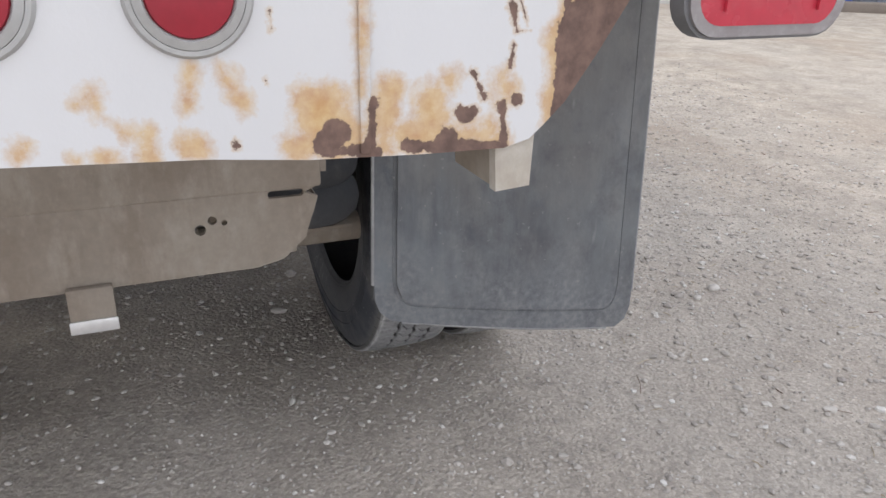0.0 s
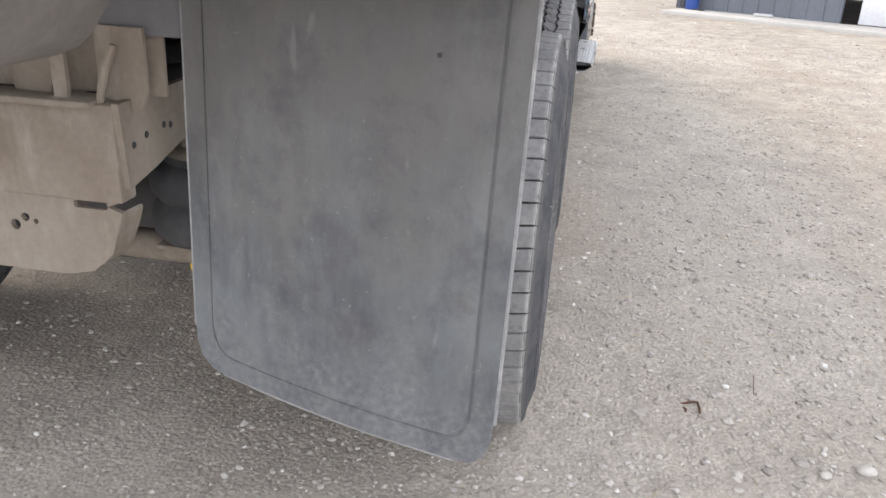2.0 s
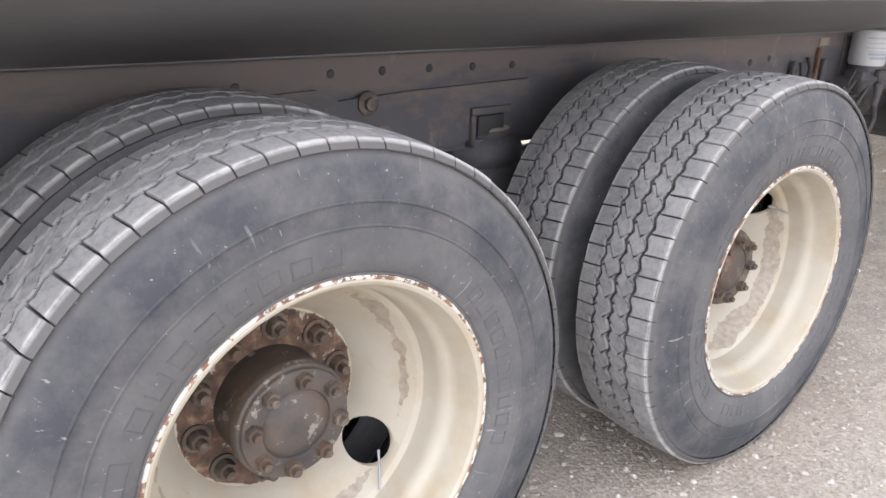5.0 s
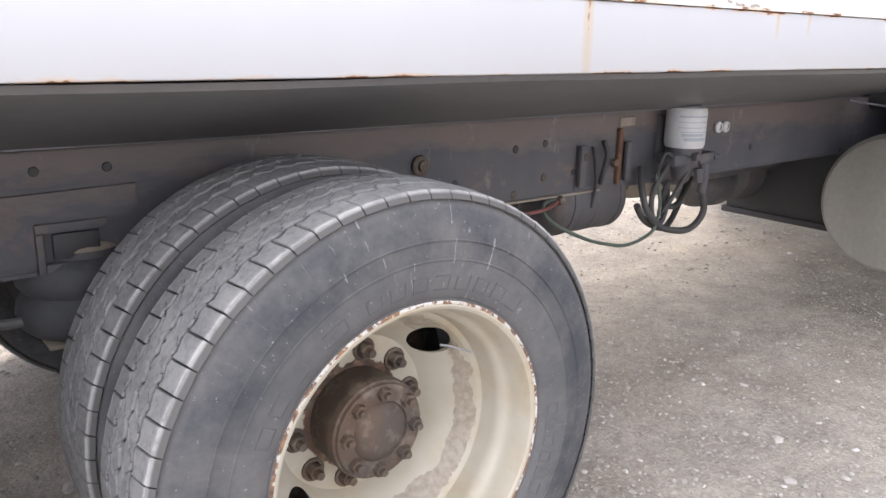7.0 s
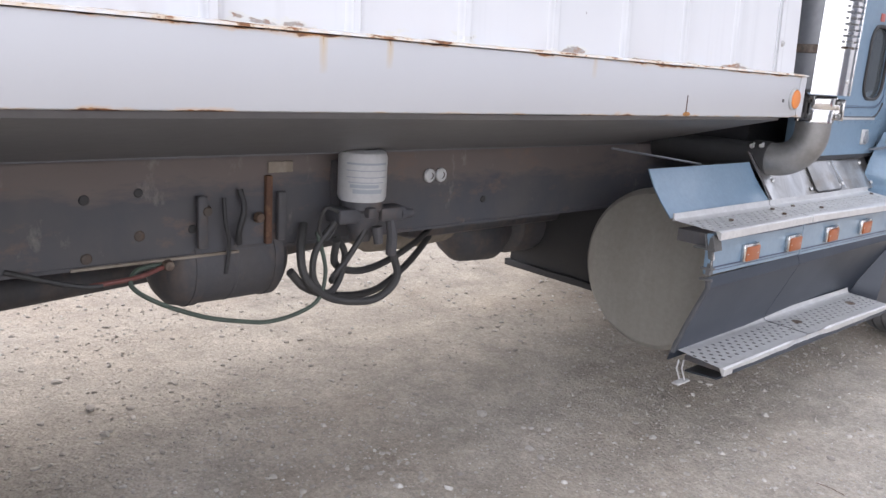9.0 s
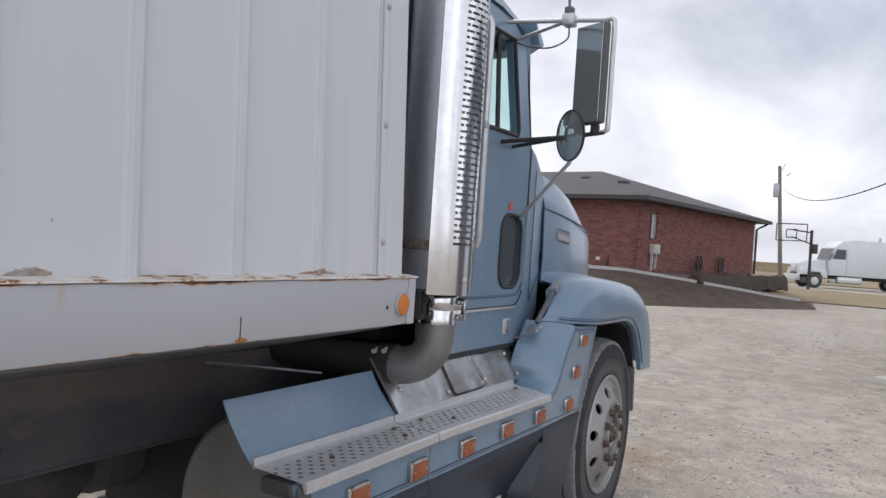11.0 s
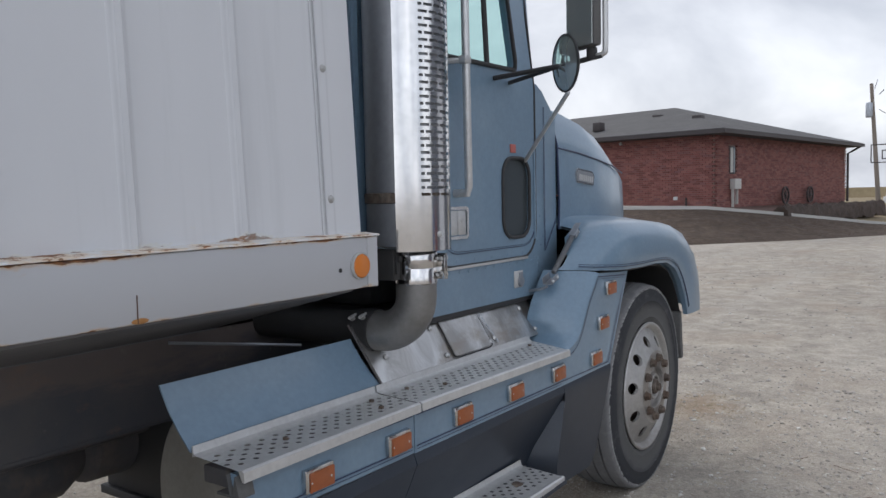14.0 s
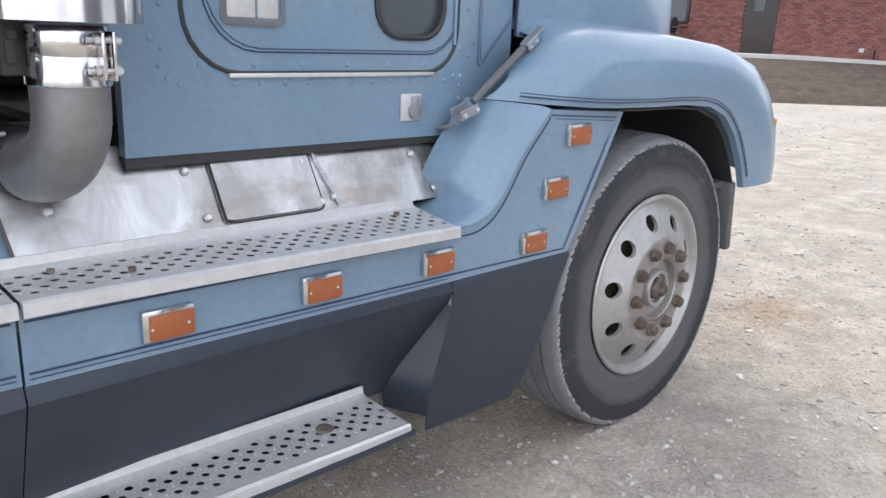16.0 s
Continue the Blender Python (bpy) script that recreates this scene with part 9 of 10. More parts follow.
# low planter wall along the long side
bm = bmesh.new()
rings = []
for k in range(61):
    u = 2.6 + (LONG - 1.6) * k / 60
    j = [noise.noise((u * 1.7, q, 4)) for q in range(6)]
    rings.append([house_at(u, v + 0.10 * b, z + 0.16 * a) for (v, z), a, b in zip(((-1.45, 0.30), (-1.40, 0.66), (-1.30, 0.88), (-1.12, 0.94), (-0.98, 0.80), (-0.92, 0.30)), j, j[3:] + j[:3])])
loft(bm, rings)
part("planter_bed", bm, "dead_plants", house, "low dark planter bed of dead plants")
# roof
bm = bmesh.new()
o = 0.55
ea = [house_at(-o, -o, EAVE), house_at(LONG + o, -o, EAVE), house_at(LONG + o, DEEP + o, EAVE), house_at(-o, DEEP + o, EAVE)]
rz = EAVE + 1.56
ridge = [house_at(6.0, 4.6, rz), house_at(6.2, 10.0, rz)]
lowr = [p - Vector((0, 0, 0.16)) for p in ea]
vb = [bm.verts.new(p) for p in ea]
vl = [bm.verts.new(p) for p in lowr]
r1, r2 = bm.verts.new(ridge[0]), bm.verts.new(ridge[1])
for f in ((vb[0], vb[1], r1), (vb[1], vb[2], r2, r1), (vb[2], vb[3], r2), (vb[3], vb[0], r1, r2)):
    bm.faces.new(f)
for i in range(4):
    bm.faces.new((vl[i], vl[(i + 1) % 4], vb[(i + 1) % 4], vb[i]))
bm.faces.new(vl)
roof = part("roof", bm, "shingle", house, "dark asphalt shingle roof", angle=10)
for u, v, f in ((2.2, 1.6, 0.3), (0.8, 5.0, 0.3), (1.4, 8.4, 0.4), (3.6, 4.0, 0.4)):
    bm = bmesh.new()
    hbox(bm, u, u + 0.35, v, v + 0.35, EAVE + 0.35, EAVE + 0.62 + f * min(u, v) * 0.32, 0.03)
    part("roof_vent", bm, "trim_dark", roof)
bm = bmesh.new()
hbox(bm, -o - 0.05, LONG + o, -o - 0.06, -o - 0.0, EAVE - 0.16, EAVE - 0.02)
hbox(bm, -o - 0.06, -o, -o, DEEP, EAVE - 0.16, EAVE - 0.02)
part("gutter", bm, "trim_dark", house)
bm = bmesh.new()
tube(bm, [house_at(LONG + 0.4, -0.5, EAVE - 0.12), house_at(LONG + 0.2, -0.25, EAVE - 0.30), house_at(LONG - 0.1, -0.09, EAVE - 0.45), house_at(LONG - 0.1, -0.09, BASE)], 0.05, 6)
part("downpipe", bm, "trim_dark", house)
bm = bmesh.new()
hbox(bm, 1.07, 1.53, -0.02, 0.05, BASE + 1.15, BASE + 2.10, 0.01)
hw = part("window", bm, "trim_dark", house)
bm = bmesh.new()
hbox(bm, 1.12, 1.30, -0.03, -0.015, BASE + 1.20, BASE + 2.05)
part("pane", bm, "concrete", hw, "pale curtained pane")
bm = bmesh.new()
hbox(bm, 1.31, 1.48, -0.03, -0.015, BASE + 1.20, BASE + 2.05)
part("pane", bm, "dark_glass", hw)
bm = bmesh.new()
hbox(bm, 1.08, 1.58, -0.22, -0.02, BASE + 0.62, BASE + 0.98, 0.02)
hbox(bm, 1.12, 1.17, -0.14, -0.06, BASE, BASE + 0.62)
hbox(bm, 1.44, 1.50, -0.14, -0.06, BASE + 0.1, BASE + 0.62)
part("meter_box", bm, "concrete", house, "grey utility meter box")
bm = bmesh.new()
hbox(bm, -0.03, 0.05, 4.40, 5.62, BASE, BASE + 2.18, 0.01)
hd = part("door", bm, "trim_dark", house, "dark back door with a small pane")
bm = bmesh.new()
hbox(bm, -0.045, -0.025, 4.85, 5.25, BASE + 1.45, BASE + 1.95)
part("pane", bm, "dark_glass", hd)
bm = bmesh.new()
hbox(bm, -0.03, 0.05, 7.95, 9.25, BASE + 1.02, BASE + 2.15, 0.01)
hw2 = part("window", bm, "trim_dark", house)
bm = bmesh.new()
hbox(bm, -0.04, -0.025, 8.05, 9.15, BASE + 1.10, BASE + 2.08)
part("pane", bm, "dark_glass", hw2)
bm = bmesh.new()
lathe(bm, [(0.0, 0.06), (0.05, 0.05), (0.06, 0.0)], Matrix.Translation(house_at(-0.02, 3.6, EAVE - 0.25)) @ Matrix.Rotation(radians(-90), 4, 'Y'), 12)
part("wall_lamp", bm, "canister", house)
bm = bmesh.new()
hbox(bm, -0.05, 0.0, 1.35, 1.50, BASE + 0.28, BASE + 0.40, 0.01)
part("faucet_box", bm, "canister", house)
bm = bmesh.new()
hbox(bm, -0.10, -0.02, 1.0, 1.03, BASE + 0.05, BASE + 0.35)
part("hose_bib", bm, "trim_dark", house)
for u in (5.6, 8.2):
    wheel_r = bmesh.new()
    mm = Matrix.Translation(house_at(u, -0.20, BASE + 0.36)) @ Matrix.Rotation(math.atan2(along.y, along.x), 4, 'Z') @ OUT
    lathe(wheel_r, [(0.30, -0.03), (0.34, -0.03), (0.34, 0.03), (0.30, 0.03), (0.30, -0.03)], mm, 24)
    lathe(wheel_r, [(0.0, 0.05), (0.06, 0.05), (0.06, -0.05), (0.0, -0.05)], mm, 12)
    for k in range(5):
        a = math.pi * k / 5
        d = Vector((math.cos(a), math.sin(a), 0)) * 0.31
        tube(wheel_r, [mm @ d, mm @ -d], 0.016, 5)
    ww = part("wagon_wheel", wheel_r, "trim_dark", None, "old dark wagon wheel leaning on the brick wall")
    tagged(ww, category="wheel", group="wagon wheels")
# smoker grill by the back door
g0 = house_at(-0.9, 8.3, BASE)
grill = thing("smoker_grill", g0, "black barrel smoker grill beside the house", "grill")
bm = bmesh.new()
lathe(bm, [(0.0, -0.45), (0.26, -0.45), (0.28, -0.42), (0.28, 0.42), (0.26, 0.45), (0.0, 0.45)], Matrix.Translation(g0 + Vector((0, 0, 0.95))) @ OUT, 20)
part("barrel", bm, "trim_dark", grill)
for dx in (-0.2, 0.2):
    for dy in (-0.35, 0.35):
        bm = bmesh.new()
        box(bm, g0.x + dx - 0.025, g0.x + dx + 0.025, g0.y + dy - 0.025, g0.y + dy + 0.025, g0.z, g0.z + 0.80)
        part("leg", bm, "trim_dark", grill)
bm = bmesh.new()
box(bm, g0.x - 0.25, g0.x + 0.25, g0.y - 0.85, g0.y - 0.5, g0.z + 0.85, g0.z + 0.90)
tube(bm, [g0 + Vector((0.1, 0.3, 1.2)), g0 + Vector((0.1, 0.3, 1.7))], 0.05, 8)
part("chimney", bm, "trim_dark", grill)

# bank, path and grass: strips that lie over the yard
def sheet(name, outline, z_of, material, label, cat="ground", nu=40, nv=10):
    """A sheet between two edges, each a list of x, y points."""
    near_e, far_e = [[Vector((*p, 0)) for p in e] for e in outline]
    def along_edge(e, t):
        k = t * (len(e) - 1)
        i = min(int(k), len(e) - 2)
        return e[i].lerp(e[i + 1], k - i)
    b = bmesh.new()
    g = []
    for i in range(nu + 1):
        row = []
        for j in range(nv + 1):
            p = along_edge(near_e, i / nu).lerp(along_edge(far_e, i / nu), j / nv)
            row.append(b.verts.new((p.x, p.y, z_of(p.x, p.y, i / nu, j / nv))))
        g.append(row)
    for i in range(nu):
        for j in range(nv):
            b.faces.new((g[i][j], g[i + 1][j], g[i + 1][j + 1], g[i][j + 1]))
    ob = part(name, b, material, None, label)
    return tagged(ob, category=cat, kind="structure")
def at_u(values, u):
    k = u * (len(values) - 1)
    i = min(int(k), len(values) - 2)
    return values[i] + (values[i + 1] - values[i]) * (k - i)
foot = [(13.0, 26.0), (19.0, 11.5), (22.6, 6.5), (24.7, 4.75), (27.2, 2.86), (29.6, 1.48), (31.8, 0.13), (36.6, 0.55)]
crest = [(22.0, 26.0), (26.0, 12.5), (27.8, 8.2), (29.0, 6.0), (31.2, 4.55), (33.9, 2.90), (35.5, 1.93), (37.0, 1.0)]
crest_z = [0.95, 0.95, 0.95, 0.918, 0.69, 0.395, 0.21, 0.07]
inner = [(23.2, 26.4), (27.2, 13.0), (28.9, 8.9), (29.2, 7.0), (31.8, 5.35), (34.5, 3.75), (36.2, 2.75), (37.8, 1.8)]
def bank_z(x, y, u, v):
    return 0.01 + (at_u(crest_z, u) - 0.03) * (v ** 0.8) + (0.10 * noise.noise((x * 1.3, y * 1.3, 2)) + 0.07 * noise.noise((x * 3.4, y * 3.4, 2))) * math.sin(math.pi * v)
sheet("dirt_bank", (foot, crest), bank_z, "dirt", "bank of dark turned dirt below the house", nu=200, nv=26)
def slab_edge(e, u):
    k = u * (len(e) - 1)
    i = min(int(k), len(e) - 2)
    return Vector((*e[i], 0)).lerp(Vector((*e[i + 1], 0)), k - i)
bm = bmesh.new()
rings = []
for k in range(71):
    u = k / 70
    a, b, z = slab_edge(crest, u), slab_edge(inner, u), at_u(crest_z, u)
    rings.append([(a.x, a.y, z - 0.10), (a.x, a.y, z + 0.085), (b.x, b.y, z + 0.10), (b.x, b.y, z - 0.10)])
loft(bm, rings)
tagged(part("path", bm, "concrete", None, "pale concrete path sloping down past the house"), category="path", kind="structure")
plot = [(36.0, 27.0), (36.0, 20.0), (36.0, 14.0), (36.0, 9.0), (40.0, 7.0), (46.0, 4.0), (50.0, 1.5), (53.0, -1.0)]
sheet("lawn", (inner, plot), lambda x, y, u, v: at_u(crest_z, u) * (1 - v) + v * at_u([0.9, 0.9, 0.9, 0.9, 0.7, 0.3, 0.12, 0.06], u), "dry_grass", "bare brown lawn round the house", nu=70, nv=8)
sheet("grass_verge", ([(36.0, -60), (37.0, -8), (37.4, -2.0), (37.5, 1.2), (46, 3.5), (50, 30)], [(56, -60), (56, -8), (57, 0), (58, 3), (58, 6), (60, 40)]), lambda x, y, u, v: 0.045 + 0.10 * math.sin(math.pi * v), "dry_grass", "strip of dry brown grass", nu=60, nv=6)
sheet("far_field", ([(75, -900), (75, -60), (75, 0), (75, 60), (75, 900)], [(2400, -1500), (2400, -60), (2400, 0), (2400, 60), (2400, 1500)]), lambda x, y, u, v: 0.06 + 1.2 * v, "dry_grass", "far dry corn field", nu=8, nv=8)
sheet("far_crop", ([(150, -700), (150, 700)], [(152, -700), (152, 700)]), lambda x, y, u, v: 0.1 + 1.7 * min(1, v * 2), "dry_grass", "far edge of standing dry crop", nu=60, nv=4)

# utility pole with its transformer and wire
pole = thing("utility_pole", (66.7, 4.4, 0), "weathered wooden utility pole with a grey transformer", "pole")
bm = bmesh.new()
tube(bm, [(66.7, 4.4, 0), (66.8, 5.0, 9.0)], [0.17, 0.12], 10)
part("post", bm, "wood_pole", pole)
bm = bmesh.new()
lathe(bm, [(0.0, 0.0), (0.22, 0.0), (0.24, 0.1), (0.24, 0.95), (0.20, 1.05), (0.0, 1.08)], Matrix.Translation((66.7, 5.1, 6.6)), 14)
part("transformer", bm, "muffler", pole)
bm = bmesh.new()
tube(bm, [(66.8, 4.8, 8.6), (66.8, 4.6, 9.25)], 0.03, 5)
tube(bm, [(66.8, 4.5, 8.2), (66.8, 4.2, 8.5)], 0.04, 5)
part("insulator", bm, "muffler", pole)
bm = bmesh.new()
p0, p1 = Vector((66.8, 4.5, 7.15)), Vector((22.0, -2.6, 4.0))
pts = []
for k in range(31):
    t = k / 30
    p = p0.lerp(p1, t)
    pts.append(p - Vector((0, 0, 0.85 * 4 * t * (1 - t))))
tube(bm, pts, 0.022, 5)
cable = part("service_wire", bm, "wire", None, "drooping black service wire from pole to shed")
tagged(cable, category="wire")
# basketball hoop
hoop = thing("basketball_hoop", (56.1, 2.0, 0), "old basketball hoop with a clear framed backboard", "hoop")
bm = bmesh.new()
tube(bm, [(56.1, 1.85, 0), (56.1, 1.85, 3.75)], 0.09, 8)
tube(bm, [(56.1, 1.85, 3.6), (56.0, 3.0, 3.75)], 0.05, 6)
tube(bm, [(56.1, 1.85, 2.9), (56.0, 3.0, 3.3)], 0.04, 6)
box(bm, 56.0, 56.2, 1.45, 1.80, 2.3, 2.9, 0.03)
part("post", bm, "trim_dark", hoop)
bm = bmesh.new()
c = Vector((55.95, 3.0, 3.55))
for a, b in (((-0.9, -0.5), (0.9, -0.5)), ((0.9, -0.5), (0.9, 0.55)), ((0.9, 0.55), (-0.9, 0.55)), ((-0.9, 0.55), (-0.9, -0.5)), ((-0.3, -0.3), (0.3, -0.3)), ((0.3, -0.3), (0.3, 0.2)), ((0.3, 0.2), (-0.3, 0.2)), ((-0.3, 0.2), (-0.3, -0.3))):
    tube(bm, [c + Vector((0.25 * a[0], a[0], a[1])), c + Vector((0.25 * b[0], b[0], b[1]))], 0.035, 5)
part("backboard_frame", bm, "trim_dark", hoop)
bm = bmesh.new()
lathe(bm, [(0.23, -0.012), (0.25, 0.0), (0.23, 0.012)], Matrix.Translation((55.7, 3.1, 3.05)), 16)
part("rim", bm, "muffler", hoop)

# steel shed with its apron
S0 = Vector((15.1, -1.79, 0))
sd = Vector((-0.553, -0.833, 0)).normalized()
sn = Vector((sd.y, -sd.x, 0))
if (Vector((3, -1, 0)) - S0).dot(sn) < 0:
    sn = -sn
def sbox(bm, u0, u1, v0, v1, z0, z1, bevel=0.0):
    vs = box(bm, u0, u1, v0, v1, z0, z1, bevel)
    for v in vs:
        v.co = S0 + sd * v.co.x + sn * v.co.y + Vector((0, 0, v.co.z))
GW, WALLH, RISE = 13.0, 3.52, 0.24
def rake(u):
    return WALLH + RISE * min(u, GW - u)
shed = thing("steel_shed", S0 + sd * 6.5 - sn * 6, "blue-grey ribbed steel shed with a white overhead door", "shed")
edges = [0.0] + [0.16 + 0.30 * k for k in range(43)] + [GW]
for a, b in zip(edges, edges[1:]):
    if 3.4 < a < 7.2 or 3.4 < b < 7.2:
        z0 = 3.3
    else:
        z0 = 0.08
    hi = min(rake(a), rake(b))
    bm = bmesh.new()
    prof = [(a, -0.05), (a, 0.0), (b - 0.055, 0.0), (b - 0.040, 0.022), (b - 0.012, 0.022), (b, 0.0), (b, -0.05)]
    loft(bm, [[S0 + sd * u + sn * v + Vector((0, 0, z)) for u, v in prof] for z in (z0, hi)])
    part("wall_panel", bm, "shed_metal", shed)
bm = bmesh.new()
sbox(bm, -0.02, 0.14, -0.10, 0.035, 0.08, WALLH)
part("corner_trim", bm, "shed_dark", shed)
bm = bmesh.new()
for u0, u1 in ((-0.14, GW / 2), (GW / 2, GW + 0.14)):
    q = []
    for u in (u0, u1):
        for v in (0.10, -10.0):
            for dz in (-0.05, 0.14):
                q.append(bm.verts.new(S0 + sd * u + sn * v + Vector((0, 0, WALLH + RISE * (u if u1 == GW / 2 else GW - u) + dz))))
    for f in ((0, 1, 3, 2), (4, 5, 7, 6), (0, 1, 5, 4), (2, 3, 7, 6), (1, 3, 7, 5), (0, 2, 6, 4)):
        bm.faces.new([q[i] for i in f])
part("roof", bm, "shed_dark", shed)
bm = bmesh.new()
sbox(bm, 0.0, 0.05, -10, -0.05, 0.08, WALLH)
sbox(bm, GW - 0.05, GW, -10, -0.05, 0.08, WALLH)
sbox(bm, 0, GW, -10, -9.95, 0.08, WALLH)
part("side_wall", bm, "shed_metal", shed)
for k in range(5):
    bm = bmesh.new()
    sbox(bm, 3.45, 7.15, -0.06, -0.02, 0.10 + 0.64 * k, 0.10 + 0.64 * k + 0.625, 0.008)
    for c in range(4):
        sbox(bm, 3.6 + 0.92 * c, 4.35 + 0.92 * c, -0.03, -0.012, 0.24 + 0.64 * k, 0.56 + 0.64 * k, 0.008)
    part("door_panel", bm, "door_white", shed, "white overhead door panel")
bm = bmesh.new()
sbox(bm, 0.22, 13.5, 0.0, 1.06, -0.05, 0.09, 0.02)
slab = part("shed_apron", bm, "concrete", None, "concrete apron along the shed")
tagged(slab, category="apron", kind="structure")
def drum(name, u, v, r, h, material, label):
    p = S0 + sd * u + sn * v
    t = thing(name, (p.x, p.y, 0.09), label, "drum")
    b = bmesh.new()
    lathe(b, [(0.0, 0.0), (r, 0.0), (r, h * 0.33), (r * 1.03, h * 0.35), (r, h * 0.37), (r, h * 0.66), (r * 1.03, h * 0.68), (r, h * 0.70), (r, h * 0.97), (r * 0.95, h), (0.0, h)], Matrix.Translation((p.x, p.y, 0.09)), 24)
    part("body", b, material, t)
    return t, p
p = S0 + sd * 0.42 + sn * 0.22
t = thing("blue_drum", (p.x, p.y, 0.09), "blue plastic drum with a hand pump and hose", "drum")
bm = bmesh.new()
lathe(bm, [(0.0, 0.0), (0.118, 0.0), (0.126, 0.012), (0.126, 0.17), (0.131, 0.185), (0.126, 0.20), (0.126, 0.46), (0.118, 0.500), (0.085, 0.535), (0.045, 0.552), (0.042, 0.59), (0.0, 0.592)], Matrix.Translation((p.x, p.y, 0.09)), 28)
part("body", bm, "drum_blue", t)
bm = bmesh.new()
tube(bm, [(p.x, p.y, 0.66), (p.x, p.y, 0.80)], 0.018, 8)
part("pump", bm, "trim_dark", t)
bm = bmesh.new()
tube(bm, bend([(p.x, p.y, 0.74), (p.x + 0.08, p.y + 0.13, 0.66), (p.x + 0.10, p.y + 0.17, 0.4), (p.x + 0.04, p.y + 0.18, 0.12), (p.x - 0.3, p.y - 0.2, 0.105)], 6), 0.014, 6)
part("hose", bm, "hose", t)
drum("red_drum", 9.15, 0.45, 0.36, 1.0, "drum_red", "faded red steel drum against the shed")
drum("red_drum", 9.75, 0.45, 0.33, 1.0, "drum_red", "faded red steel drum against the shed")
drum("blue_drum", 11.2, 0.55, 0.34, 0.95, "drum_blue", "blue plastic drum against the shed")
drum("yellow_pail", 10.35, 0.50, 0.15, 0.5, "yellow", "yellow plastic pail beside the drums")
bm = bmesh.new()
sbox(bm, 10.65, 10.95, 0.30, 0.55, 0.09, 0.75, 0.02)
jug = part("white_jug", bm, "canister", None, "white plastic jug with a dark label")
tagged(jug, category="jug")
bm = bmesh.new()
sbox(bm, 1.7, 2.05, 0.20, 0.30, 0.09, 0.14, 0.02)
tagged(part("white_bottle", bm, "canister", None, "white plastic bottle lying on the apron"), category="bottle")
bm = bmesh.new()
sbox(bm, 10.9, 12.8, 0.95, 1.25, -0.03, 0.18, 0.03)
tagged(part("timber_beam", bm, "wood_pole", None, "dark timber beam lying by the drums"), category="beam")

# far highway truck, turned a little towards the yard
ft = thing("far_truck", (65.5, 0.5, 0), "white sleeper-cab highway tractor parked far off", "truck")
FM = Matrix.Translation((65.0, 0.0, 0)) @ Matrix(((-0.44, 0.90, 0, 0), (0.90, 0.44, 0, 0), (0, 0, 1, 0), (0, 0, 0, 1)))
def fpart(name, shape, b0, b1, material, label="", parent=None, bevel=0.04):
    """A side profile of (forward, up) points, from b0 to b1 across."""
    b = bmesh.new()
    prism(b, shape, b0, b1, bevel)
    for v in b.verts:
        v.co = FM @ v.co
    return part(name, b, material, parent or ft, label)
def rect(a0, a1, z0, z1):
    return [(a0, z0), (a1, z0), (a1, z1), (a0, z1)]
fcab = fpart("cab", [(1.15, 0.95), (1.10, 2.05), (0.82, 2.92), (0.72, 3.10), (0.30, 3.45), (-0.6, 3.58), (-3.05, 3.55), (-3.15, 3.40), (-3.15, 0.95)], 0.0, 2.25, "far_white", bevel=0.08)
fpart("windscreen", [(1.13, 2.08), (1.17, 2.08), (0.88, 2.90), (0.84, 2.90)], 0.12, 2.13, "dark_glass", "", fcab, 0.0)
fpart("side_window", [(0.05, 2.15), (0.95, 2.15), (0.72, 2.85), (0.05, 2.85)], -0.02, 0.01, "dark_glass", "", fcab, 0.0)
fpart("door_seam", rect(-0.06, -0.03, 1.0, 2.95), -0.012, 0.01, "muffler", "", fcab, 0.0)
fpart("hood", [(1.15, 1.0), (1.15, 2.05), (2.6, 1.90), (3.12, 1.72), (3.22, 1.05)], 0.42, 1.83, "far_white", bevel=0.07)
for b0, b1 in ((-0.02, 0.45), (1.80, 2.27)):
    fpart("fender", [(1.22, 0.75), (1.30, 1.22), (1.65, 1.45), (2.5, 1.48), (3.05, 1.38), (3.22, 1.05), (3.22, 0.92), (2.66, 0.92), (2.52, 1.14), (1.76, 1.14), (1.56, 0.75)], b0, b1, "far_white", bevel=0.03)
fpart("grille", rect(3.20, 3.26, 1.10, 1.68), 0.68, 1.57, "alu")
for b0 in (0.12, 1.83):
    fpart("headlight", rect(3.19, 3.25, 1.12, 1.34), b0, b0 + 0.3, "alu")
fpart("bumper", rect(3.18, 3.40, 0.48, 0.92), 0.0, 2.25, "canister")
fpart("fuel_tank", rect(-1.25, 0.55, 0.40, 0.92), 0.02, 0.55, "alu", bevel=0.16)
fpart("side_step", rect(0.62, 1.10, 0.42, 0.56), 0.02, 0.4, "muffler")
fpart("chassis", rect(-6.2, 2.9, 0.70, 0.98), 0.70, 1.55, "trim_dark")
fpart("rear_deck", rect(-5.9, -3.25, 0.95, 1.30), 0.35, 1.9, "trim_dark", bevel=0.08)
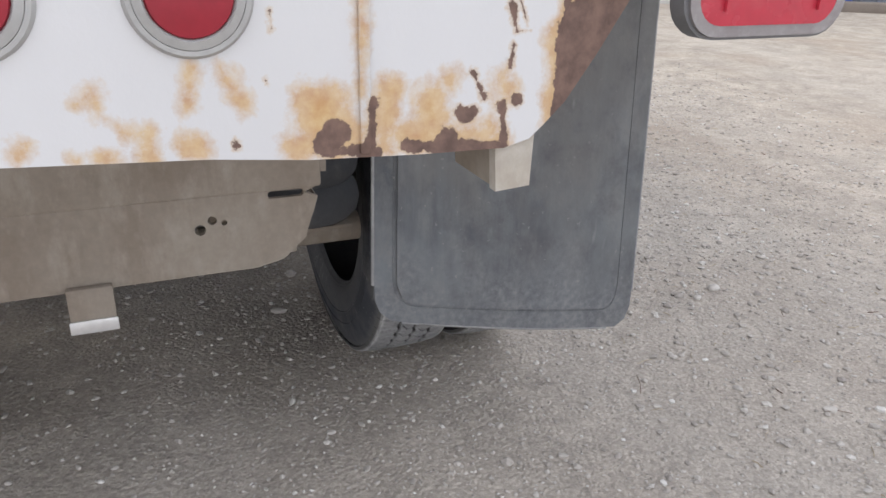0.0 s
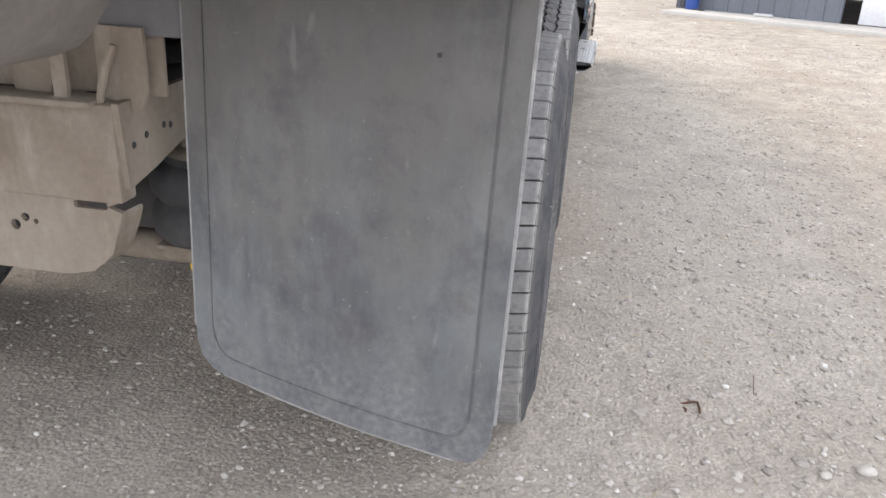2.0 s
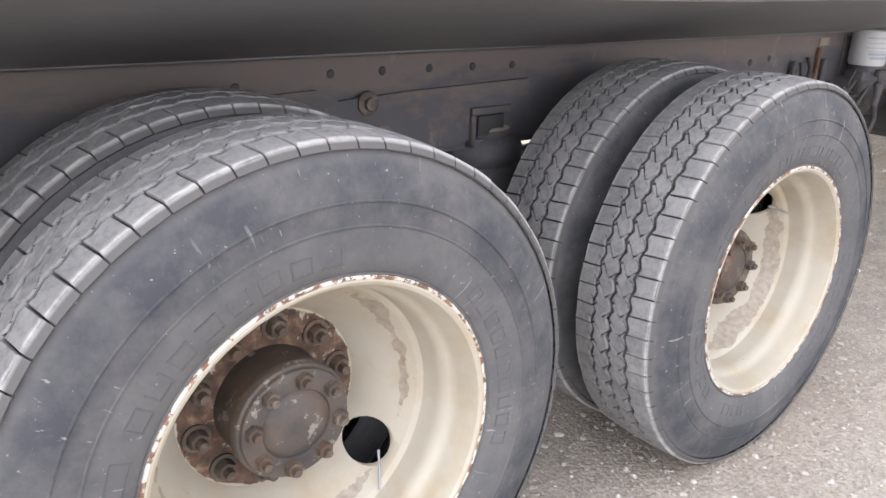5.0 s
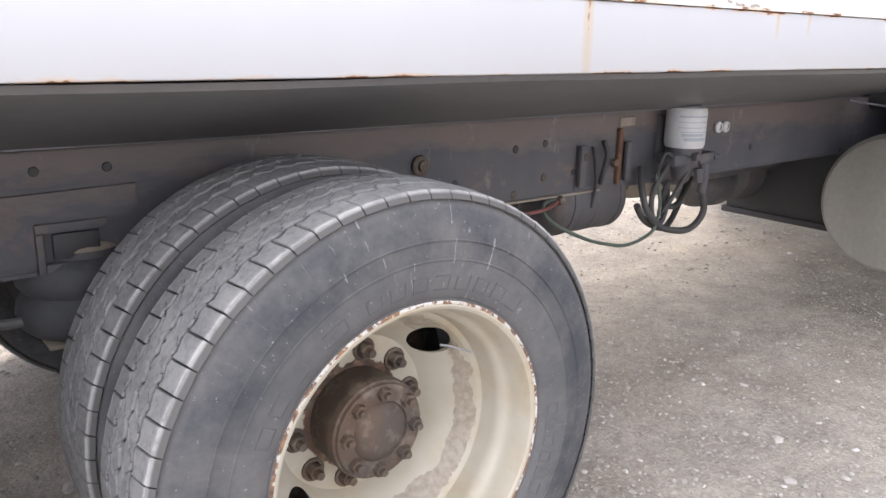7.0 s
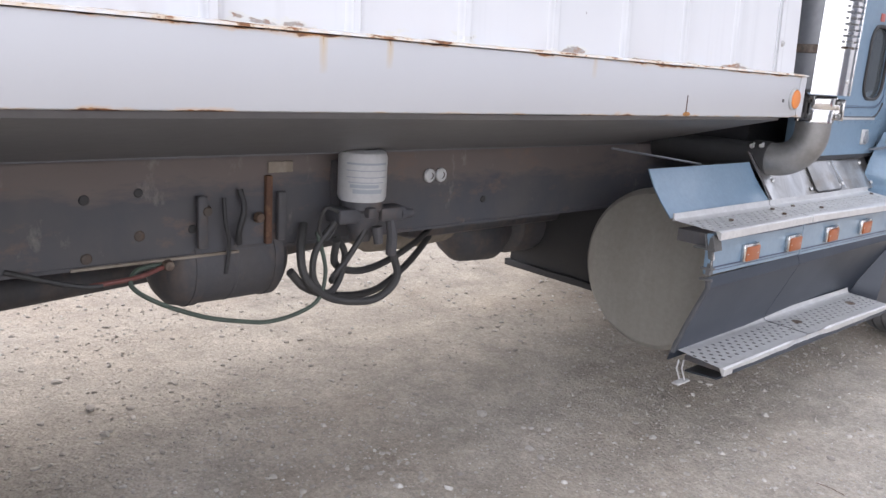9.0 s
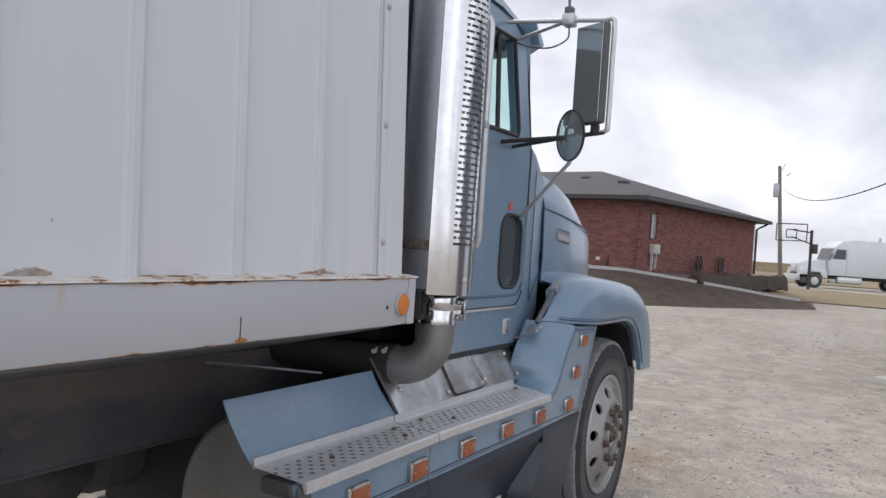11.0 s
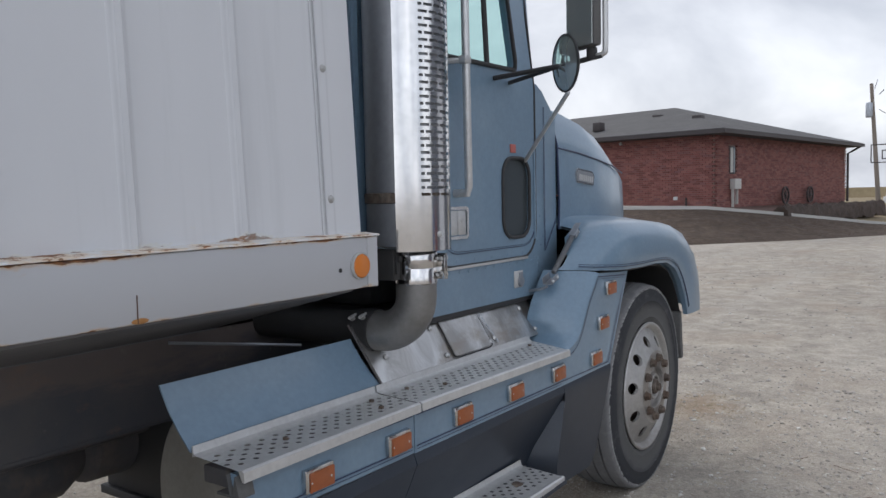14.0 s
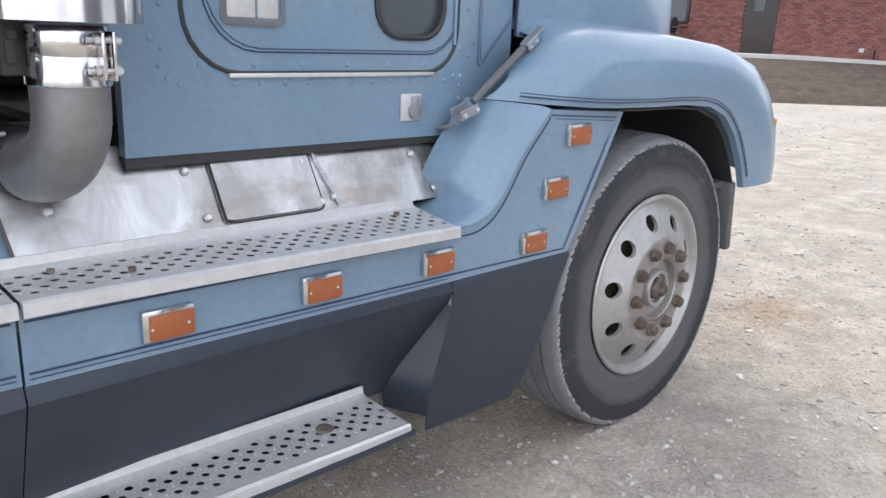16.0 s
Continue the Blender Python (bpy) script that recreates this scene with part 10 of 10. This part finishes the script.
for b0 in (0.10, 2.0):
    fpart("exhaust_stack", rect(-3.36, -3.22, 1.0, 3.95), b0, b0 + 0.14, "muffler", bevel=0.04)
fpart("mirror", rect(1.02, 1.14, 2.2, 2.75), -0.34, -0.16, "muffler")
for a, b0 in ((2.10, 0.14), (2.10, 2.11), (-4.0, 0.16), (-5.3, 0.16), (-4.0, 2.1), (-5.3, 2.1)):
    b = bmesh.new()
    wm = FM @ Matrix.Translation((a, b0, 0.52)) @ OUT
    lathe(b, [(0.27, 0.10), (0.31, 0.15), (0.48, 0.15), (0.52, 0.10), (0.52, -0.14), (0.0, -0.14)], wm, 24)
    fw = part("wheel", b, "rubber_dust", ft)
    b = bmesh.new()
    lathe(b, [(0.0, 0.15), (0.10, 0.15), (0.12, 0.10), (0.26, 0.08), (0.28, 0.13)], wm, 20)
    part("rim", b, "alu", fw)
# dark tractor behind the shed's edge
dk = thing("far_tractor", (67.5, -4.4, 0), "dark highway tractor parked behind the white one", "truck")
b = bmesh.new()
box(b, 66.4, 68.6, -5.6, -3.3, 1.0, 3.2, 0.12)
part("cab", b, "grey_shield", dk)
b = bmesh.new()
box(b, 66.34, 66.4, -4.6, -3.7, 2.1, 2.9, 0.02)
part("window", b, "dark_glass", dk)
b = bmesh.new()
lathe(b, [(0.0, 0.1), (0.45, 0.12), (0.52, 0.05), (0.52, -0.2), (0.0, -0.2)], Matrix.Translation((66.5, -4.2, 0.52)) @ Matrix.Rotation(radians(-90), 4, 'Y'), 20)
part("wheel", b, "rubber_dust", dk)


# ---- single bricks at the house's near corner ----
bm = bmesh.new()
box(bm, 0, BL, 0, 0.07, 0, BH - BG)
brick_me = bpy.data.meshes.new("brick")
bm.to_mesh(brick_me)
bm.free()
brick_me.materials.append(M["brick"])
for p, du, dv in brick_places:
    ob = new("brick", brick_me)
    ob.matrix_world = Matrix(((du.x, dv.x, 0, p.x), (du.y, dv.y, 0, p.y), (0, 0, 1, p.z), (0, 0, 0, 1)))
    ob.parent = house
    ob.matrix_parent_inverse = house.matrix_world.inverted()
